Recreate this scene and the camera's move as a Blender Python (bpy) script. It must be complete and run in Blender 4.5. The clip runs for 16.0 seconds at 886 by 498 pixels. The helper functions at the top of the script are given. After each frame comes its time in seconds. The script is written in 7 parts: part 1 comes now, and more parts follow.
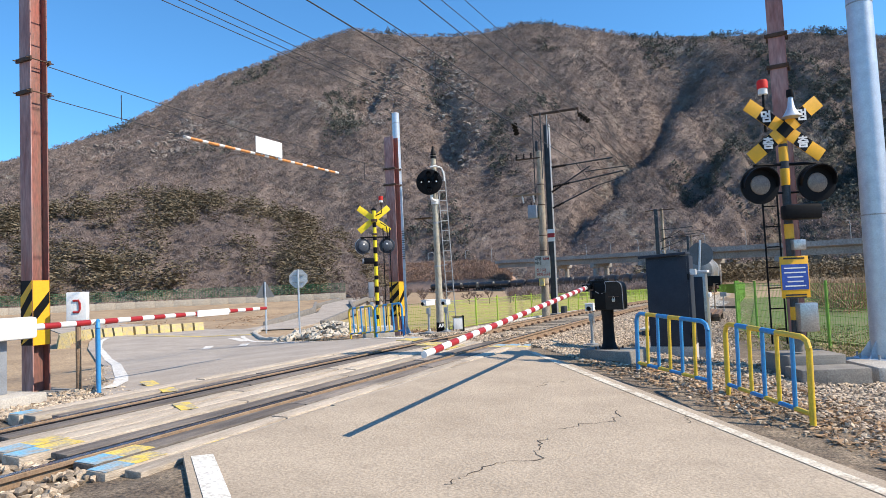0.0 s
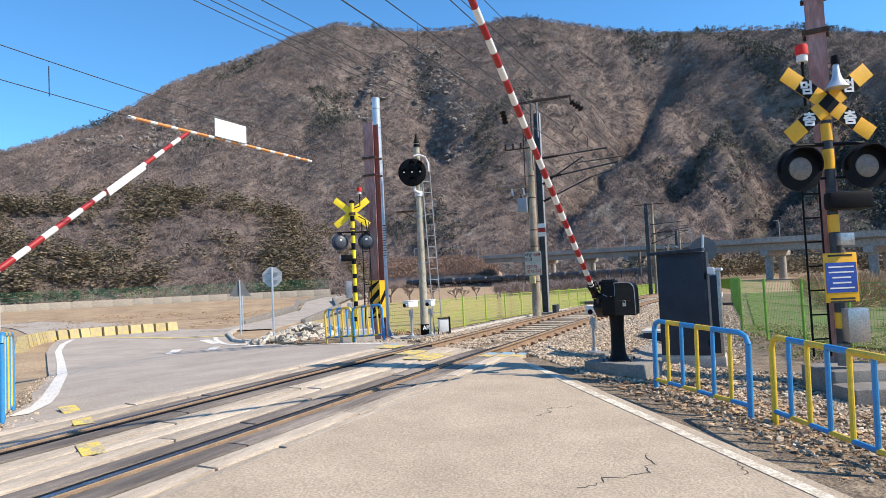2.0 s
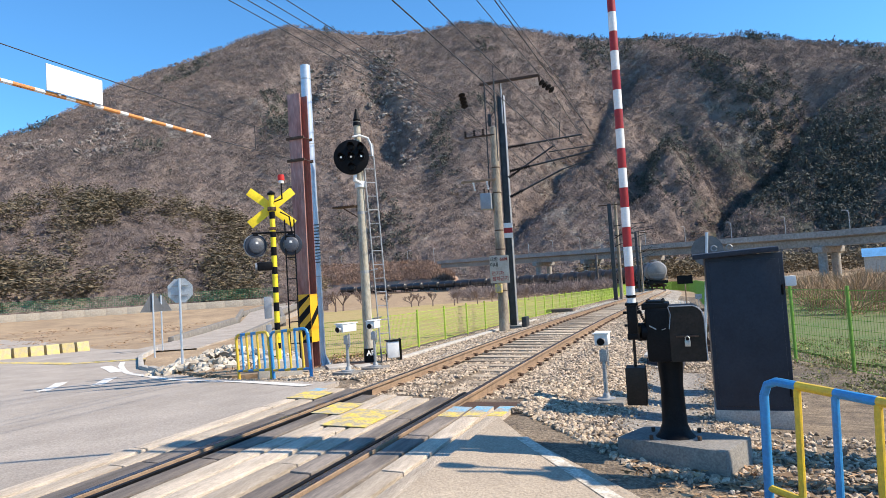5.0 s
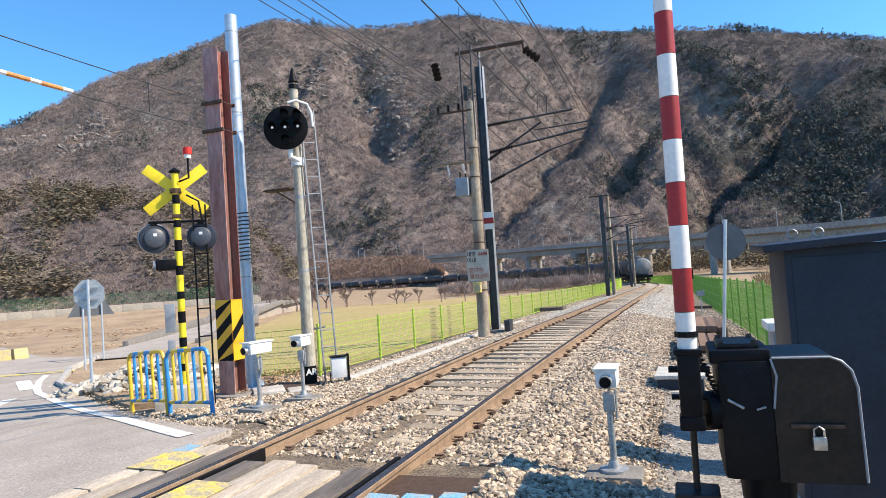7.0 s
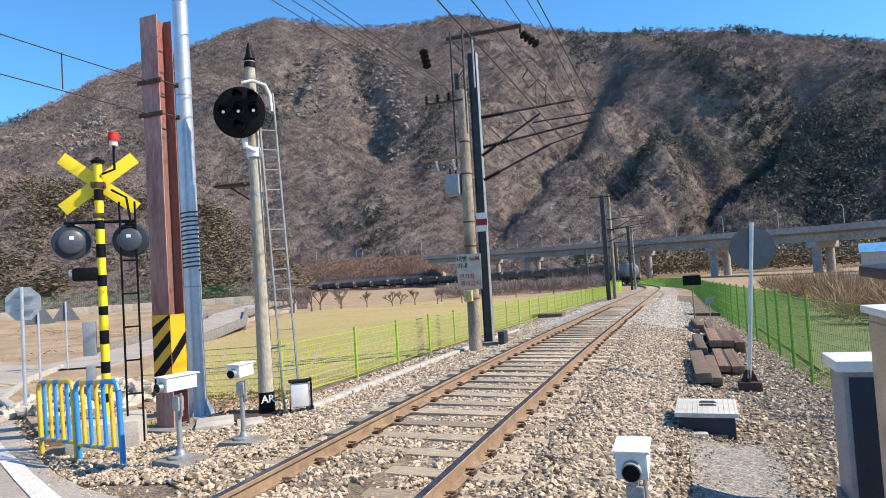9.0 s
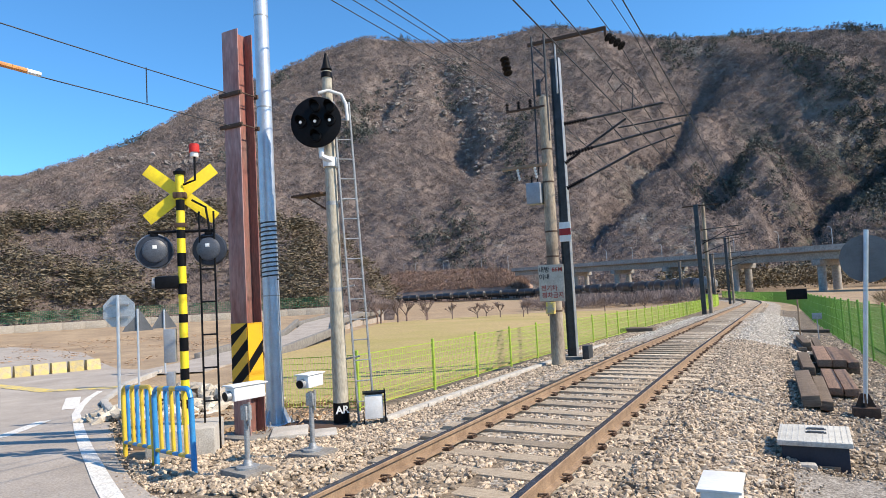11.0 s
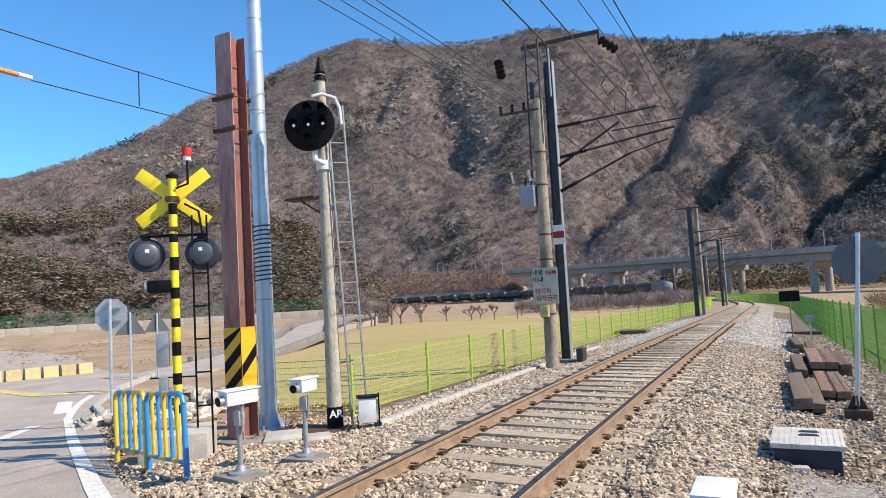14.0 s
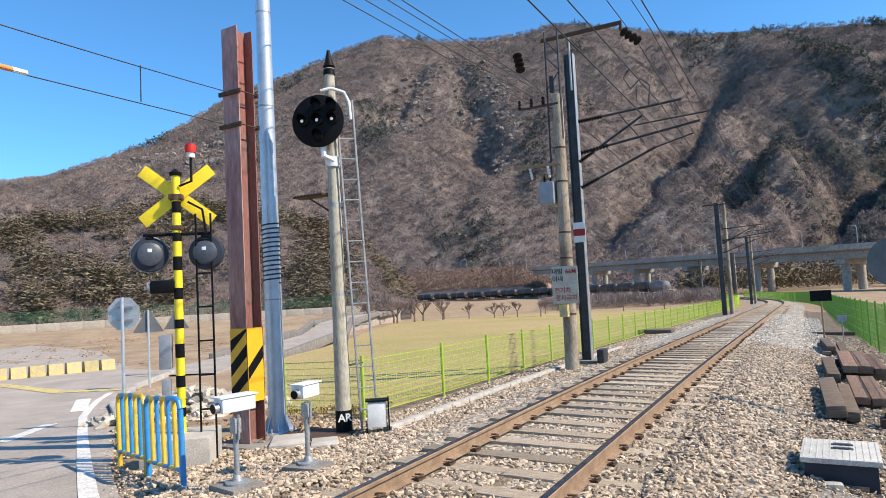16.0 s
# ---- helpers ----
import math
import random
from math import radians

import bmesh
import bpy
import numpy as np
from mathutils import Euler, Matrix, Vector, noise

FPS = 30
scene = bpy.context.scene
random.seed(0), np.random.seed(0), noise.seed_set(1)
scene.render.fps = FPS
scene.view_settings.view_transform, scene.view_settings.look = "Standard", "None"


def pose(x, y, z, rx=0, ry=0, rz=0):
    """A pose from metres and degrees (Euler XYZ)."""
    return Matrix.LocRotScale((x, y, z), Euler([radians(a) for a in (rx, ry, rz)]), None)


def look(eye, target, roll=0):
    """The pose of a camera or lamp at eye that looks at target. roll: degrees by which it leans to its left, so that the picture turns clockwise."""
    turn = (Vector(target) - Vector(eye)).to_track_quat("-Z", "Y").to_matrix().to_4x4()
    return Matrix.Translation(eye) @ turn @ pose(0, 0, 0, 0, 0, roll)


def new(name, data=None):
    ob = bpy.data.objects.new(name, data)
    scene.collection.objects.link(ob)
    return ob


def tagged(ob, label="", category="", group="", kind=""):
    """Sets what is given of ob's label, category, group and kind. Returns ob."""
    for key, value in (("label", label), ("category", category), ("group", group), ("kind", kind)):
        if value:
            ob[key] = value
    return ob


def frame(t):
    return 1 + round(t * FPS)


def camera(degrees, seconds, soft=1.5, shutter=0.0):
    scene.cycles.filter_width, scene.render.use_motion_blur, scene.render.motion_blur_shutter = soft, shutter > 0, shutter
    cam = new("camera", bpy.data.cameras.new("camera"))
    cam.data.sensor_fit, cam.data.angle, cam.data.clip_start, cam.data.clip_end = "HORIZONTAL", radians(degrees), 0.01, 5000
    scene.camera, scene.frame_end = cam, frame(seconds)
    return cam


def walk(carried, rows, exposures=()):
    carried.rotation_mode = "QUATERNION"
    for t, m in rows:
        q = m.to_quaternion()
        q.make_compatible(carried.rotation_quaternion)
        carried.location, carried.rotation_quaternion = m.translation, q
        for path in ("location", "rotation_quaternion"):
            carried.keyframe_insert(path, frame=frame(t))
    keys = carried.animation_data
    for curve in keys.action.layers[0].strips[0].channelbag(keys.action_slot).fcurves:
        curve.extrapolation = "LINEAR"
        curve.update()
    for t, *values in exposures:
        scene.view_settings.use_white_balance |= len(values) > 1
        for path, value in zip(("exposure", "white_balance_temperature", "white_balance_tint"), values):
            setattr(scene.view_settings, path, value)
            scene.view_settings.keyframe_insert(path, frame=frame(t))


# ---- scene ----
EXPOSURE = 0.62
cam = camera(68.2, 16.0, soft=0.65)
PATH = [
    (0, (5.304, -9.047, 1.089), (4.442, -7.246, 1.2), -2.5),
    (0.5, (5.214, -8.76, 1.115), (4.379, -6.945, 1.206), -2.9),
    (1, (5.154, -8.529, 1.136), (4.315, -6.715, 1.224), -2.9),
    (1.5, (4.956, -8.169, 1.163), (4.129, -6.35, 1.252), -2.8),
    (2, (4.724, -7.714, 1.178), (3.899, -5.895, 1.273), -2.7),
    (2.5, (4.469, -7.265, 1.222), (3.641, -5.447, 1.322), -2.6),
    (3, (4.146, -6.782, 1.262), (3.326, -4.96, 1.36), -2.7),
    (3.5, (3.882, -6.206, 1.292), (3.094, -4.371, 1.391), -2.9),
    (4, (3.61, -5.687, 1.279), (2.824, -3.851, 1.381), -2.7),
    (4.5, (3.493, -5.107, 1.304), (2.769, -3.246, 1.412), -3.0),
    (4.7, (3.45, -4.81, 1.315), (2.741, -2.943, 1.42), -3.3),
    (6.8, (2.978, -1.804, 1.352), (2.299, 0.075, 1.448), -3.8),
    (7, (2.933, -1.546, 1.391), (2.259, 0.335, 1.476), -3.9),
    (7.5, (2.794, -1.037, 1.426), (2.135, 0.85, 1.506), -3.6),
    (8, (2.771, -0.561, 1.477), (2.106, 1.324, 1.561), -3.8),
    (8.5, (2.716, -0.158, 1.493), (2.05, 1.726, 1.579), -3.5),
    (9, (2.635, 0.126, 1.536), (1.964, 2.008, 1.622), -3.6),
    (9.5, (2.64, 0.296, 1.541), (1.859, 2.134, 1.647), -3.5),
    (10, (2.647, 0.416, 1.52), (1.742, 2.195, 1.651), -3.2),
    (12.5, (2.655, 0.503, 1.501), (1.742, 2.276, 1.645), -3.2),
    (13, (2.662, 0.495, 1.514), (1.744, 2.266, 1.66), -3.3),
    (13.5, (2.668, 0.496, 1.524), (1.766, 2.275, 1.669), -3.3),
    (14, (2.653, 0.491, 1.523), (1.76, 2.274, 1.667), -3.3),
    (14.5, (2.691, 0.444, 1.496), (1.796, 2.226, 1.644), -3.3),
    (15, (2.697, 0.428, 1.485), (1.793, 2.206, 1.631), -3.3),
    (15.5, (2.704, 0.416, 1.493), (1.782, 2.184, 1.642), -3.3),
    (16, (2.655, 0.867, 1.573), (1.696, 2.617, 1.711), -3.1),
]
walk(cam, [(t, look(eye, target, roll)) for t, eye, target, roll in PATH],
     [(0, EXPOSURE - 0.08), (3.5, EXPOSURE - 0.04), (4.5, EXPOSURE), (7, EXPOSURE + 0.12), (8, EXPOSURE + 0.1), (9, EXPOSURE + 0.02), (12.5, EXPOSURE - 0.06), (16, EXPOSURE - 0.06)])

# ---------------------------------------------------------------- light
SUN_AZ, SUN_EL = 9.0, 43.0      # from +x towards +y, and above the horizon
sx, sy, sz = (math.cos(radians(SUN_AZ)) * math.cos(radians(SUN_EL)), math.sin(radians(SUN_AZ)) * math.cos(radians(SUN_EL)), math.sin(radians(SUN_EL)))
world = bpy.data.worlds.new("sky")
scene.world = world
world.use_nodes = True
wn = world.node_tree
sky = wn.nodes.new("ShaderNodeTexSky")
sky.sky_type, sky.sun_disc = "NISHITA", False
sky.sun_elevation, sky.sun_rotation = radians(SUN_EL), radians(90 - SUN_AZ)
sky.air_density, sky.dust_density, sky.ozone_density = 1.0, 0.1, 5.0
tint = wn.nodes.new("ShaderNodeVectorMath")
tint.operation = "MULTIPLY"
tint.inputs[1].default_value = (0.55, 0.95, 1.13)
wn.links.new(sky.outputs[0], tint.inputs[0])
wn.links.new(tint.outputs[0], wn.nodes["Background"].inputs[0])
wn.nodes["Background"].inputs[1].default_value = 0.136
sun = new("sun", bpy.data.lights.new("sun", "SUN"))
sun.data.energy, sun.data.angle, sun.data.color = 4.6, radians(0.53), (1.0, 0.88, 0.715)
sun.matrix_world = look((sx * 50, sy * 50, sz * 50), (0, 0, 0))
scene.view_settings.exposure = EXPOSURE


# ---------------------------------------------------------------- materials
def mat(name, col, col2=None, rough=0.75, metal=0.0, scale=4.0, fine=60.0, bump=0.15, spread=0.35, grain=0.25, island=0.0, stretch=None, piece=0.0):
    """A surface with stains at one scale and grain at a finer one; island and piece vary it from piece to piece."""
    m = bpy.data.materials.new(name)
    m.use_nodes = True
    n, l = m.node_tree.nodes, m.node_tree.links
    bsdf = n["Principled BSDF"]
    col2 = col2 or tuple(c * 0.6 for c in col)
    co = n.new("ShaderNodeTexCoord")
    src = co.outputs["Object"]
    if stretch:
        mp = n.new("ShaderNodeMapping")
        mp.inputs["Scale"].default_value = stretch
        l.new(src, mp.inputs[0])
        src = mp.outputs[0]
    a = n.new("ShaderNodeTexNoise")
    a.inputs["Scale"].default_value, a.inputs["Detail"].default_value, a.inputs["Roughness"].default_value = scale, 6, 0.65
    b = n.new("ShaderNodeTexNoise")
    b.inputs["Scale"].default_value, b.inputs["Detail"].default_value = fine, 4
    l.new(src, a.inputs[0]), l.new(src, b.inputs[0])
    ramp = n.new("ShaderNodeValToRGB")
    ramp.color_ramp.elements[0].position, ramp.color_ramp.elements[1].position = 0.5 - spread / 2, 0.5 + spread / 2
    ramp.color_ramp.elements[0].color, ramp.color_ramp.elements[1].color = (*col2, 1), (*col, 1)
    l.new(a.outputs[0], ramp.inputs[0])
    out = ramp.outputs[0]
    mul = n.new("ShaderNodeMapRange")
    mul.inputs[1].default_value, mul.inputs[2].default_value = 0.3, 0.7
    mul.inputs[3].default_value, mul.inputs[4].default_value = 1 - grain, 1 + grain
    l.new(b.outputs[0], mul.inputs[0])
    vm = n.new("ShaderNodeVectorMath")
    vm.operation = "SCALE"
    l.new(out, vm.inputs[0]), l.new(mul.outputs[0], vm.inputs["Scale"])
    out = vm.outputs[0]
    for amount, node, sock in ((island, "ShaderNodeNewGeometry", "Random Per Island"), (piece, "ShaderNodeObjectInfo", "Random")):
        if amount:
            g, r, v = n.new(node), n.new("ShaderNodeMapRange"), n.new("ShaderNodeVectorMath")
            r.inputs[3].default_value, r.inputs[4].default_value = 1 - amount, 1 + amount
            v.operation = "SCALE"
            l.new(g.outputs[sock], r.inputs[0]), l.new(out, v.inputs[0]), l.new(r.outputs[0], v.inputs["Scale"])
            out = v.outputs[0]
    l.new(out, bsdf.inputs["Base Color"])
    bsdf.inputs["Roughness"].default_value, bsdf.inputs["Metallic"].default_value = rough, metal
    if bump:
        bp = n.new("ShaderNodeBump")
        bp.inputs["Strength"].default_value, bp.inputs["Distance"].default_value = bump, 0.02
        l.new(b.outputs[0], bp.inputs["Height"]), l.new(bp.outputs[0], bsdf.inputs["Normal"])
    return m


def glow(name, col, strength):
    m = mat(name, col, bump=0)
    b = m.node_tree.nodes["Principled BSDF"]
    b.inputs["Emission Color"].default_value, b.inputs["Emission Strength"].default_value = (*col, 1), strength
    return m


M_ASPHALT = mat("asphalt", (0.46, 0.375, 0.28), (0.33, 0.265, 0.195), 0.92, scale=1.6, fine=48, bump=0.5, grain=0.22, spread=0.5)
M_ASPHALT2 = mat("grey_asphalt", (0.43, 0.37, 0.31), (0.31, 0.265, 0.22), 0.92, scale=0.8, fine=40, bump=0.4, grain=0.25)
M_CRACK = mat("crack", (0.06, 0.05, 0.04), rough=0.95)
M_OLDLINE = mat("worn_road_paint", (0.64, 0.58, 0.48), (0.42, 0.355, 0.27), 0.85, scale=9, fine=45, spread=0.2, grain=0.3)
M_LINE = mat("road_paint", (0.76, 0.73, 0.68), (0.58, 0.54, 0.47), 0.8, scale=7, fine=45, spread=0.3, grain=0.35)
M_YPAINT = mat("yellow_paint", (0.70, 0.52, 0.10), (0.40, 0.34, 0.24), 0.8, scale=6, fine=50, spread=0.14, grain=0.3)
M_BLOCK = mat("faded_block_paint", (0.56, 0.43, 0.13), (0.38, 0.33, 0.24), 0.85, scale=5, fine=40, spread=0.3, grain=0.3, piece=0.15)
M_BPAINT = mat("blue_paint", (0.17, 0.42, 0.60), (0.36, 0.33, 0.28), 0.8, scale=6, fine=50, spread=0.2, grain=0.3)
M_SOIL = mat("soil", (0.42, 0.30, 0.18), (0.24, 0.165, 0.10), 0.95, scale=0.35, fine=14, bump=0.5, grain=0.35)
M_TRACKSOIL = mat("track_soil", (0.26, 0.20, 0.135), (0.095, 0.07, 0.05), 0.95, scale=3.2, fine=38, bump=1.0, grain=0.6)
M_PATHMAT = mat("coir_mat", (0.38, 0.345, 0.30), (0.16, 0.135, 0.11), 0.95, scale=14, fine=42, bump=1.0, grain=0.6)
M_STONE = mat("ballast", (0.53, 0.425, 0.31), (0.29, 0.22, 0.155), 0.9, scale=12, fine=120, bump=0.3, island=0.55)
M_STONE_PALE = mat("pale_ballast", (0.62, 0.56, 0.47), (0.34, 0.305, 0.25), 0.9, scale=12, fine=120, bump=0.3, island=0.45)
M_STONE_FAR = mat("far_ballast", (0.46, 0.41, 0.34), (0.13, 0.105, 0.08), 0.95, scale=9, fine=16, bump=0.9, grain=0.55, spread=0.2)
M_RUBBLE = mat("rubble", (0.55, 0.49, 0.40), (0.36, 0.31, 0.25), 0.9, scale=5, fine=60, bump=0.4, island=0.35)
M_WOODSL = mat("old_sleeper", (0.50, 0.41, 0.30), (0.26, 0.20, 0.14), 0.9, scale=5, fine=45, bump=0.5, stretch=(1, 9, 9), piece=0.35)
M_OILED = mat("oil_stained_timber", (0.30, 0.25, 0.205), (0.085, 0.07, 0.06), 0.7, scale=1.4, fine=30, bump=0.5, stretch=(5, 0.5, 5), piece=0.25, spread=0.3, grain=0.3)
M_TIMBER = mat("crossing_timber", (0.56, 0.47, 0.37), (0.36, 0.295, 0.225), 0.88, scale=2.5, fine=30, bump=0.5, stretch=(5, 0.7, 5), piece=0.2, spread=0.3, grain=0.25)
M_DARKTIMBER = mat("dark_timber", (0.24, 0.175, 0.12), (0.085, 0.06, 0.042), 0.85, scale=4, fine=40, bump=0.4, stretch=(1, 9, 9), piece=0.3)
M_BROWNTIMBER = mat("brown_timber", (0.28, 0.17, 0.11), (0.13, 0.08, 0.055), 0.85, scale=4, fine=40, bump=0.4, stretch=(9, 1, 9), piece=0.25)
M_RUST = mat("rail_rust", (0.33, 0.225, 0.14), (0.20, 0.13, 0.08), 0.75, scale=6, fine=80, bump=0.25)
M_STEEL = mat("worn_steel", (0.30, 0.31, 0.34), (0.14, 0.135, 0.14), 0.26, 0.9, scale=8, fine=90, bump=0.05)
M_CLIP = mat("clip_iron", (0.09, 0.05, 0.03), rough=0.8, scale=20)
M_CONC = mat("concrete", (0.52, 0.48, 0.42), (0.36, 0.33, 0.29), 0.9, scale=3, fine=60, bump=0.25)
M_DARKCONC = mat("dark_concrete", (0.26, 0.24, 0.21), (0.16, 0.145, 0.13), 0.9, scale=3, fine=60, bump=0.3)
M_POLECONC = mat("pole_concrete", (0.50, 0.46, 0.37), (0.33, 0.29, 0.22), 0.85, scale=2, fine=40, bump=0.15, stretch=(1, 1, 0.3))
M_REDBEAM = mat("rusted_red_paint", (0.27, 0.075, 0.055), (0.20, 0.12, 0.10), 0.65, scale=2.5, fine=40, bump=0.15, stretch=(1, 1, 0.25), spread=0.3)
M_LITBEAM = mat("lit_faded_beam_paint", (0.44, 0.27, 0.24), (0.26, 0.09, 0.07), 0.6, scale=4, fine=30, bump=0.15, stretch=(1, 1, 0.2), spread=0.3)
M_GALV = mat("galvanised", (0.62, 0.66, 0.70), (0.48, 0.52, 0.57), 0.42, 0.55, scale=6, fine=60, bump=0.04, grain=0.08)
M_GALVD = mat("dull_galvanised", (0.42, 0.43, 0.43), (0.30, 0.30, 0.30), 0.55, 0.5, scale=6, fine=60, bump=0.05)
M_BLACK = mat("black_paint", (0.010, 0.010, 0.011), (0.005, 0.005, 0.006), 0.5, scale=8, fine=80, bump=0.08)
M_LID = mat("worn_black_lid", (0.030, 0.021, 0.017), (0.010, 0.009, 0.008), 0.4, scale=5, fine=60, bump=0.08)
M_DKPOLE = mat("dark_steel_pole", (0.07, 0.075, 0.08), (0.04, 0.042, 0.045), 0.5, 0.3, scale=5, bump=0.05)
M_NAVY = mat("slate_blue_cabinet", (0.040, 0.047, 0.064), (0.028, 0.034, 0.047), 0.5, scale=3, fine=50, bump=0.05, grain=0.1)
M_CABGREY = mat("grey_cabinet_paint", (0.30, 0.32, 0.35), (0.22, 0.235, 0.26), 0.5, 0.1, scale=4, fine=50, bump=0.05, grain=0.1)
M_STAIN = mat("stainless", (0.50, 0.49, 0.47), (0.36, 0.35, 0.34), 0.35, 0.8, scale=4, fine=50, bump=0.03)
M_WHITE = mat("white_paint", (0.80, 0.80, 0.79), (0.66, 0.66, 0.64), 0.5, scale=6, fine=60, bump=0.04, grain=0.06)
M_RED = mat("red_paint", (0.36, 0.014, 0.016), (0.27, 0.014, 0.016), 0.5, scale=8, fine=60, bump=0.05, grain=0.12)
M_ORANGE = mat("faded_orange", (0.70, 0.30, 0.08), (0.5, 0.2, 0.07), 0.6, scale=8, fine=60, bump=0.05)
M_YELLOW = mat("sign_yellow", (0.86, 0.44, 0.015), (0.74, 0.38, 0.02), 0.45, scale=4, fine=50, bump=0.03, grain=0.06)
M_YBACK = mat("bright_yellow", (0.95, 0.72, 0.015), (0.82, 0.60, 0.03), 0.5, scale=4, fine=50, bump=0.03, grain=0.06)
M_FYEL = mat("railing_yellow", (0.80, 0.53, 0.03), (0.62, 0.40, 0.05), 0.45, scale=8, fine=60, bump=0.05, grain=0.1)
M_FBLUE = mat("railing_blue", (0.03, 0.27, 0.60), (0.04, 0.22, 0.46), 0.45, scale=8, fine=60, bump=0.05, grain=0.1)
M_SIGNBLUE = mat("sign_blue", (0.03, 0.09, 0.42), rough=0.4, bump=0)
M_REDLAMP = glow("red_lens", (0.62, 0.02, 0.015), 0.06)
M_LAMPFACE = mat("lamp_glass", (0.25, 0.195, 0.15), (0.16, 0.125, 0.10), 0.3, scale=10, bump=0.02)
M_SIGLAMP = glow("signal_lamp", (0.9, 0.88, 0.85), 0.15)
M_GREEN = mat("fence_green", (0.40, 0.53, 0.06), (0.31, 0.43, 0.05), 0.5, scale=6, bump=0.02, grain=0.08)
# fence green darkened: shade on the right-hand fences is put into the colour
M_GREENSHADE = mat("shaded_fence_green", (0.20, 0.40, 0.05), (0.14, 0.30, 0.04), 0.5, scale=6, bump=0.02, grain=0.08)
M_FARGREEN = mat("far_fence_green", (0.03, 0.16, 0.07), rough=0.6, bump=0)
M_WIRE = mat("wire", (0.03, 0.03, 0.032), rough=0.6, bump=0)
M_LAMPBACK = mat("lamp_back_paint", (0.075, 0.085, 0.105), (0.05, 0.058, 0.075), 0.45, scale=9, bump=0.05)
M_INSUL = mat("insulator", (0.014, 0.010, 0.010), rough=0.7, bump=0)
M_GRASS = mat("dry_lawn", (0.33, 0.27, 0.085), (0.42, 0.30, 0.14), 0.95, scale=0.10, fine=9, bump=0.4, grain=0.3, spread=0.25)
M_REED = mat("dry_reeds", (0.46, 0.30, 0.17), (0.27, 0.165, 0.09), 0.95, scale=0.3, fine=8, bump=0.5, island=0.35)
M_RUSSET = mat("russet_brush", (0.36, 0.235, 0.165), (0.20, 0.13, 0.10), 0.95, scale=0.1, fine=2, bump=0, island=0.35)
M_POLEOLD = mat("stained_pole_concrete", (0.42, 0.35, 0.26), (0.17, 0.125, 0.09), 0.85, scale=1.6, fine=30, bump=0.15, stretch=(1, 1, 0.35), spread=0.25)
M_CRAG = mat("crag_rock", (0.34, 0.29, 0.25), (0.15, 0.13, 0.12), 0.95, scale=0.25, fine=2.0, bump=0.6, island=0.3)
M_BARK = mat("bark", (0.25, 0.175, 0.145), (0.14, 0.10, 0.085), 0.95, scale=3, bump=0.2, island=0.3)
M_PINE = mat("pine_needles", (0.21, 0.162, 0.098), (0.10, 0.083, 0.052), 0.85, scale=0.3, fine=4, bump=0, island=0.5)
# brush and far pines are greyed: the mountain's haze is put into these colours
M_BRUSH = mat("bare_brush", (0.31, 0.235, 0.20), (0.15, 0.123, 0.116), 0.95, scale=0.03, fine=0.5, bump=0, island=0.3, spread=0.22)
M_PINEFAR = mat("far_pine_needles", (0.125, 0.122, 0.098), (0.06, 0.065, 0.056), 0.9, scale=0.05, fine=0.9, bump=0, island=0.45)
M_TANK = mat("tank_black", (0.05, 0.05, 0.052), (0.025, 0.025, 0.027), 0.35, 0.2, scale=0.6, bump=0)
M_TANKEND = mat("tank_grey", (0.24, 0.24, 0.235), (0.13, 0.13, 0.125), 0.45, scale=0.6, bump=0)
M_VIA = mat("viaduct_concrete", (0.40, 0.37, 0.33), (0.28, 0.26, 0.235), 0.9, scale=0.12, fine=2, bump=0)
M_ROOFBLUE = mat("blue_roof", (0.12, 0.33, 0.60), rough=0.5, scale=0.5, bump=0)
M_TEXTK = mat("black_lettering", (0.02, 0.02, 0.02), rough=0.6, bump=0)
M_TEXTR = mat("red_lettering", (0.42, 0.05, 0.035), rough=0.6, bump=0)
# one grey sheet metal in two colours, as shaded and as sunlit
M_SIGNSHADE = mat("sign_back_shaded", (0.15, 0.155, 0.165), (0.11, 0.115, 0.12), 0.55, 0.3, scale=5, bump=0.02)
M_SIGNLIT = mat("sign_back_sunlit", (0.52, 0.54, 0.55), (0.42, 0.44, 0.45), 0.5, 0.3, scale=5, bump=0.02)
M_FRP = mat("weathered_plate", (0.56, 0.50, 0.41), (0.40, 0.33, 0.26), 0.7, scale=3, bump=0.05)
M_LIDBOX = mat("junction_lid", (0.58, 0.56, 0.50), (0.45, 0.43, 0.38), 0.8, scale=4, bump=0.1)

for dull, gloss in ((M_BLACK, 0.12), (M_LID, 0.2), (M_NAVY, 0.2), (M_DKPOLE, 0.25), (M_INSUL, 0.2)):
    dull.node_tree.nodes["Principled BSDF"].inputs["Specular IOR Level"].default_value = gloss


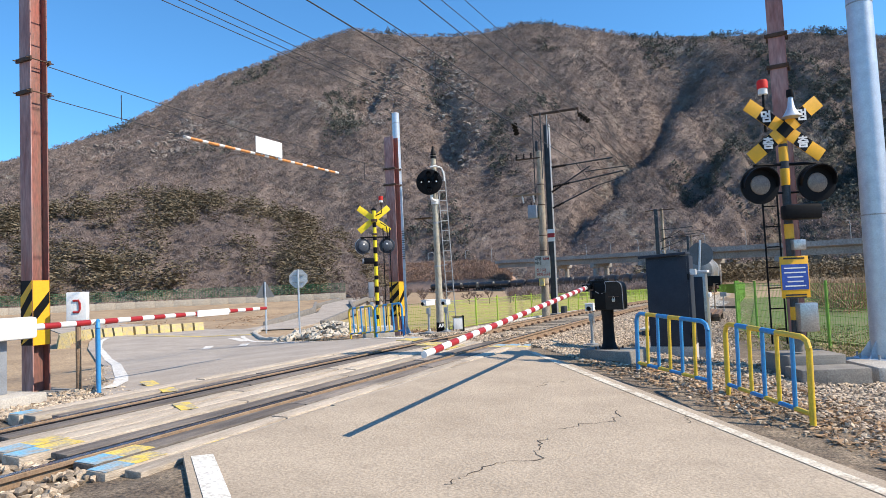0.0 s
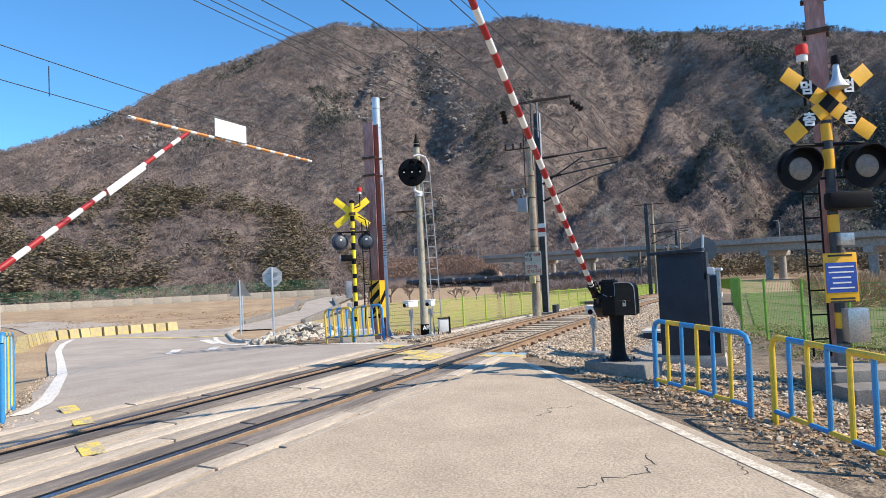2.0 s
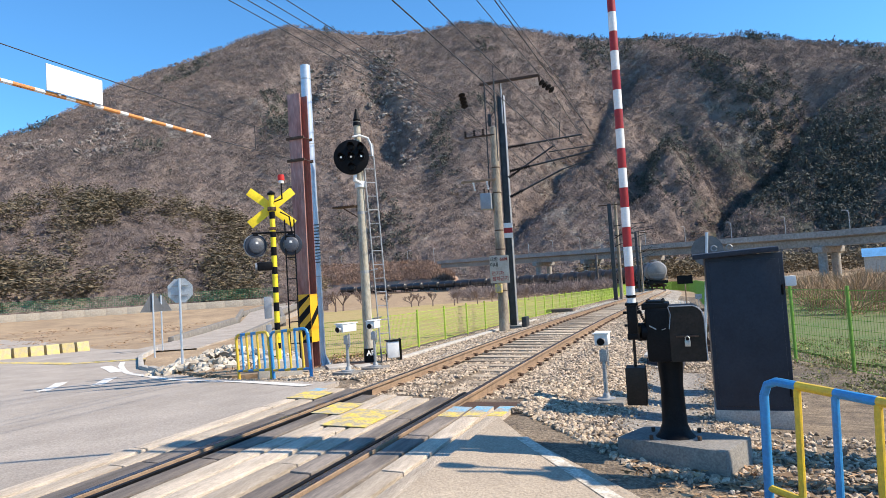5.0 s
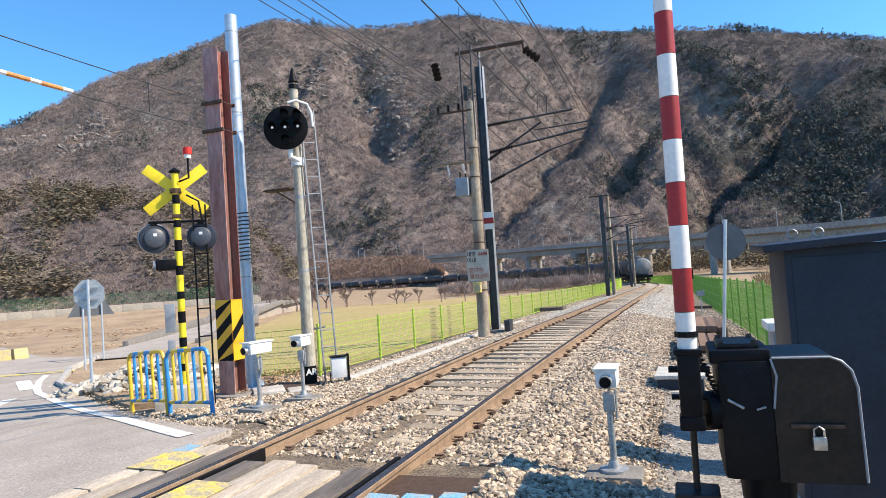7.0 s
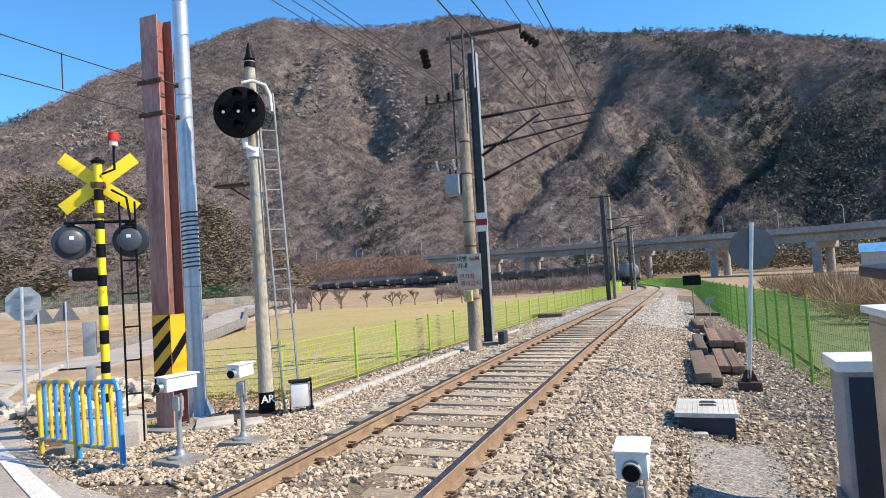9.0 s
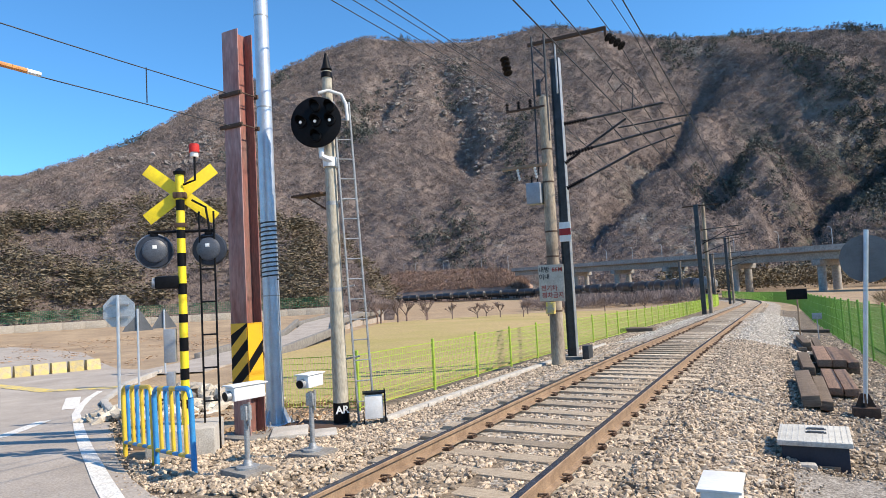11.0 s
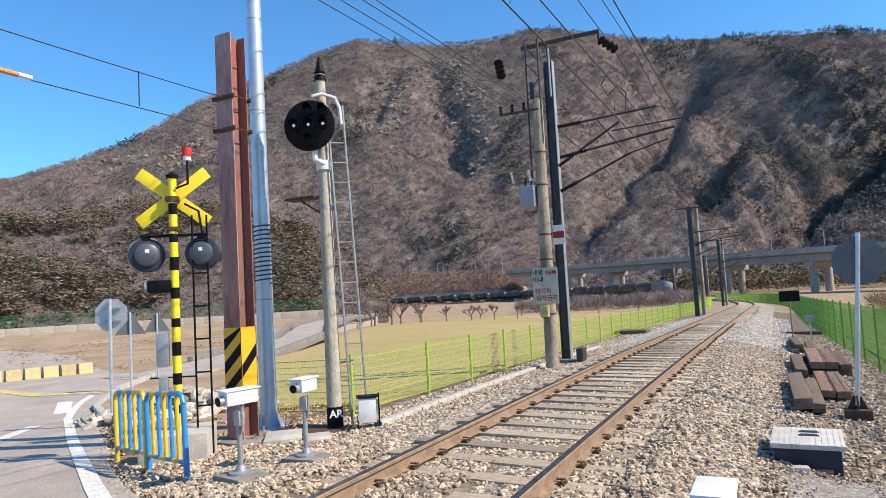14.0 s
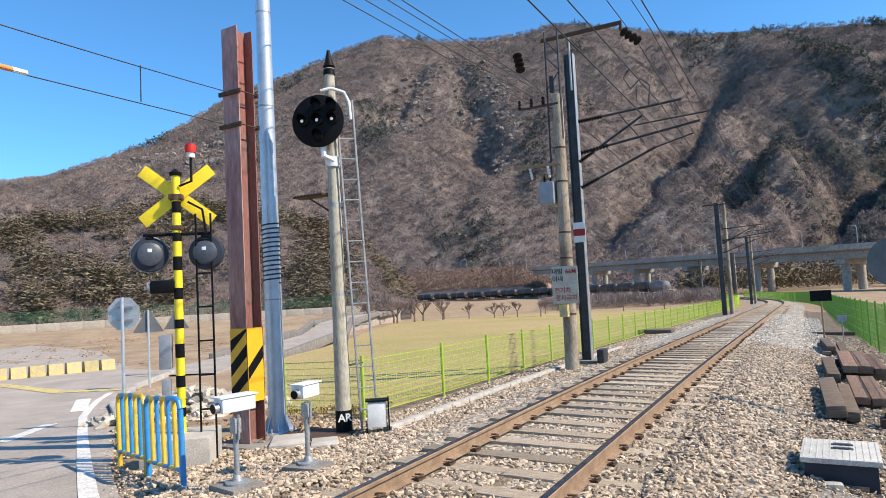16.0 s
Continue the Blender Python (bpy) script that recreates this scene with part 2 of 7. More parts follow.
def slope_mat():
    """Wooded slope in winter: bare brown woods, grey crags, and pines in dark patches."""
    m = bpy.data.materials.new("winter_slope")
    m.use_nodes = True
    n, l = m.node_tree.nodes, m.node_tree.links
    co = n.new("ShaderNodeTexCoord")

    def nz(s, d, st=None):
        t = n.new("ShaderNodeTexNoise")
        t.inputs["Scale"].default_value, t.inputs["Detail"].default_value, t.inputs["Roughness"].default_value = s, d, 0.7
        if st:
            mp = n.new("ShaderNodeMapping")
            mp.inputs["Scale"].default_value = st
            l.new(co.outputs["Object"], mp.inputs[0]), l.new(mp.outputs[0], t.inputs[0])
        else:
            l.new(co.outputs["Object"], t.inputs[0])
        return t.outputs[0]

    def ramp(src, stops):
        r = n.new("ShaderNodeValToRGB")
        r.color_ramp.elements[0].position, r.color_ramp.elements[0].color = stops[0][0], (*stops[0][1], 1)
        r.color_ramp.elements[1].position, r.color_ramp.elements[1].color = stops[-1][0], (*stops[-1][1], 1)
        for p, c in stops[1:-1]:
            r.color_ramp.elements.new(p).color = (*c, 1)
        l.new(src, r.inputs[0])
        return r.outputs[0]

    def mix(f, a, b):
        x = n.new("ShaderNodeMix")
        x.data_type = "RGBA"
        l.new(f, x.inputs[0]), l.new(a, x.inputs[6]), l.new(b, x.inputs[7])
        return x.outputs[2]
    # woods and pines lean to grey, with the haze of distance painted in
    woods = ramp(nz(0.05, 10), [(0.35, (0.105, 0.085, 0.08)), (0.5, (0.185, 0.145, 0.128)), (0.65, (0.275, 0.215, 0.182))])
    crag = ramp(nz(0.16, 8, (1, 1, 0.35)), [(0.4, (0.10, 0.09, 0.08)), (0.62, (0.36, 0.32, 0.28))])
    pine = ramp(nz(0.25, 6), [(0.35, (0.045, 0.050, 0.045)), (0.65, (0.10, 0.10, 0.085))])
    w1 = ramp(nz(0.016, 6), [(0.56, (0, 0, 0)), (0.64, (1, 1, 1))])
    att = n.new("ShaderNodeAttribute")
    att.attribute_name = "pines"
    add = n.new("ShaderNodeMath")
    add.operation = "ADD"
    l.new(att.outputs["Fac"], add.inputs[0]), l.new(nz(0.02, 8), add.inputs[1])
    w2 = ramp(add.outputs[0], [(0.72, (0, 0, 0)), (0.84, (1, 1, 1))])
    base = mix(w2, mix(w1, woods, crag), pine)
    bsdf = n["Principled BSDF"]
    l.new(base, bsdf.inputs["Base Color"])
    bsdf.inputs["Roughness"].default_value = 1.0
    bsdf.inputs["Specular IOR Level"].default_value = 0.1
    bp = n.new("ShaderNodeBump")
    bp.inputs["Strength"].default_value, bp.inputs["Distance"].default_value = 1.0, 4.0
    l.new(nz(0.13, 10), bp.inputs["Height"]), l.new(bp.outputs[0], bsdf.inputs["Normal"])
    return m


M_SLOPE = slope_mat()


# ---------------------------------------------------------------- mesh tools
class Shape:
    """Collects the pieces of one part's mesh."""

    def __init__(self):
        self.v, self.f = [], []

    def add(self, verts, faces, m=None):
        k = len(self.v)
        self.v += [tuple(m @ Vector(p)) if m else tuple(p) for p in verts]
        self.f += [tuple(i + k for i in f) for f in faces]
        return self

    def box(self, c, s, bevel=0.0, m=None):
        h = [x / 2 for x in s]
        if bevel <= 0:
            vs = [(c[0] + i * h[0], c[1] + j * h[1], c[2] + k * h[2]) for i in (-1, 1) for j in (-1, 1) for k in (-1, 1)]
            return self.add(vs, [(0, 1, 3, 2), (4, 6, 7, 5), (0, 4, 5, 1), (2, 3, 7, 6), (0, 2, 6, 4), (1, 5, 7, 3)], m)
        b = min(bevel, min(h) * 0.9)
        bm = bmesh.new()
        bmesh.ops.create_cube(bm, size=1.0, matrix=Matrix.LocRotScale(c, None, s))
        bmesh.ops.bevel(bm, geom=bm.edges[:], offset=b, segments=2, affect="EDGES", profile=0.6)
        bm.verts.index_update()
        self.add([v.co.copy() for v in bm.verts], [[v.index for v in f.verts] for f in bm.faces], m)
        bm.free()
        return self

    def rod(self, p, q, r, r2=None, n=12, m=None):
        p, q = Vector(p), Vector(q)
        r2 = r if r2 is None else r2
        d = (q - p).normalized()
        a = d.orthogonal().normalized()
        b = d.cross(a)
        vs = []
        for o, rr in ((p, r), (q, r2)):
            vs += [o + rr * (math.cos(2 * math.pi * i / n) * a + math.sin(2 * math.pi * i / n) * b) for i in range(n)]
        fs = [(i, (i + 1) % n, n + (i + 1) % n, n + i) for i in range(n)] + [tuple(range(n - 1, -1, -1)), tuple(range(n, 2 * n))]
        return self.add(vs, fs, m)

    def tube(self, pts, r, n=8, m=None):
        pts = [Vector(p) for p in pts]
        vs, fs, ref = [], [], None
        for i, p in enumerate(pts):
            d = (pts[min(i + 1, len(pts) - 1)] - pts[max(i - 1, 0)]).normalized()
            if ref is None:
                ref = d.orthogonal().normalized()
            ref = (ref - d * ref.dot(d)).normalized()
            b = d.cross(ref)
            vs += [p + r * (math.cos(2 * math.pi * k / n) * ref + math.sin(2 * math.pi * k / n) * b) for k in range(n)]
        for i in range(len(pts) - 1):
            fs += [(i * n + k, i * n + (k + 1) % n, (i + 1) * n + (k + 1) % n, (i + 1) * n + k) for k in range(n)]
        fs += [tuple(range(n - 1, -1, -1)), tuple(range((len(pts) - 1) * n, len(pts) * n))]
        return self.add(vs, fs, m)

    def lathe(self, prof, n=20, m=None):
        vs, fs = [], []
        for r, z in prof:
            vs += [(r * math.cos(2 * math.pi * i / n), r * math.sin(2 * math.pi * i / n), z) for i in range(n)]
        for k in range(len(prof) - 1):
            fs += [(k * n + i, k * n + (i + 1) % n, (k + 1) * n + (i + 1) % n, (k + 1) * n + i) for i in range(n)]
        fs += [tuple(range(n - 1, -1, -1)), tuple(range((len(prof) - 1) * n, len(prof) * n))]
        return self.add(vs, fs, m)

    def prism(self, poly, z0, z1, m=None):
        n = len(poly)
        vs = [(x, y, z0) for x, y in poly] + [(x, y, z1) for x, y in poly]
        fs = [(i, (i + 1) % n, n + (i + 1) % n, n + i) for i in range(n)] + [tuple(range(n - 1, -1, -1)), tuple(range(n, 2 * n))]
        return self.add(vs, fs, m)

    def mesh(self, name, material, smooth=True):
        me = bpy.data.meshes.new(name)
        me.from_pydata(self.v, [], self.f)
        me.materials.append(material)
        if smooth:
            me.polygons.foreach_set("use_smooth", [True] * len(me.polygons))
            me.set_sharp_from_angle(angle=radians(32))
        me.update()
        return me


def part(name, shape, material, parent, label="", at=None, smooth=True):
    ob = new(name, shape.mesh(name, material, smooth) if isinstance(shape, Shape) else shape)
    ob.parent = parent
    if at is not None:
        ob.matrix_local = at
    if label:
        ob["label"] = label
    return ob


def thing(name, m, label, category, group="", kind=""):
    ob = new(name)
    ob.empty_display_size = 0.2
    ob.matrix_world = m
    return tagged(ob, label, category, group, kind)


def solid(name, shape, material, label, category, kind="", m=None, group="", smooth=True):
    ob = new(name, shape.mesh(name, material, smooth))
    if m is not None:
        ob.matrix_world = m
    return tagged(ob, label, category, group, kind)


def lettering(text, size, material, parent, at, name="lettering", bold=0.0):
    cu = bpy.data.curves.new(name, "FONT")
    cu.body, cu.size, cu.align_x, cu.align_y, cu.extrude, cu.offset = text, size, "CENTER", "CENTER", 0.002, bold
    tmp = bpy.data.objects.new(name, cu)
    scene.collection.objects.link(tmp)
    me = bpy.data.meshes.new_from_object(tmp.evaluated_get(bpy.context.evaluated_depsgraph_get()))
    bpy.data.objects.remove(tmp)
    me.materials.clear()
    me.materials.append(material)
    return part(name, me, material, parent, at=at)


def raw_mesh(name, verts, faces, material, smooth=False):
    """A large mesh from arrays; faces all with one number of corners."""
    me = bpy.data.meshes.new(name)
    nv, (nf, k) = len(verts), faces.shape
    me.vertices.add(nv), me.loops.add(nf * k), me.polygons.add(nf)
    me.vertices.foreach_set("co", np.asarray(verts, np.float32).ravel())
    me.loops.foreach_set("vertex_index", faces.astype(np.int32).ravel())
    me.polygons.foreach_set("loop_start", np.arange(0, nf * k, k, dtype=np.int32))
    me.polygons.foreach_set("use_smooth", np.full(nf, smooth))
    me.materials.append(material)
    me.update(calc_edges=True)
    me.validate()
    return me


# ---------------------------------------------------------------- lie of the land
CURVE_Y, CURVE_R = 68.0, 240.0


def step(a, b, x):
    t = min(1.0, max(0.0, (x - a) / (b - a)))
    return t * t * (3 - 2 * t)


def lerp_table(tab, x):
    if x <= tab[0][0]:
        return tab[0][1]
    for (a, u), (b, v) in zip(tab, tab[1:]):
        if x <= b:
            return u + (v - u) * (x - a) / (b - a)
    return tab[-1][1]


def rail_z(y):
    if y < 6:
        return 0.0
    if y < 20:
        return -0.0006 * (y - 6) ** 2
    return -0.1176 - 0.0168 * (min(y, 120) - 20)


def centre(s):
    """The track's centre line after s metres, and its heading to the left in radians."""
    if s <= CURVE_Y:
        return 0.0, s, 0.0
    a = (s - CURVE_Y) / CURVE_R
    return -CURVE_R * (1 - math.cos(a)), CURVE_Y + CURVE_R * math.sin(a), a


def off_track(x, y):
    if y <= CURVE_Y:
        return x
    return math.hypot(x + CURVE_R, y - CURVE_Y) - CURVE_R


ROAD = [(0, -0.13), (1.45, -0.13), (1.5, -0.07), (12, -0.70)]
BED_R = [(0, -0.21), (1.5, -0.21), (2.45, -0.44), (3.0, -0.56), (4.5, -0.64), (12, -0.75)]
BED_L = [(0, -0.21), (1.5, -0.21), (2.4, -0.30), (4.0, -0.36), (12, -0.75)]


def ground_z(x, y):
    d = off_track(x, y)
    a = abs(d)
    bed = lerp_table(BED_R if d > 0 else BED_L, a)
    w = max(step(4.5, 8.0, y), 1 - step(-8.5, -6.3, y) if d < 2 else 0.0)
    if d > 0:
        w = max(step(1.5, 6.0, y), 0 if d > 1.6 else w)
    z = rail_z(y) + (1 - w) * lerp_table(ROAD, a) + w * bed
    far = step(14, 40, math.hypot(x, y))
    if far and a > 8:
        z += far * 0.25 * noise.noise((x * 0.06, y * 0.06, 0.3))
    return z


def sheet(poly, lift, cell=0.5):
    """A level sheet of that outline, cut into cells and laid on the ground."""
    bm = bmesh.new()
    bm.faces.new([bm.verts.new((x, y, 0)) for x, y in poly])
    xs, ys = [p[0] for p in poly], [p[1] for p in poly]
    for axis, lo, hi in ((0, min(xs), max(xs)), (1, min(ys), max(ys))):
        k = math.floor(lo / cell) + 1
        while k * cell < hi:
            co, no = [0, 0, 0], [0, 0, 0]
            co[axis], no[axis] = k * cell, 1
            bmesh.ops.bisect_plane(bm, geom=bm.verts[:] + bm.edges[:] + bm.faces[:], plane_co=co, plane_no=no)
            k += 1
    for v in bm.verts:
        v.co.z = ground_z(v.co.x, v.co.y) + lift
    bmesh.ops.recalc_face_normals(bm, faces=bm.faces[:])
    bm.verts.index_update()
    sh = Shape().add([v.co.copy() for v in bm.verts], [[v.index for v in f.verts] for f in bm.faces])
    up = sum(f.normal.z for f in bm.faces)
    rim = [[v.index for v in e.verts] for e in bm.edges if len(e.link_faces) == 1]
    bm.free()
    if up < 0:
        sh.f = [tuple(reversed(f)) for f in sh.f]
    # the broken edge goes down into the soil
    for a, b in rim:
        (ax, ay, az), (bx, by, bz) = sh.v[a], sh.v[b]
        sh.add([(ax, ay, az), (bx, by, bz), (bx, by, bz - 0.14), (ax, ay, az - 0.14)], [(0, 1, 2, 3)])
    return sh


def ribbon(pts, width, lift, gap=0.35):
    """A painted line or crack along pts."""
    fine = []
    for p, q in zip(pts, pts[1:]):
        k = max(1, int(math.dist(p, q) / gap))
        fine += [(p[0] + (q[0] - p[0]) * i / k, p[1] + (q[1] - p[1]) * i / k) for i in range(k)]
    fine.append(pts[-1])
    vs, fs = [], []
    for i, p in enumerate(fine):
        a, b = fine[max(0, i - 1)], fine[min(len(fine) - 1, i + 1)]
        d = Vector((b[0] - a[0], b[1] - a[1])).normalized()
        w = width if not callable(width) else width(i / (len(fine) - 1))
        for s in (-0.5, 0.5):
            x, y = p[0] - d.y * w * s, p[1] + d.x * w * s
            vs.append((x, y, ground_z(x, y) + lift))
    for i in range(len(fine) - 1):
        fs.append((2 * i, 2 * i + 1, 2 * i + 3, 2 * i + 2))
    return Shape().add(vs, [tuple(reversed(f)) for f in fs])


# ---------------------------------------------------------------- ground, roads, fields
def axis_steps(lo, hi, core_lo, core_hi, fine, grow):
    out, x, d = [], core_lo, fine
    while x <= core_hi:
        out.append(x)
        x += fine
    while x < hi:
        d *= grow
        out.append(x)
        x += d
    out.append(hi)
    x, d = core_lo - fine, fine
    while x > lo:
        out.insert(0, x)
        d *= grow
        x -= d
    return [lo] + out


def build_ground():
    xs = axis_steps(-2600, 2600, -7, 8, 0.3, 1.16)
    ys = axis_steps(-1200, 2600, -10, 24, 0.5, 1.13)
    verts = np.array([(x, y, ground_z(x, y) if math.hypot(x, y) < 900 else -2.3) for y in ys for x in xs])
    w = len(xs)
    idx = np.array([(j * w + i, j * w + i + 1, (j + 1) * w + i + 1, (j + 1) * w + i) for j in range(len(ys) - 1) for i in range(w - 1)])
    me = raw_mesh("ground", verts, idx, M_SOIL, True)
    me.materials.append(M_TRACKSOIL)
    mids = verts[idx].mean(axis=1)
    near = (mids[:, 0] > -4.2) & (mids[:, 0] < 6.5) & (mids[:, 1] < 60) & (mids[:, 1] > -30)
    me.polygons.foreach_set("material_index", near.astype(np.int32))
    tagged(new("ground", me), "brown soil and gravel of the valley floor", "ground", kind="structure")


NEAR_ROAD = [(1.47, -5.55), (1.47, 2.0), (1.9, 1.3), (2.9, 0.15), (4.29, -1.70), (5.18, -2.92), (6.1, -4.1), (10.2, -9.6), (26, -30), (21, -34), (7.0, -15.5), (3.2, -7.0)]
FAR_ROAD = [(-1.53, -3.9), (-2.9, -3.0), (-3.9, -2.05), (-5.2, -1.2), (-8.6, 1.4), (-12.6, 4.1), (-17.5, 7.4), (-20.6, 9.7), (-23.5, 12), (-46, 24), (-60, 30), (-59, 35), (-40, 29), (-22.2, 18.6), (-18.2, 17.5),
            (-15.4, 13.9), (-12.4, 10.97), (-9.5, 9.14), (-7.8, 8.0), (-6.2, 6.9), (-5.2, 6.17), (-4.2, 5.5), (-3.1, 4.82), (-2.3, 4.4), (-1.53, 4.1)]


def climb(x, y):
    """How far the lane to the hill stands above the fields."""
    return 1.3 * step(28, 80, math.hypot(x, y))


def build_roads():
    tagged(solid("road", sheet(NEAR_ROAD, 0.035), M_ASPHALT, "sun-bleached worn asphalt road before the crossing", "road", "structure"))
    solid("road", sheet(FAR_ROAD, 0.05, 0.3), M_ASPHALT2, "grey asphalt road junction beyond the crossing", "road", "structure")
    lane = [(-17, 16.5), (-21, 24), (-27, 37), (-36, 50), (-44, 66), (-50, 80), (-58, 90)]
    top = ribbon(lane, 3.0, 0.06, 2.0)
    top.v = [(x, y, z + climb(x, y)) for x, y, z in top.v]
    n = len(top.v)
    top.v += [(x, y, z - 2.4) for x, y, z in top.v]
    top.f += [(i, i + 2, i + 2 + n, i + n) for i in range(n - 2)]
    solid("road", top, M_ASPHALT2, "narrow grey lane climbing towards the hill", "road", "structure")
    for pts, w, lab in (
            ([(1.9, 1.25), (2.78, 0.03), (4.16, -1.82), (5.04, -3.0), (5.85, -4.1), (8.6, -7.8), (14, -15)], 0.115, "worn white edge line on the asphalt"),
            ([(1.66, -5.55), (2.4, -6.15), (3.5, -7.3), (6.4, -14.0)], 0.15, "worn white edge line on the asphalt"),
            ([(-2.55, -3.1), (-3.2, -2.4), (-4.2, -1.6), (-8.4, 1.55), (-12.4, 4.35), (-17.3, 7.7), (-20.3, 10.0), (-23, 12.4)], 0.2, "white edge line curving round the junction"),
            ([(-1.9, 3.85), (-2.6, 4.25), (-3.45, 4.75), (-5.42, 5.96), (-7.43, 7.21), (-8.7, 8.0), (-10.06, 8.87), (-11.4, 9.72), (-12.5, 10.55), (-13.8, 11.65), (-14.9, 12.75)], 0.17, "white edge line beside the railing"),
            ([(-12.5, 10.3), (-14.5, 11.7)], 0.35, "worn white stop line"),
            ([(-9.8, 7.2), (-11.2, 8.9)], 0.3, "worn white road marking"),
            ([(-10.8, 6.6), (-12.4, 8.4)], 0.3, "worn white road marking")):
        solid("road_line", ribbon(pts, w, 0.040 if pts[0][0] > 0 else 0.058, 0.25), M_OLDLINE if pts[0][0] == 1.9 else M_LINE, lab, "road marking", "structure")
    solid("road_line", ribbon([(-14.0, 14.0), (-17, 12.5), (-23, 13.6)], 0.5, 0.06), M_YPAINT, "faded yellow marking across the side road", "road marking", "structure")
    rnd = random.Random(5)
    for start, head, length in (((4.0, -2.6), -112, 1.3), ((3.75, -3.9), -100, 1.9), ((3.1, -1.2), -108, 0.8), ((4.6, -2.3), -96, 0.7), ((-7.5, 0.8), 35, 3.2), ((-5.0, 3.4), 30, 2.6), ((4.2, -5.6), -120, 1.1)):
        p, pts, h = start, [start], head
        for _ in range(int(length / 0.05)):
            h += rnd.uniform(-60, 60) + (head - h) * 0.8
            p = (p[0] + 0.05 * math.cos(radians(h)), p[1] + 0.05 * math.sin(radians(h)))
            pts.append(p)
        solid("road_crack", ribbon(pts, lambda u: 0.003 + 0.006 * abs(math.sin(u * 11)), 0.038, 0.2), M_CRACK, "thin jagged crack in the asphalt", "crack", "structure")
    field = [(-3.9, 10.6), (-3.75, 30), (-3.7, 66), (-10, 92), (-38, 96), (-42, 70), (-33, 52), (-24.5, 37), (-18.5, 24), (-13, 16), (-8, 10)]
    solid("grass_field", sheet(field, 0.05, 3.0), M_GRASS, "pale green and straw-coloured winter field", "field", "structure")
    right = [(6.0, 10), (5.0, 14), (4.9, 60), (9, 66), (60, 50), (60, -4), (11.5, 2)]
    solid("grass_field", sheet(right, 0.05, 3.0), mat("shaded_grass", (0.085, 0.135, 0.03), (0.16, 0.155, 0.06), 0.95, scale=0.35, fine=12, bump=0.5, grain=0.35, spread=0.3), "rough grass behind the green fence", "field", "structure")
    mat_poly = [(2.55, 1.9), (2.62, 5.0), (2.6, 8.25), (3.5, 8.25), (3.5, 4.4), (3.5, 1.9)]
    solid("pavement", sheet(mat_poly, 0.016), M_PATHMAT, "grey woven coir walkway beside the track", "pavement", "structure")


# ---------------------------------------------------------------- railway
RAIL = [(-0.065, -0.15), (0.065, -0.15), (0.065, -0.138), (0.012, -0.125), (0.010, -0.045), (0.036, -0.034), (0.036, -0.006), (0.030, 0.0), (-0.030, 0.0), (-0.036, -0.006), (-0.036, -0.034), (-0.010, -0.045), (-0.012, -0.125), (-0.065, -0.138)]


def sweep(section, off, s0, s1, dz=0.0):
    ss, s = [], s0
    while s < s1:
        ss.append(s)
        s += 1.0 if s < 20 else 3.0
    ss.append(s1)
    vs, fs, k = [], [], len(section)
    for s in ss:
        x, y, a = centre(s)
        nx, ny = math.cos(a), math.sin(a)
        for u, z in section:
            vs.append((x + (off + u) * nx, y + (off + u) * ny, z + dz + rail_z(y) + cant(off)))
    for i in range(len(ss) - 1):
        fs += [(i * k + j, i * k + (j + 1) % k, (i + 1) * k + (j + 1) % k, (i + 1) * k + j) for j in range(k)]
    return Shape().add(vs, [tuple(reversed(f)) for f in fs])


def cant(x):
    return -0.0267 * (x + 0.75)


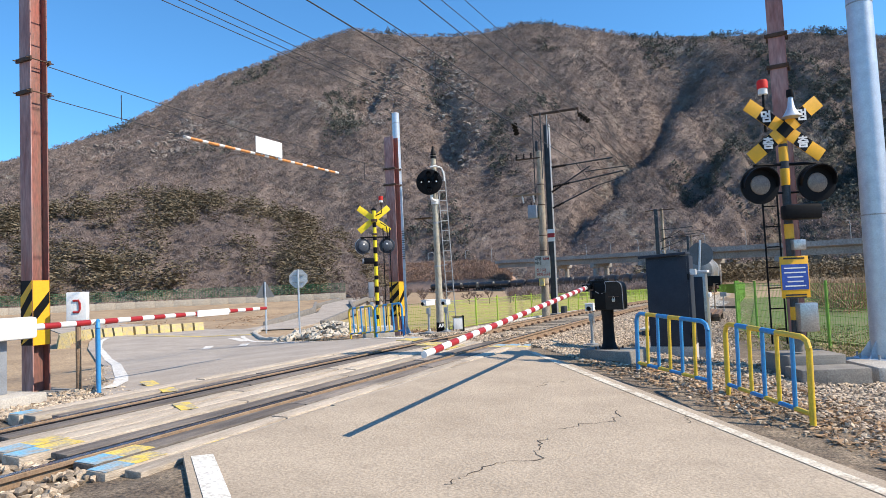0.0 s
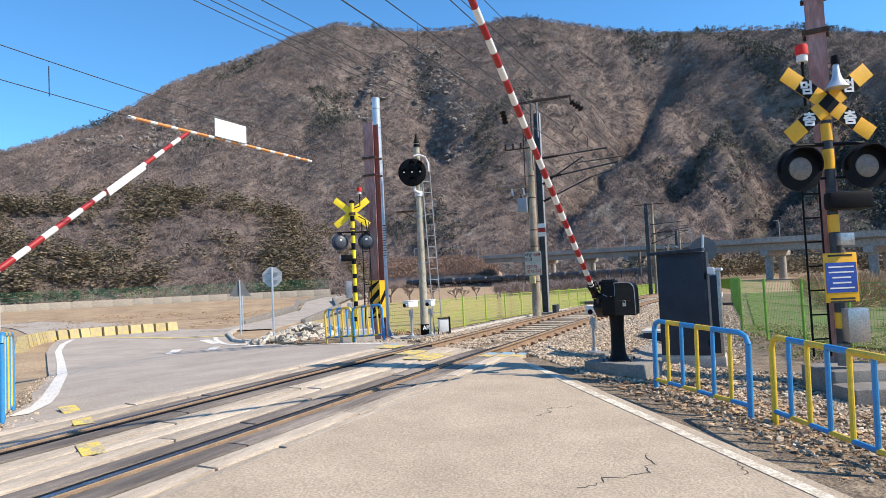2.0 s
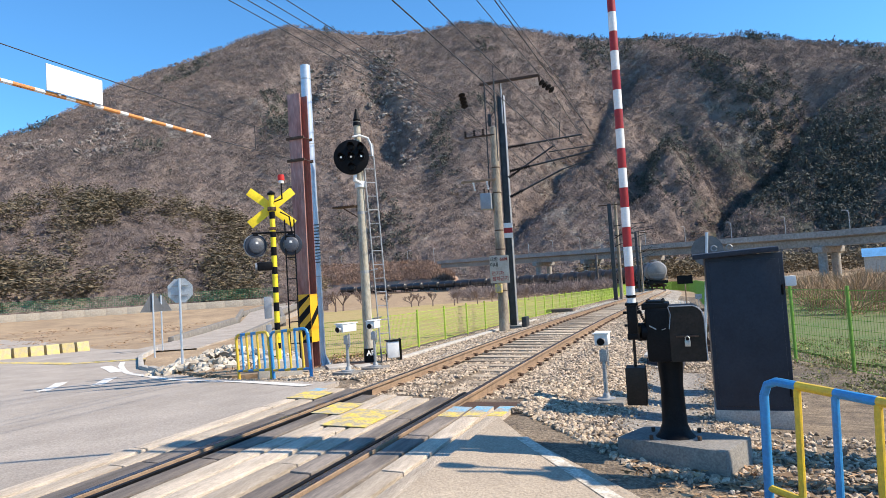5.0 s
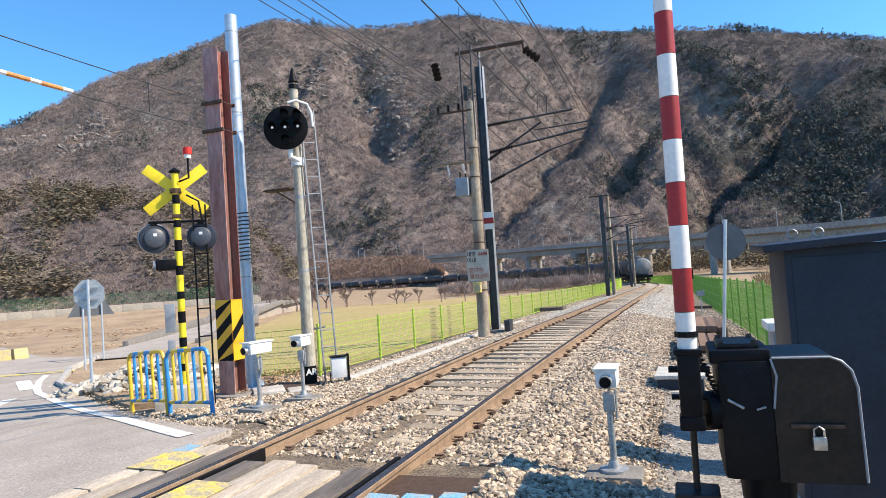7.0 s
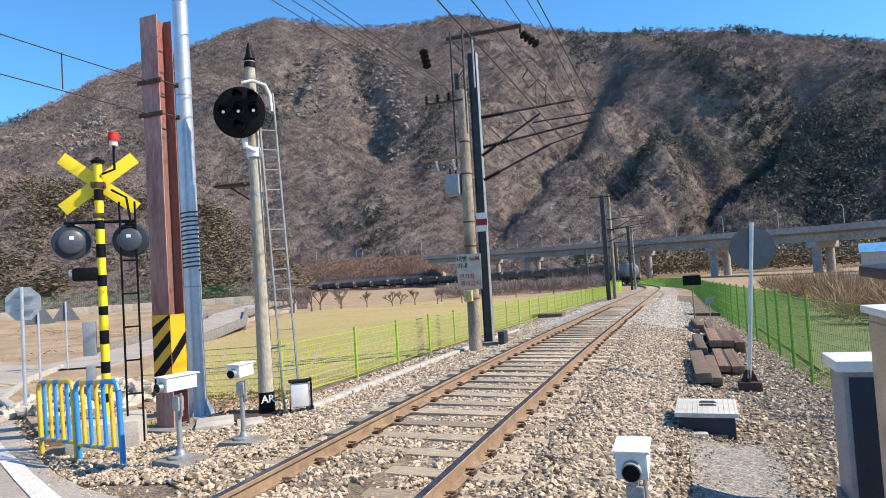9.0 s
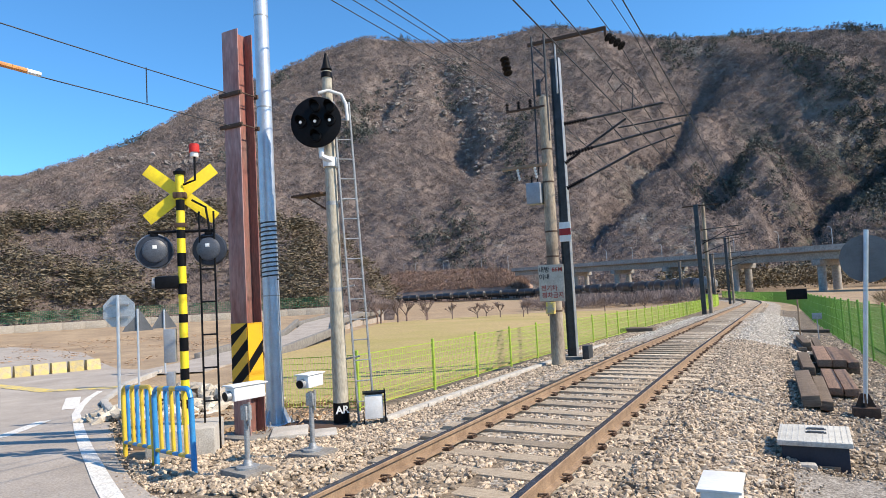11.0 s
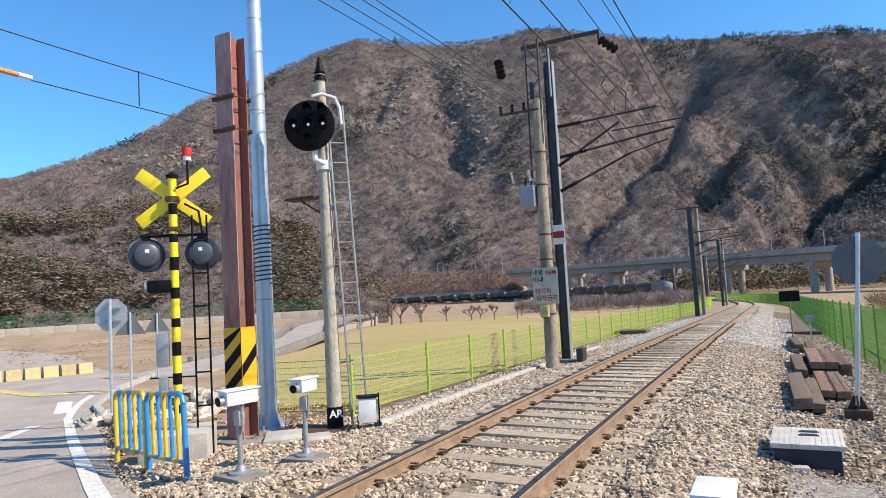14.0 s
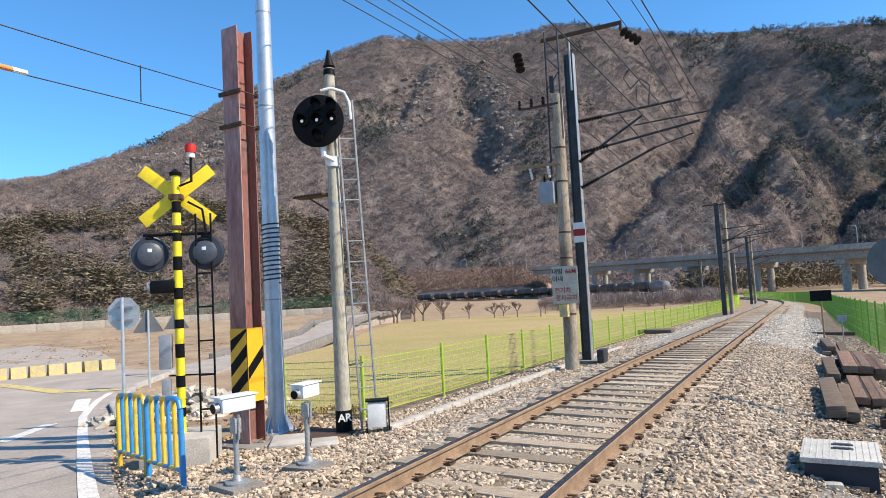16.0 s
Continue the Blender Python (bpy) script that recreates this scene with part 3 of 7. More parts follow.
def build_track():
    tr = thing("railway_track", pose(0, 0, 0), "single railway track of brown rails on weathered sleepers in ballast", "railway track", kind="structure")
    for off in (-0.75, 0.75):
        rail = part("rail", sweep(RAIL, off, -60, 430), M_RUST, tr, "rusty brown steel rail")
        part("running_surface", sweep([(-0.031, 0.0005), (0.031, 0.0005), (0.031, 0.003), (-0.031, 0.003)], off, -60, 430), M_STEEL, rail, "polished rail top")
    for side in (-0.655, 0.655, -0.845, 0.845):
        if abs(side) < 0.7:
            # guard rails are black: the shade of the flangeway is in their colour
            part("check_rail", sweep([(-0.02, -0.12), (0.02, -0.12), (0.02, -0.012), (-0.02, -0.012)], side, -6.0, 3.4), M_BLACK, tr, "dark inner guard rail")
    rnd = random.Random(3)
    kinds = []
    for k in range(6):
        sh = Shape().box((0, 0, -0.075), (2.45 + 0.06 * (k % 3), 0.23, 0.15), 0.012)
        kinds.append(sh.mesh("sleeper", M_WOODSL))
    clip = Shape()
    for s in (-1, 1):
        clip.tube([(s * 0.05, -0.06, 0.0), (s * 0.11, -0.05, 0.025), (s * 0.13, 0.0, 0.03), (s * 0.11, 0.05, 0.025), (s * 0.075, 0.03, 0.03), (s * 0.05, 0.0, 0.035)], 0.011, 5)
        clip.box((s * 0.10, 0, 0.0), (0.06, 0.12, 0.02))
    clip_me = clip.mesh("rail_clip", M_CLIP)
    s = -22.0
    while s < 64:
        if not -6.0 < s < 3.3:
            ob = part("sleeper", kinds[rnd.randrange(6)], None, tr, at=pose(rnd.uniform(-0.03, 0.03), s, rail_z(s) - 0.165 + rnd.uniform(-0.012, 0.004), 0, 1.53, rnd.uniform(-1.2, 1.2)))
            if s < 34:
                for off in (-0.75, 0.75):
                    part("rail_clip", clip_me, None, ob, at=pose(off, 0, 0.012))
        s += 0.6
    sh = Shape()
    while s < 230:
        x, y, a = centre(s)
        sh.box((0, 0, -0.24), (2.5, 0.23, 0.15), 0, Matrix.Translation((x, y, rail_z(y))) @ Matrix.Rotation(a, 4, "Z"))
        s += 0.6
    part("far_sleepers", sh, M_WOODSL, tr, smooth=False)["kind"] = "stuff"
    # bed of ballast past the stones that lie singly
    bed = Shape()
    prof = [(-2.45, -0.34), (-1.6, -0.19), (1.6, -0.23), (2.4, -0.42)]
    vs, fs, ss = [], [], [5.5 + 2.5 * i for i in range(24)] + [66 + 5 * i for i in range(40)]
    for s in ss:
        x, y, a = centre(s)
        for u, z in prof:
            vs.append((x + u * math.cos(a), y + u * math.sin(a), z + 0.012 + rail_z(y)))
    for i in range(len(ss) - 1):
        fs += [(i * 4 + j, i * 4 + j + 1, i * 4 + j + 5, i * 4 + j + 4) for j in range(3)]
    solid("ballast_bed", bed.add(vs, fs), M_STONE_FAR, "grey and tan crushed-stone bed of the track", "ballast", "stuff")
    # the timber deck of the crossing
    deck = thing("crossing_deck", pose(0, 0, 0), "weathered timber deck of the level crossing with painted ends", "crossing deck", kind="structure")
    lanes = [(-1.40, 0.20), (-1.17, 0.22), (-0.922, 0.25), (-0.50, 0.22), (-0.265, 0.23), (-0.02, 0.24), (0.235, 0.24), (0.49, 0.22), (0.922, 0.25), (1.17, 0.22), (1.385, 0.19)]
    for x, w in lanes:
        y = -5.9 + rnd.uniform(-0.15, 0.25) + (0.9 if x < -0.9 else 0)
        end = (3.1 if abs(x) < 0.75 else 3.5 if x < 0 else 2.6) + rnd.uniform(-0.12, 0.12)
        while y < end - 0.3:
            ln = min(rnd.choice((1.9, 2.4, 2.9)), end - y)
            if end - y - ln < 0.5:
                ln = end - y
            sh = Shape().box((0, 0, -0.06), (w - 0.024, ln - 0.02, 0.12), 0.014)
            plank = part("plank", sh, M_OILED if abs(abs(x) - 0.49) < 0.05 or abs(abs(x) - 0.922) < 0.02 else M_TIMBER, deck, at=pose(x, y + ln / 2, -0.014 + cant(x) + rnd.uniform(-0.008, 0.004), rnd.uniform(-0.15, 0.15), 1.5, 0))
            for lo, hi, here in ((y, y + 0.55, y < -4.5), (y + ln - 0.55, y + ln, y + ln > end - 0.1)):
                if here and rnd.random() < (0.45 if lo < 0 else 0.55):
                    cut = lo + 0.25
                    for c0, c1, m in ((lo + 0.02, cut, M_YPAINT if hi > 0 else M_BPAINT), (cut, hi - 0.02, M_BPAINT if hi > 0 else M_YPAINT)):
                        if rnd.random() < 0.75:
                            part("painted_end", Shape().box((0, (c0 + c1) / 2 - y - ln / 2, 0.0025), (w - 0.03, c1 - c0, 0.003)), m, plank)
            y += ln
    for pts in ([(-2.25, -2.75), (-1.5, -3.15)], [(-1.2, -3.35), (-0.95, -3.5)], [(-0.25, -4.0), (0.1, -4.2)], [(1.2, -5.0), (1.65, -5.35)]):
        (ax, ay), (bx, by) = pts
        ang = math.degrees(math.atan2(by - ay, bx - ax))
        part("yellow_mark", Shape().box((0, 0, 0), (math.dist(*pts), 0.17, 0.006)), M_YPAINT, deck, "faded yellow stripe", pose((ax + bx) / 2, (ay + by) / 2, -0.010 + cant((ax + bx) / 2) if abs(ax + bx) < 2.8 else ground_z((ax + bx) / 2, (ay + by) / 2) + (0.050 if ax < 0 else 0.036), 0, 1.5, ang))
    for x0, y0, w, ln in ((-0.45, 2.2, 0.35, 0.6), (0.05, 1.8, 0.5, 0.8), (-1.25, 2.9, 0.4, 0.5)):
        part("yellow_mark", Shape().box((0, 0, 0), (w, ln, 0.006)), M_YPAINT, deck, "faded yellow patch", pose(x0, y0, -0.010 + cant(x0), 0, 1.5, 0))
    # near-black sheet whose colour gives the gaps between the planks their shade
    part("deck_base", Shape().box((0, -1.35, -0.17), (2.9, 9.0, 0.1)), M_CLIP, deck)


def stones(name, n, place, size, material, seed, label, category="ballast"):
    """Loose stones as one piece of stuff: place(rng, n) gives their centres."""
    rng = np.random.default_rng(seed)
    c = place(rng, n)
    n = len(c)
    ph = (1 + 5 ** 0.5) / 2
    ico = np.array([(-1, ph, 0), (1, ph, 0), (-1, -ph, 0), (1, -ph, 0), (0, -1, ph), (0, 1, ph), (0, -1, -ph), (0, 1, -ph), (ph, 0, -1), (ph, 0, 1), (-ph, 0, -1), (-ph, 0, 1)]) / 1.9
    tri = np.array([(0, 11, 5), (0, 5, 1), (0, 1, 7), (0, 7, 10), (0, 10, 11), (1, 5, 9), (5, 11, 4), (11, 10, 2), (10, 7, 6), (7, 1, 8), (3, 9, 4), (3, 4, 2), (3, 2, 6), (3, 6, 8), (3, 8, 9), (4, 9, 5), (2, 4, 11), (6, 2, 10), (8, 6, 7), (9, 8, 1)])
    sc = rng.uniform(0.55, 1.25, (n, 1, 3)) * rng.uniform(size[0], size[1], (n, 1, 1))
    sc[:, :, 2] *= 0.75
    v = ico[None] * sc * rng.uniform(0.5, 1.35, (n, 12, 1))
    a = rng.uniform(0, 2 * np.pi, n)
    b = rng.uniform(-0.6, 0.6, n)
    ca, sa, cb, sb = np.cos(a), np.sin(a), np.cos(b), np.sin(b)
    x, y, z = v[..., 0], v[..., 1], v[..., 2]
    y, z = y * cb[:, None] - z * sb[:, None], y * sb[:, None] + z * cb[:, None]
    v = np.stack([x * ca[:, None] - y * sa[:, None], x * sa[:, None] + y * ca[:, None], z], -1) + c[:, None]
    f = tri[None] + 12 * np.arange(n)[:, None, None]
    return tagged(new(name, raw_mesh(name, v.reshape(-1, 3), f.reshape(-1, 3), material)), label, category, kind="stuff")


def lay(xy, lift=0.0):
    return np.array([(x, y, ground_z(x, y) + lift) for x, y in xy])


def build_ballast():
    def near(rng, n):
        y = 3.2 + 19 * rng.random(n) ** 1.35
        x = rng.uniform(-2.75, 3.0, n)
        keep = ~((np.abs(x) < 1.45) & (y < 3.6)) & ~((x > 2.58) & (y < 8.3)) & ~((x < -1.4) & (y < 4.6))
        keep &= (np.abs(np.abs(x) - 0.75) > 0.09) & (rng.random(n) < np.where(x > 2.6, 0.5, 1.0))
        x, y = x[keep], y[keep]
        p = lay(np.stack([x, y], 1))
        inner = np.abs(x) < 1.3
        # between the sleepers only
        ph = np.abs(((y + 22.0) % 0.6) - 0.3)
        drop = inner & (ph > 0.19) & (rng.random(len(x)) < 0.8)
        p[:, 2] += np.where(inner, -0.01 + 0.02 * rng.random(len(x)), 0.03 * rng.random(len(x)))
        return p[~drop]
    stones("ballast_stones", 66000, near, (0.020, 0.041), M_STONE, 1, "tan and grey crushed stones between the sleepers")

    def back(rng, n):
        y = rng.uniform(-13, -5.6, n)
        x = rng.uniform(-4.0, 2.3, n)
        keep = ~((x > 1.4) & (y > -6.3)) & (np.abs(np.abs(x) - 0.75) > 0.09) & ~((x > 1.2) & (x > 1.2 - (y + 6.2) * 0.9))
        return lay(np.stack([x[keep], y[keep]], 1), 0.02)
    stones("ballast_stones", 11000, back, (0.025, 0.048), M_STONE, 2, "tan and grey crushed stones beside the rails")

    def further(rng, n):
        y = rng.uniform(21, 46, n)
        x = rng.uniform(-2.6, 3.2, n)
        keep = (np.abs(np.abs(x) - 0.75) > 0.09) & ((np.abs(x) > 1.3) | (np.abs(((y + 22.0) % 0.6) - 0.3) < 0.18))
        return lay(np.stack([x[keep], y[keep]], 1), 0.0)
    stones("ballast_stones", 17000, further, (0.03, 0.055), M_STONE_PALE, 9, "tan and grey crushed stones further along the track")

    def verge(rng, n):
        u = rng.random(n)
        x = 3.0 + 5.5 * u + rng.uniform(0.2, 3.2, n)
        y = 0.4 - 6.6 * u + rng.uniform(-0.4, 2.4, n)
        keep = (x * 0.8 + y * 0.6 > 2.75) & (x > 2.7)
        return lay(np.stack([x[keep], y[keep]], 1), 0.012)
    stones("ballast_stones", 15000, verge, (0.014, 0.036), M_STONE, 3, "loose stones on the verge behind the railings")

    def left(rng, n):
        x = rng.uniform(-4.4, -1.5, n)
        y = rng.uniform(4.3, 9.5, n)
        keep = y > 4.75 + np.maximum(0, (-x - 2.9) * 0.66)
        return lay(np.stack([x[keep], y[keep]], 1), 0.012)
    stones("ballast_stones", 4500, left, (0.02, 0.045), M_STONE, 4, "loose stones round the signal mast")

    def side(rng, n):
        return lay(np.stack([rng.uniform(-4.2, -1.55, n), rng.uniform(-5.8, -2.9, n)], 1), 0.015)
    stones("ballast_stones", 3000, side, (0.025, 0.05), M_STONE, 7, "loose stones beside the far barrier")

    def shoulder(rng, n):
        y = 5.5 + 24 * rng.random(n) ** 1.4
        x = rng.uniform(2.8, 4.7, n)
        keep = ~((x < 3.5) & (y < 8.3)) & (rng.random(n) < 0.75)
        return lay(np.stack([x[keep], y[keep]], 1), 0.008)
    stones("ballast_stones", 11000, shoulder, (0.016, 0.042), M_STONE, 8, "loose stones and earth along the walkway")

    def barrier_side(rng, n):
        x, y = rng.uniform(1.5, 3.9, n), rng.uniform(0.6, 4.6, n)
        keep = (x * 0.8 + y * 0.6 > 2.75) & ~((x > 2.56) & (x < 3.5) & (y > 1.95))
        return lay(np.stack([x[keep], y[keep]], 1), 0.01)
    stones("ballast_stones", 7000, barrier_side, (0.016, 0.040), M_STONE, 16, "loose stones round the barrier's block")

    def trough_side(rng, n):
        y = 8.9 + 34 * rng.random(n) ** 1.3
        x = rng.uniform(-3.45, -2.5, n)
        return lay(np.stack([x, y], 1), 0.008)
    stones("ballast_stones", 9000, trough_side, (0.016, 0.042), M_STONE, 14, "loose stones between the ballast and the field fence")

    def road_edge(rng, n):
        out = []
        for line in (FAR_ROAD[-9:], FAR_ROAD[:5], [(2.6, 1.9), (2.6, 8.25), (3.5, 8.25), (3.5, 1.9)]):
            for p, q in zip(line, line[1:]):
                k = max(1, int(n * math.dist(p, q) / 40))
                u, g = rng.random(k), rng.normal(0, 0.10, (k, 2))
                out.append(np.stack([p[0] + (q[0] - p[0]) * u + g[:, 0], p[1] + (q[1] - p[1]) * u + g[:, 1]], 1))
        return lay(np.concatenate(out), 0.045)
    stones("edge_gravel", 5000, road_edge, (0.006, 0.020), M_STONE, 15, "fine gravel strewn along the broken asphalt edge", "gravel")

    def pile(rng, n):
        r, a = np.sqrt(rng.random(n)), rng.uniform(0, 6.28, n)
        x, y = -8.2 + 1.9 * r * np.cos(a) - 0.5 * r * np.sin(a), 9.9 + 1.3 * r * np.sin(a) + 0.7 * r * np.cos(a)
        p = lay(np.stack([x, y], 1))
        p[:, 2] += 0.5 * (1 - r) + 0.03
        return p
    stones("rubble_pile", 340, pile, (0.09, 0.19), M_RUBBLE, 5, "heap of broken pale stones on the traffic island", "rubble")


# ---------------------------------------------------------------- hills
RIDGE = [(-130, 5), (-100, 6), (-75, 8), (-60, 10.1), (-56, 11.8), (-52, 13.4), (-46.7, 16.8), (-42, 18.6), (-37.4, 20.6), (-33, 21.9), (-26, 21.3), (-22, 21.4), (-17.5, 21.9), (-13, 21.0), (-9.3, 20.1), (-5, 19.0), (1, 18.5), (5, 17.8), (9, 16.4), (14, 15), (25, 12), (45, 9), (80, 7), (130, 5)]
FOOT = [(-130, 320), (-60, 400), (-45, 430), (-36, 440), (-30, 430), (-20, 412), (0, 395), (10, 385), (30, 370), (130, 320)]
HILL = [(-84, 4), (-66, 6.0), (-57, 7.2), (-50, 8.2), (-44.5, 8.3), (-39, 6.6), (-35, 4.6), (-32.5, 1.8), (-30.5, -0.6)]
EYE_AT = (4.0, -5.0)


# courses of the deep gullies and crags: (height up the slope, bearing), depth, left and right widths in degrees
GULLIES = ((((0.0, -16.5), (0.12, -14.3), (0.32, -10.1), (0.51, -7.4), (0.71, -5.4), (0.85, -3.8), (1.1, 0)), (0.05, 0.9), 44, 4.6, 2.1),
           (((0.0, -1.0), (0.09, 0.6), (0.32, 4.8), (0.43, 5.8), (0.58, 8.1), (1.1, 16)), (0.0, 0.8), 54, 4.0, 2.8),
           (((0.0, -8.0), (0.24, -4.2), (0.38, -2.7), (0.55, 0), (0.64, 4.0), (1.1, 14)), (0.12, 0.75), 22, 2.8, 1.4),
           (((0.0, -36), (0.5, -33), (0.78, -30), (1.1, -27)), (0.42, 0.9), 17, 2.4, 1.0),
           (((0.0, -27), (0.63, -25.2), (0.83, -26.5), (1.1, -28)), (0.55, 0.95), 10, 2.0, 0.8),
           (((0.0, -23), (0.4, -24.1), (0.66, -24.6), (1.1, -21.5)), (0.30, 0.75), 15, 2.4, 1.0),
           (((0.0, -50), (0.56, -48.5), (0.72, -48.1), (1.1, -47)), (0.45, 0.85), 9, 2.0, 0.8),
           (((0.0, -52), (0.7, -53), (0.93, -53.7), (1.1, -54)), (0.6, 0.97), 7, 2.0, 0.8),
           (((0.0, -5), (0.63, -8.4), (0.82, -10), (1.1, -12)), (0.5, 0.95), 12, 2.0, 0.9))


def gully(az, u):
    """Relief in metres: spurs and gullies that run down and across the slope."""
    lat, rad = az * 7.6, u * 320.0
    a = noise.noise((lat * 0.0095 + rad * 0.0060, rad * 0.0032, 1.7))
    b = noise.noise((lat * 0.022 - rad * 0.0125, rad * 0.0085, 5.2))
    c = noise.noise((lat * 0.055 + rad * 0.02, rad * 0.045, 9.1))
    d = noise.noise((lat * 0.13, rad * 0.12, 3.3))
    cut = 0.0
    for line, (lo, hi), deep, wl, wr in GULLIES:
        if lo < u < hi:
            e = az - lerp_table(line, u) - 0.9 * c - 0.5 * d
            e /= 0.75 * wr if e > 0 else wl
            cut += deep * math.exp(-e * e) * min(1.0, (u - lo) * 7, (hi - u) * 7)
    return 34 * (0.30 - abs(a)) + 13 * (0.26 - abs(b)) + 4.5 * c + 2.2 * d - 1.25 * cut


def mountain_at(az, u):
    e, df = lerp_table(RIDGE, az), lerp_table(FOOT, az)
    dr = df + 300 + 60 * noise.noise((az * 0.05, 0, 7))
    r = df + (dr - df) * u
    top = math.tan(radians(e)) * dr + 1.4
    k = min(max(u, 0.0), 1.0)
    rise = k ** 0.92 if u <= 1 else 1 - 1.3 * (u - 1)
    z = -2.6 + (top + 2.6) * rise
    z += gully(az, u) * math.sin(math.pi * min(1.0, max(0.0, u))) ** 0.6
    if 0.9 < u < 1.1:
        z += 1.4 * noise.noise((az * 1.3, 0.5, 0.1))
    return EYE_AT[0] + r * math.sin(radians(az)), EYE_AT[1] + r * math.cos(radians(az)), z


def hill_at(az, u):
    e = lerp_table(HILL, az)
    r = 112 + 62 * u
    top = math.tan(radians(e)) * 174 + 1.2
    z = -2.0 + (top + 2.0) * (min(max(u, 0), 1) ** 0.8 if u <= 1 else 1 - 0.8 * (u - 1))
    z += 1.6 * (noise.noise((az * 0.25, u * 2, 2)) + 0.6 * noise.noise((az * 0.8, u * 6, 4))) * math.sin(math.pi * min(1, max(0, u)))
    return EYE_AT[0] + r * math.sin(radians(az)), EYE_AT[1] + r * math.cos(radians(az)), z


def pines_here(az, u):
    return 0.02 + 0.30 * step(-8, 5, az + 5 * noise.noise((az * 0.2, u * 3, 0))) * (1 - 0.8 * step(0.5, 0.8, u)) + 0.06 * step(0.93, 1.0, u) * step(-24, -12, az)


def slope_mesh(name, at, azs, us, pines):
    verts = np.array([at(a, u) for u in us for a in azs])
    w = len(azs)
    idx = np.array([(j * w + i, j * w + i + 1, (j + 1) * w + i + 1, (j + 1) * w + i) for j in range(len(us) - 1) for i in range(w - 1)])
    me = raw_mesh(name, verts, idx, M_SLOPE, True)
    at_ = me.attributes.new("pines", "FLOAT", "POINT")
    at_.data.foreach_set("value", [pines(a, u) for u in us for a in azs])
    return new(name, me)


def tufts(name, spots, tall, wide, tris, material, seed, label, category, slender=1.0, leaf=0.30, twig=None):
    """Many small crowns, each a knot of leaf-like triangles or of thin twigs (length, width): one piece of stuff."""
    rng = np.random.default_rng(seed)
    c = np.array(spots)
    n = len(c)
    h, w = rng.uniform(tall[0], tall[1], n), rng.uniform(wide[0], wide[1], n)
    d = rng.normal(size=(n, tris, 3))
    d /= np.linalg.norm(d, axis=-1, keepdims=True)
    d *= rng.random((n, tris, 1)) ** 0.4
    mid = np.stack([d[..., 0] * w[:, None], d[..., 1] * w[:, None], (0.55 + 0.45 * d[..., 2]) * h[:, None]], -1)
    e = rng.normal(size=(n, tris, 3, 3)) * leaf
    e *= np.stack([w, w, h * 0.5 * slender], -1)[:, None, None, :]
    if twig:
        out = d + np.array((0, 0, 0.7)) + rng.normal(size=d.shape) * 0.35
        out /= np.linalg.norm(out, axis=-1, keepdims=True)
        side = np.cross(out, rng.normal(size=d.shape))
        side /= np.linalg.norm(side, axis=-1, keepdims=True)
        reach, thick = h[:, None, None] * twig[0] * rng.uniform(0.5, 1.3, (n, tris, 1)), w[:, None, None] * twig[1]
        e = np.stack([side * thick, -side * thick, out * reach], 2)
        mid = mid * 0.7
    v = c[:, None, None, :] + mid[:, :, None, :] + e
    f = np.arange(n * tris * 3).reshape(-1, 3)
    return tagged(new(name, raw_mesh(name, v.reshape(-1, 3), f, material)), label, category, kind="stuff")


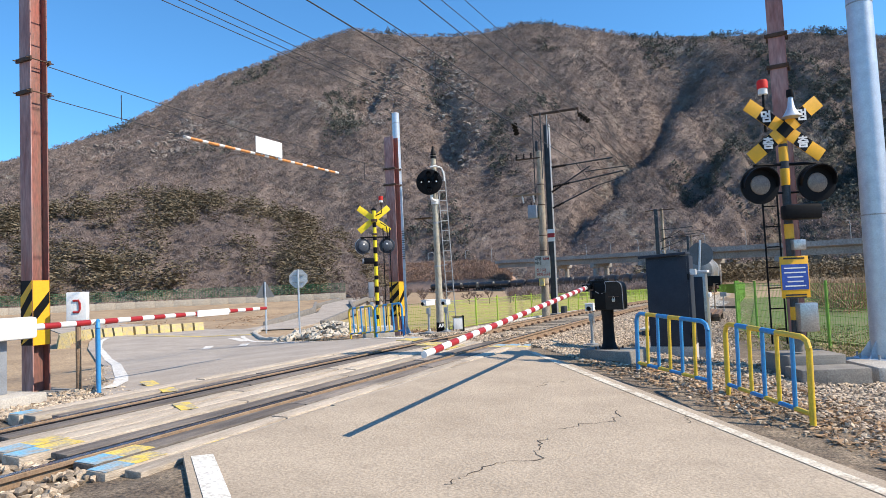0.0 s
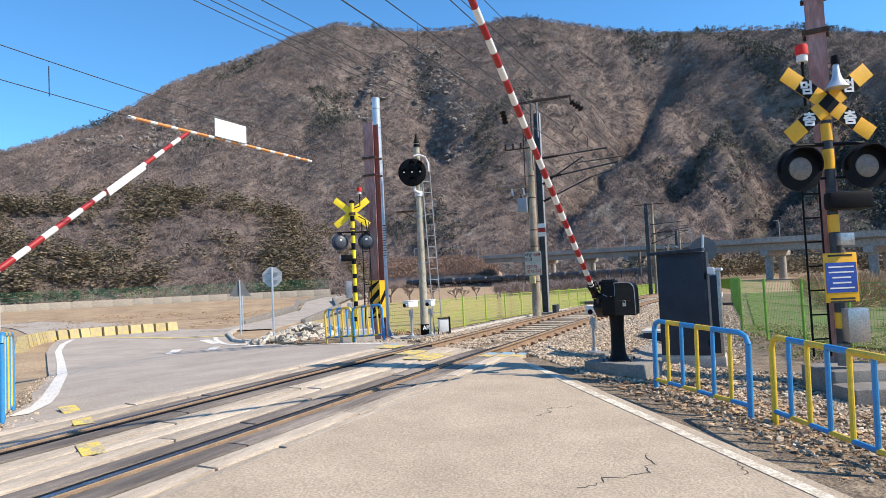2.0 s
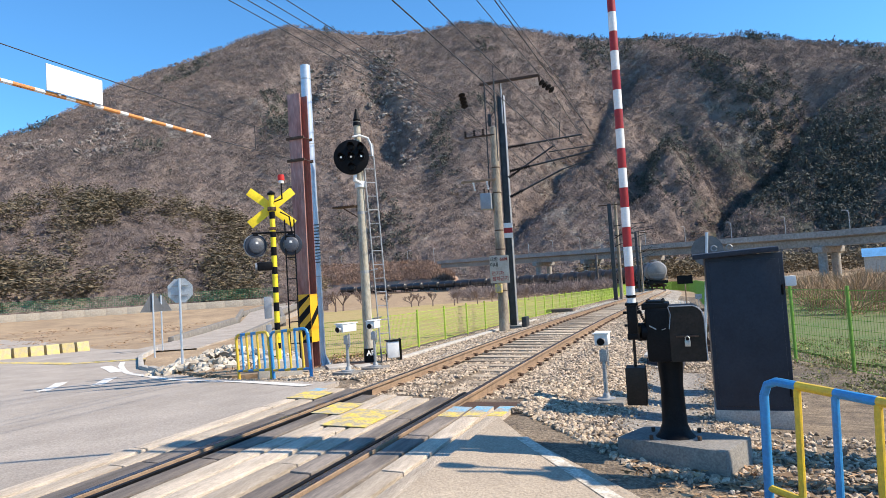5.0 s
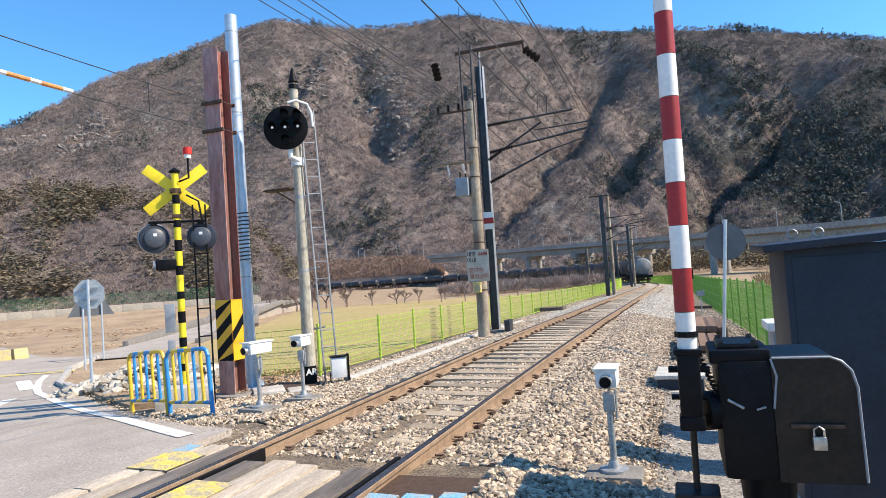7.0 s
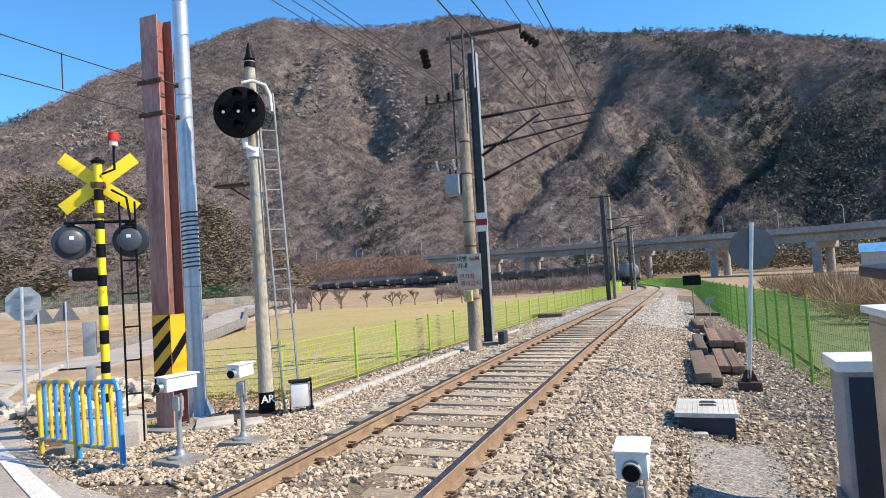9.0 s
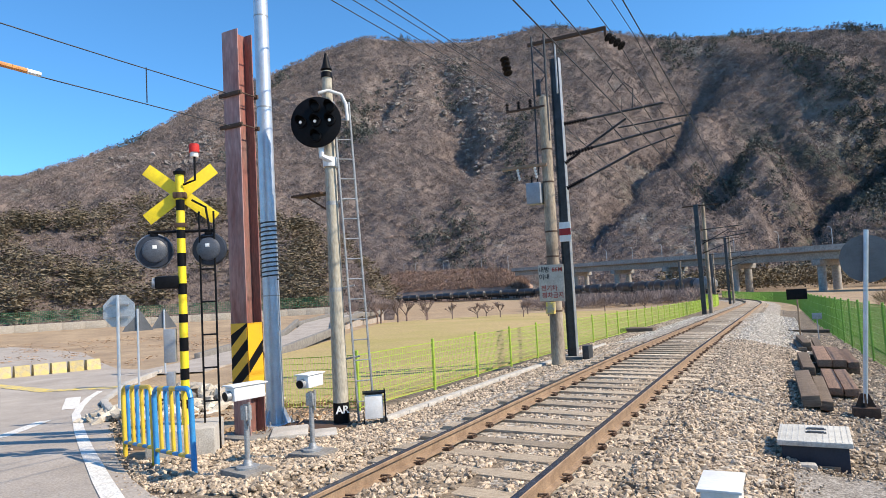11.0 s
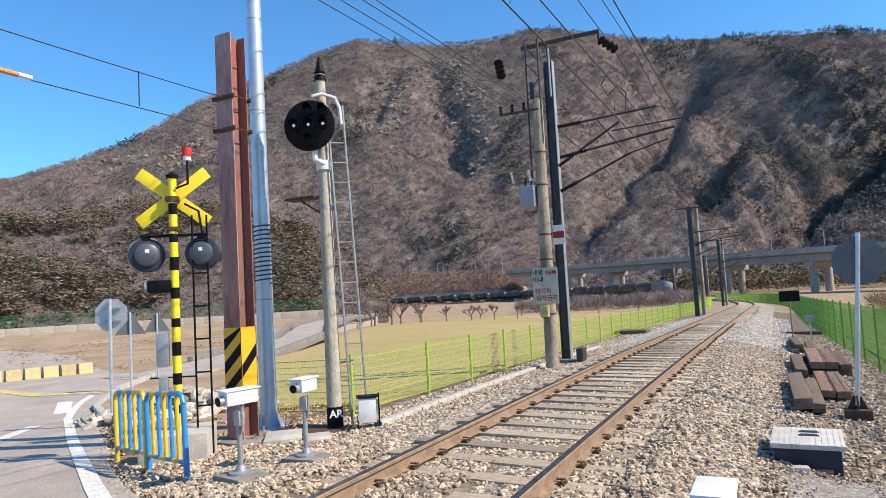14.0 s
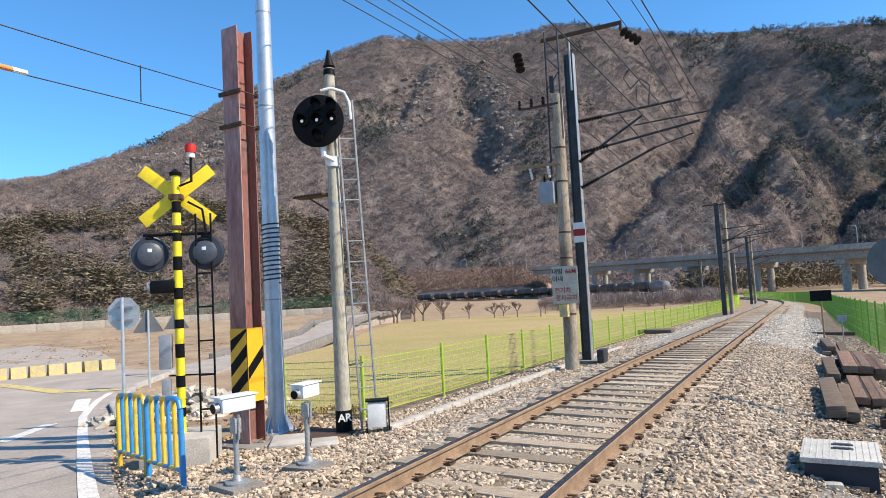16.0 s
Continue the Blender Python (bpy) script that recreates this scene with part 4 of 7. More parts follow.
def build_hills():
    azs = [-130 + 3 * i for i in range(20)] + [-70 + 0.5 * i for i in range(200)] + [30 + 3.6 * i for i in range(29)]
    us = [-0.05 + 0.016 * i for i in range(79)]
    tagged(slope_mesh("mountain", mountain_at, azs, us, pines_here), "steep winter mountain of bare brown woods and crags", "mountain", kind="structure")
    azs = [-86 + 0.6 * i for i in range(93)]
    us = [-0.04 + 0.03 * i for i in range(48)]
    tagged(slope_mesh("hill", hill_at, azs, us, lambda a, u: 0.05), "low wooded hill with dry slopes", "hill", kind="structure")
    rnd = random.Random(11)
    brush, pine, near_pine, near_brush = [], [], [], []
    while len(brush) < 46000:
        az, u = rnd.uniform(-64, 26), rnd.random() ** 0.8 * 1.02
        p = pines_here(az, u) + 0.5 * noise.noise((az * 0.22, u * 5, 8)) + 0.12
        (pine if p + rnd.uniform(-0.2, 0.2) > 0.46 else brush).append(mountain_at(az, u))
    wood = []
    for _ in range(3000):
        az, r = rnd.uniform(-9, 34), rnd.uniform(205, 390)
        wood.append((EYE_AT[0] + r * math.sin(radians(az)), EYE_AT[1] + r * math.cos(radians(az)), -2.6))
    tufts("valley_woods", wood, (4.0, 8.5), (1.8, 3.4), 60, M_PINE, 27, "dark woods at the mountain's foot behind the viaduct", "woods", 0.6, 0.13)

    def crags(rng, n):
        out = []
        while len(out) < n:
            line, (lo, hi), deep, wl, wr = GULLIES[rng.integers(3, 8)]
            u = rng.uniform(lo + 0.06, hi - 0.06)
            x, y, z = mountain_at(lerp_table(line, u) + rng.uniform(-1.2, 2.6), u)
            out.append((x, y, z + 0.5))
        return np.array(out)
    stones("crag_rocks", 1000, crags, (1.0, 3.2), M_CRAG, 41, "grey and tan rock outcrops on the mountain", "rocks")
    for _ in range(1500):
        az, u = rnd.uniform(-70, -31), rnd.random()
        dens = noise.noise((az * 0.22, u * 3.0, 6)) + 0.5 * (u - 0.45) + rnd.uniform(-0.42, 0.42)
        if dens > 0.06:
            near_pine.append(hill_at(az, u))
        else:
            near_brush.append(hill_at(az, u))
    for _ in range(1300):
        near_brush.append(hill_at(rnd.uniform(-70, -30.5), rnd.random() * 0.8))
    tufts("bare_woods", brush, (2.4, 5.2), (1.5, 3.0), 20, M_BRUSH, 21, "bare brown woods on the mountain slopes", "woods", twig=(0.30, 0.10))
    tufts("mountain_pines", pine, (4.0, 8.0), (1.6, 3.2), 26, M_PINEFAR, 22, "dark green pines on the mountain", "woods", 0.8, 0.24)
    tufts("hill_pines", [(x, y, z - 0.9) for x, y, z in near_pine], (3.0, 5.4), (1.3, 2.4), 120, M_PINE, 23, "dense dark pines on the low hill", "woods", 0.35, 0.15)
    tufts("hill_brush", near_brush, (0.5, 1.4), (0.5, 1.1), 60, M_BRUSH, 24, "bare brown brush on the low hill", "woods", twig=(0.6, 0.05))


# ---------------------------------------------------------------- far structures
BANK = [(-41, 0.1), (-38, 0.5), (-33.6, 1.4), (-31, 1.98), (-25.7, 1.93), (-22.2, 1.85), (-21.0, 1.5), (-19, 0.0)]
VIA = ((70, 132), (36, 160), (-97.5, 279), (-103, 284))


def build_viaduct():
    via = thing("viaduct", pose(0, 0, 0), "long grey concrete road viaduct crossing over the valley", "viaduct")
    vs, fs = [], []
    sec = [(-3.2, 0.6), (-3.2, 2.2), (-5.0, 2.6), (-5.0, 3.9), (-4.7, 3.9), (-4.7, 3.0), (4.7, 3.0), (4.7, 3.9), (5.0, 3.9), (5.0, 2.6), (3.2, 2.2), (3.2, 0.6)]
    for i, p in enumerate(VIA):
        a, b = VIA[max(0, i - 1)], VIA[min(3, i + 1)]
        d = Vector((b[0] - a[0], b[1] - a[1])).normalized()
        zt = (3.3, 3.5, 7.5, 7.6)[i]
        vs += [(p[0] - d.y * u, p[1] + d.x * u, zt + z) for u, z in sec]
    k = len(sec)
    for i in range(3):
        fs += [(i * k + j, i * k + (j + 1) % k, (i + 1) * k + (j + 1) % k, (i + 1) * k + j) for j in range(k)]
    part("deck", Shape().add(vs, fs), M_VIA, via, smooth=False)
    d = Vector((VIA[2][0] - VIA[1][0], VIA[2][1] - VIA[1][1])).normalized()
    ang = math.atan2(d.y, d.x)
    for s in (-22, 4.4, 31, 57.5, 84, 110.7, 137):
        x, y = VIA[1][0] + d.x * s, VIA[1][1] + d.y * s
        m = Matrix.Translation((x, y, 0)) @ Matrix.Rotation(ang, 4, "Z")
        top = 4.1 + 0.0225 * s
        sh = Shape().box((0, 0, top - 0.7), (2.4, 8.4, 1.4), 0.25, m)
        pier = part("pier_cap", sh, M_VIA, via)
        for o in (-2.4, 2.4):
            part("pier", Shape().rod((0, o, -3), (0, o, top - 1.2), 0.95, n=16, m=m), M_VIA, pier)
    for i in range(13):
        s = -60 + 15.5 * i
        x, y = VIA[1][0] + d.x * s - d.y * -4.6, VIA[1][1] + d.y * s + d.x * -4.6
        z = 7.1 + 0.0225 * s
        sh = Shape().tube([(0, 0, 0), (0, 0, 4.2), (0.25, 0, 4.8), (1.0, 0, 5.0)], 0.09, 6, pose(x, y, z, 0, 0, math.degrees(ang) + 90 * (i % 2)))
        sh.box((1.2, 0, 4.98), (0.6, 0.25, 0.12), 0.03, pose(x, y, z, 0, 0, math.degrees(ang) + 90 * (i % 2)))
        lamp = solid("street_lamp", sh, M_GALVD, "slim grey street lamp on the viaduct", "street lamp", group="lamps on the viaduct")
    rnd = random.Random(8)
    # brown embankment at the viaduct's end, with its lamps
    vs, fs = [], []
    for i in range(41):
        az = -40 + 20.6 * i / 40
        r0 = 288 + (-20 - az) * 7.1
        el = lerp_table(BANK, az)
        top = 1.56 + math.tan(radians(el)) * (r0 + 34) + 0.4 * noise.noise((az * 1.5, 0, 0))
        for r, z in ((r0, -2.2), (r0 + 10, top * 0.25), (r0 + 34, top), (r0 + 90, top)):
            vs.append((4 + r * math.sin(radians(az)), -5 + r * math.cos(radians(az)), z))
    for i in range(40):
        fs += [(i * 4 + j, i * 4 + j + 1, i * 4 + j + 5, i * 4 + j + 4) for j in range(3)]
    solid("embankment", Shape().add(vs, [tuple(reversed(f)) for f in fs]), M_RUSSET, "brown grassy embankment below the mountain", "embankment", "structure")
    for az, r in ((-30.4, 400), (-29.4, 394), (-27.0, 380), (-26.5, 377), (-23.7, 358), (-21.4, 342)):
        x, y = 4 + r * math.sin(radians(az)), -5 + r * math.cos(radians(az))
        sh = Shape().tube([(0, 0, -1.5), (0, 0, 6.0), (0.3, 0, 6.5), (1.4, 0, 6.7)], 0.13, 6)
        sh.box((1.4, 0, 6.65), (1.2, 0.5, 0.2), 0.03)
        solid("street_lamp", sh, M_GALVD, "slim grey street lamp on the embankment road", "street lamp", group="lamps on the embankment", m=pose(x, y, 1.56 + math.tan(radians(1.86)) * r, 0, 0, rnd.uniform(0, 360)))
    spots = [(4 + r * math.sin(radians(a)), -5 + r * math.cos(radians(a)), z) for a, r, z in ((rnd.uniform(-20, -6.5), rnd.uniform(122, 150), -2.2) for _ in range(260))]
    emb = []
    for _ in range(3200):
        az, f = rnd.uniform(-39, -19.8), rnd.random()
        r = 298 + (-20 - az) * 7.1 + 26 * f
        emb.append((4 + r * math.sin(radians(az)), -5 + r * math.cos(radians(az)), (0.22 + 0.78 * f) * (1.3 + math.tan(radians(lerp_table(BANK, az))) * (322 + (-20 - az) * 7.1))))
    tufts("embankment_brush", emb, (1.0, 2.6), (0.9, 2.2), 26, M_RUSSET, 37, "russet dry brush on the embankment", "shrubs", twig=(0.6, 0.07))
    tufts("bare_shrubs", spots, (1.0, 2.6), (0.9, 2.2), 110, M_BRUSH, 31, "tangle of bare shrubs along the railway curve", "shrubs", twig=(0.6, 0.022))
    spots = [(x, y, ground_z(x, y) - 0.1) for x, y in ((5.6 + rnd.random() * 26, 22 + rnd.random() * 46) for _ in range(700)) if x > 6.5 + 0.05 * y]
    tufts("dry_reeds", spots, (0.9, 2.1), (0.5, 1.2), 150, M_REED, 32, "tall dry russet reeds behind the green fence", "reeds", twig=(0.4, 0.018))
    spots = [(x, y, ground_z(x, y)) for x, y in ((rnd.uniform(-60, -14), rnd.uniform(18, 60)) for _ in range(260)) if y > 20 - 0.55 * (x + 20) * 0 and x < -20 - (y - 18) * 0.75]
    tufts("dry_weeds", spots, (0.15, 0.4), (0.4, 1.2), 36, M_REED, 33, "patches of dry straw-coloured weeds", "weeds", 1.5, 0.09)
    spots = []
    while len(spots) < 900:
        u = rnd.random()
        x, y = 2.9 + 3.4 * u + rnd.uniform(-0.1, 1.3), 0.55 - 4.2 * u + rnd.uniform(-0.2, 1.4)
        if x * 0.8 + y * 0.6 > 2.55:
            spots.append((x, y, ground_z(x, y)))
    tufts("dry_litter", spots, (0.02, 0.06), (0.03, 0.10), 7, M_REED, 34, "brown dead leaves and straw under the railings", "leaf litter", 1.0, 0.35)
    spots = [(x, y, ground_z(x, y)) for x, y in ((rnd.uniform(-7.5, -3.8), rnd.uniform(7.2, 10.5)) for _ in range(420))]
    tufts("dry_weeds", spots, (0.04, 0.16), (0.06, 0.2), 10, M_REED, 35, "dry straw round the gantry post", "weeds", 1.6, 0.2)
    spots = [(x, y, ground_z(x, y) - 0.02) for x, y in ((rnd.uniform(4.6, 9.0), rnd.uniform(2.6, 14)) for _ in range(900)) if x > 8.6 - 0.55 * y + 0.6]
    tufts("rough_grass", spots, (0.05, 0.24), (0.08, 0.3), 26, mat("rough_grass", (0.19, 0.21, 0.07), (0.36, 0.27, 0.13), 0.95, scale=0.6, fine=3, bump=0, island=0.4), 36, "rough green and straw grass at the fence foot", "grass", 2.5, 0.08)
    lane = [(-18.6, 16.3), (-23, 23.6), (-29, 36.4), (-38, 49), (-46, 65), (-52, 79)]
    for off in (0.0, 4.4):
        sh = Shape()
        for (ax, ay), (bx, by) in zip(lane[1:], lane[2:]):
            d = Vector((bx - ax, by - ay))
            za, zb = climb(ax, ay), climb(bx, by)
            m = pose((ax + bx) / 2 + off, (ay + by) / 2, ground_z((ax + bx) / 2, (ay + by) / 2) + (za + zb) / 2, 0, -math.degrees(math.atan2(zb - za, d.length)), math.degrees(math.atan2(d.y, d.x)))
            sh.box((0, 0, 0.05), (d.length + 0.1, 0.3, 0.5), 0.03, m)
        solid("kerb", sh, M_DARKCONC, "low dark kerb wall along the climbing lane", "kerb", "structure")
    shed = thing("shed", pose(40, 128, -1.5, 0, 0, -12), "low farm building with a bright blue metal roof", "building")
    part("wall", Shape().box((0, 0, 1.4), (16, 8, 2.8)), M_CONC, shed)
    part("roof", Shape().prism([(-4.4, 2.8), (4.4, 2.8), (0, 4.3)], -8.3, 8.3, pose(0, 0, 0, 90, 0, 90)), M_ROOFBLUE, shed, "bright blue sheet roof")


def bare_tree(seed, tall):
    rnd, sh = random.Random(seed), Shape()

    def limb(p, d, ln, r, lev):
        q = p + d * ln
        sh.rod(p, q, max(r, 0.016), max(r * 0.6, 0.010), 4 if lev else 7)
        if lev >= 4:
            return
        for _ in range(4 if lev < 3 else 3):
            nd = (d + Vector((rnd.uniform(-1, 1), rnd.uniform(-1, 1), rnd.uniform(-0.15, 0.7))) * 0.85).normalized()
            limb(p + d * ln * rnd.uniform(0.6, 1.0), nd, ln * rnd.uniform(0.6, 0.8), r * 0.55, lev + 1)
    limb(Vector((0, 0, -0.1)), Vector((0.05, 0, 1)), tall * 0.28, tall * 0.03, 0)
    return sh


def build_orchard():
    meshes = [bare_tree(s, 3.0).mesh("trunk", M_BARK, False) for s in range(4)]
    tall = [bare_tree(s, 4.6).mesh("trunk", M_BARK, False) for s in (7, 8)]
    rnd = random.Random(4)
    k = 0
    spots = [(-36.0, 70.4), (-33.2, 71.9), (-30.4, 73.2), (-27.9, 74.3), (-25.3, 75.3), (-22.5, 76.4), (-34, 84), (-29, 87), (-24, 88), (-19, 90), (-14, 92)]
    big = [(-38.9, 68.6), (-40.6, 67.4), (-42.4, 69.4), (-40.0, 72.5), (-44.5, 66.6), (-37.8, 74)]
    for x, y in spots + big:
        t = thing("fruit_tree", pose(x, y, ground_z(x, y), 0, 0, rnd.uniform(0, 360)), "small bare fruit tree with spreading reddish twigs", "tree", "orchard trees")
        part("trunk", tall[k % 2] if (x, y) in big else meshes[k % 4], None, t)
        t.scale = (1, 1, 1)
        k += 1


build_ground()
build_roads()
build_track()
build_ballast()
build_hills()
build_viaduct()
build_orchard()


# ---------------------------------------------------------------- barriers
def bands(arm, length, r0, r1, pitch, direction, names, start=0.12):
    """Red and white sleeves along the boom, from the root out."""
    k, n = 0, int(length / pitch)
    for i in range(n):
        a, b = start + i * pitch, start + (i + 1) * pitch - 0.002
        if b > length:
            break
        ra, rb = r0 + (r1 - r0) * a / length, r0 + (r1 - r0) * b / length
        part(names[i % 2], Shape().rod((0, direction * a, 0), (0, direction * b, 0), ra, rb, 18), M_RED if i % 2 else M_WHITE, arm)


NEAR_PIVOT, FAR_PIVOT = (-0.245, -0.20, 1.14), (0.0, 0.0, 0.92)


def build_near_barrier():
    gz = ground_z(3.3, 1.0)
    b = thing("barrier", pose(3.18, 1.145, gz), "black level crossing barrier machine on a concrete block, striped boom", "barrier", "crossing barriers")
    turn = pose(0.05, -0.03, 0, 0, 0, -24)
    part("foundation", Shape().box((0, 0, 0.01), (0.86, 0.50, 0.36), 0.02, turn), M_DARKCONC, b, "worn concrete block")
    up = -gz - 0.085
    sh = Shape().box((0, 0, up + 0.075), (0.42, 0.34, 0.03), 0.006)
    sh.lathe([(0.16, up + 0.09), (0.12, up + 0.13), (0.095, up + 0.2), (0.085, up + 0.5), (0.10, up + 0.72)], 14)
    part("pedestal", sh, M_BLACK, b, "flared cast-iron pedestal")
    for u in (-0.175, 0.175):
        for v in (-0.135, 0.135):
            part("bolt", Shape().rod((u, v, up + 0.085), (u, v, up + 0.13), 0.016, n=6), M_CLIP, b)
    body = part("gear_housing", Shape().box((-0.055, 0.0, up + 0.905), (0.20, 0.37, 0.42), 0.03), M_BLACK, b, "black gear housing")
    cap = part("housing_cap", Shape().box((-0.075, -0.02, up + 1.125), (0.20, 0.30, 0.05), 0.012), M_BLACK, b, "bolted cap")
    part("cap_plate", Shape().box((-0.075, -0.02, up + 1.158), (0.14, 0.22, 0.02), 0.006), M_LID, cap, "rust-stained cap plate")
    for u in (-0.13, -0.02):
        for v in (-0.11, 0.07):
            part("bolt", Shape().rod((u, v, up + 1.15), (u, v, up + 1.178), 0.010, n=6), M_CLIP, cap)
    prof = [(0.02, 0.70), (0.30, 0.70), (0.305, 0.72), (0.30, 1.02), (0.285, 1.075), (0.255, 1.105), (0.22, 1.12), (0.02, 1.12)]
    lid = part("motor_cover", Shape().prism([(0.02 + (u - 0.02) * 0.9, w + up) for u, w in prof], -0.19, 0.19, pose(0, 0, 0, 90, 0, 0)), M_LID, b, "rounded scuffed motor cover")
    rim = [(0.025, 1.122), (0.22, 1.122), (0.257, 1.107), (0.287, 1.076), (0.302, 1.02), (0.307, 0.71)]
    part("cover_rim", Shape().tube([(0.02 + (u - 0.02) * 0.9, -0.191, w + up) for u, w in rim], 0.0045, 6), M_CABGREY, lid, "thin pale edge")
    part("cover_seam", Shape().tube([(0.02, -0.192, up + 0.95), (0.035, -0.192, up + 1.06), (0.02, -0.192, up + 1.12)], 0.004, 6), M_CABGREY, lid, "thin pale edge")
    lock = part("padlock", Shape().box((0.145, -0.212, up + 0.84), (0.042, 0.022, 0.045), 0.005), M_STAIN, b, "small steel padlock")
    part("shackle", Shape().tube([(0.13, -0.212, up + 0.86), (0.13, -0.212, up + 0.885), (0.145, -0.212, up + 0.897), (0.16, -0.212, up + 0.885), (0.16, -0.212, up + 0.86)], 0.004, 6), M_STAIN, lock)
    part("hasp", Shape().box((0.145, -0.199, up + 0.893), (0.16, 0.012, 0.014), 0.003), M_CLIP, b)
    part("cable_clip", Shape().rod((-0.125, -0.19, up + 0.98), (-0.075, -0.19, up + 0.95), 0.005, n=6), M_GALVD, b)
    part("cable_clip", Shape().rod((-0.035, -0.19, up + 0.945), (-0.005, -0.19, up + 0.955), 0.004, n=6), M_GALVD, b)
    coil = [(-0.22 + 0.0009 * i + 0.010 * math.cos(i * 0.9), -0.15 + 0.010 * math.sin(i * 0.9), up + 1.16 - 0.0022 * i) for i in range(120)]
    part("spring", Shape().tube(coil, 0.0045, 5), M_LID, b, "dark coiled spring")
    part("crank_plate", Shape().rod((-0.21, -0.14, up + 0.93), (-0.13, -0.10, up + 0.93), 0.07, n=16), M_BLACK, b)
    arm = thing("boom", pose(*NEAR_PIVOT), "", "")
    arm.parent = b
    arm.matrix_local = pose(*NEAR_PIVOT)
    arm["label"] = "red and white striped boom"
    pz = NEAR_PIVOT[2] + gz
    part("boom_clamp", Shape().box((0, pz - 0.95, 0), (0.075, 0.25, 0.085), 0.012).box((0, pz - 1.07, 0), (0.095, 0.02, 0.10), 0.006).box((0, pz - 0.82, 0), (0.085, 0.05, 0.095), 0.01).rod((-0.07, pz - 1.0, 0.03), (0.07, pz - 1.0, 0.03), 0.012, n=6).rod((-0.065, pz - 0.9, 0.03), (0.065, pz - 0.9, 0.03), 0.010, n=6), M_BLACK, arm, "black clamp")
    part("collar", Shape().rod((0, pz - 1.12, 0), (0, pz - 1.14, 0), 0.040, n=8), M_BLACK, arm)
    bands(arm, 5.5, 0.034, 0.028, 0.154, -1, ("white_band", "red_band"), 1.056 - pz)
    weight = part("counterweight", Shape().rod((0, pz - 0.80, 0), (0, pz - 0.55, 0), 0.012, n=6).box((0, pz - 0.44, 0), (0.15, 0.29, 0.14), 0.01), M_LID, arm, "rusty black counterweight")
    return arm


def build_far_barrier():
    gz = ground_z(-2.82, -4.12) + 0.02
    b = thing("barrier", pose(-2.82, -4.12, gz, 0, 0, 8.2), "far level crossing barrier with a white cover and striped boom", "barrier", "crossing barriers")
    part("foundation", Shape().box((-0.1, -0.3, 0.02), (0.8, 0.9, 0.25), 0.02), M_CONC, b)
    part("machine_box", Shape().box((-0.28, -0.3, 0.55), (0.4, 0.5, 0.82), 0.03), M_CABGREY, b, "grey machine housing")
    part("machine_hood", Shape().box((-0.28, -0.3, 0.985), (0.46, 0.56, 0.04), 0.012), M_CABGREY, b)
    arm = thing("boom", pose(*FAR_PIVOT), "", "")
    arm.parent = b
    arm.matrix_local = pose(*FAR_PIVOT)
    arm["label"] = "striped boom with a white board"
    part("boom_cover", Shape().box((0, -0.08, 0), (0.16, 0.62, 0.27), 0.05), M_WHITE, arm, "white cover at the root")
    bands(arm, 5.5, 0.042, 0.032, 0.24, 1, ("red_band", "white_band"))
    part("boom_board", Shape().box((0.045, 3.7, 0), (0.012, 0.86, 0.11), 0.004), M_WHITE, arm, "long white board")
    part("counterweight", Shape().box((0, -0.52, 0), (0.14, 0.3, 0.2), 0.02), M_LID, arm)
    return arm


# ---------------------------------------------------------------- crossing signals
def lamp_head(parent, at, hood_out, lens=True, rim=None):
    head = part("lamp", Shape().lathe([(0.05, -0.10), (0.22, -0.06), (0.235, -0.02), (0.235, 0.0), (0.17, 0.005)], 28), rim or M_BLACK, parent, "round black lamp head", at)
    sh = Shape()
    n, vs, fs = 24, [], []
    for i in range(n + 1):
        a = math.pi * (-0.05 + 1.1 * i / n)
        d = hood_out * (0.35 + 0.65 * math.sin(math.pi * i / n))
        for r in (0.20, 0.212):
            vs += [(r * math.cos(a), r * math.sin(a), 0.0), (r * math.cos(a), r * math.sin(a), d)]
    for i in range(n):
        k = 4 * i
        fs += [(k, k + 1, k + 5, k + 4), (k + 2, k + 6, k + 7, k + 3), (k + 1, k + 3, k + 7, k + 5)]
    part("hood", sh.add(vs, fs), M_BLACK, head)
    if lens:
        part("lens", Shape().lathe([(0.122, 0.004), (0.118, 0.014), (0.08, 0.022), (0.001, 0.026)], 24), M_LAMPFACE, head, "dull unlit lens")
    else:
        part("door_ring", Shape().lathe([(0.17, -0.055), (0.19, -0.05), (0.19, -0.03)], 24), M_DKPOLE, head, "dark rear ring")
    return head


def crossbuck(parent, z, front, letters, k_=1.0):
    """Two crossed boards, normal along +y of the thing when it is seen from the front at -y."""
    for k, a in enumerate((38, -38)):
        m = pose(0, -0.070 - 0.012 * k if front else 0.02 + 0.012 * k, z, 0, a, 0)
        board = part("board", Shape().box((0, 0, 0), (1.22 * k_, 0.008, 0.185 * k_), 0.003), M_YELLOW if front else M_YBACK, parent, "yellow crossed board", m)
        if letters:
            for s in (-1, 1):
                part("black_patch", Shape().box((s * 0.30, -0.0055, 0), (0.19, 0.003, 0.183)), M_BLACK, board)
                lettering("멈" if (s < 0) == (a > 0) else "춤", 0.165, M_WHITE, board, pose(s * 0.30, -0.008, 0.0, 90, 0, 0) @ Matrix.Rotation(radians(a), 4, "Z"), bold=0.006)
    if letters:
        part("centre_patch", Shape().box((0, 0, 0), (0.17, 0.004, 0.17)), M_BLACK, parent, "", pose(0, -0.092, z, 0, 45, 0))


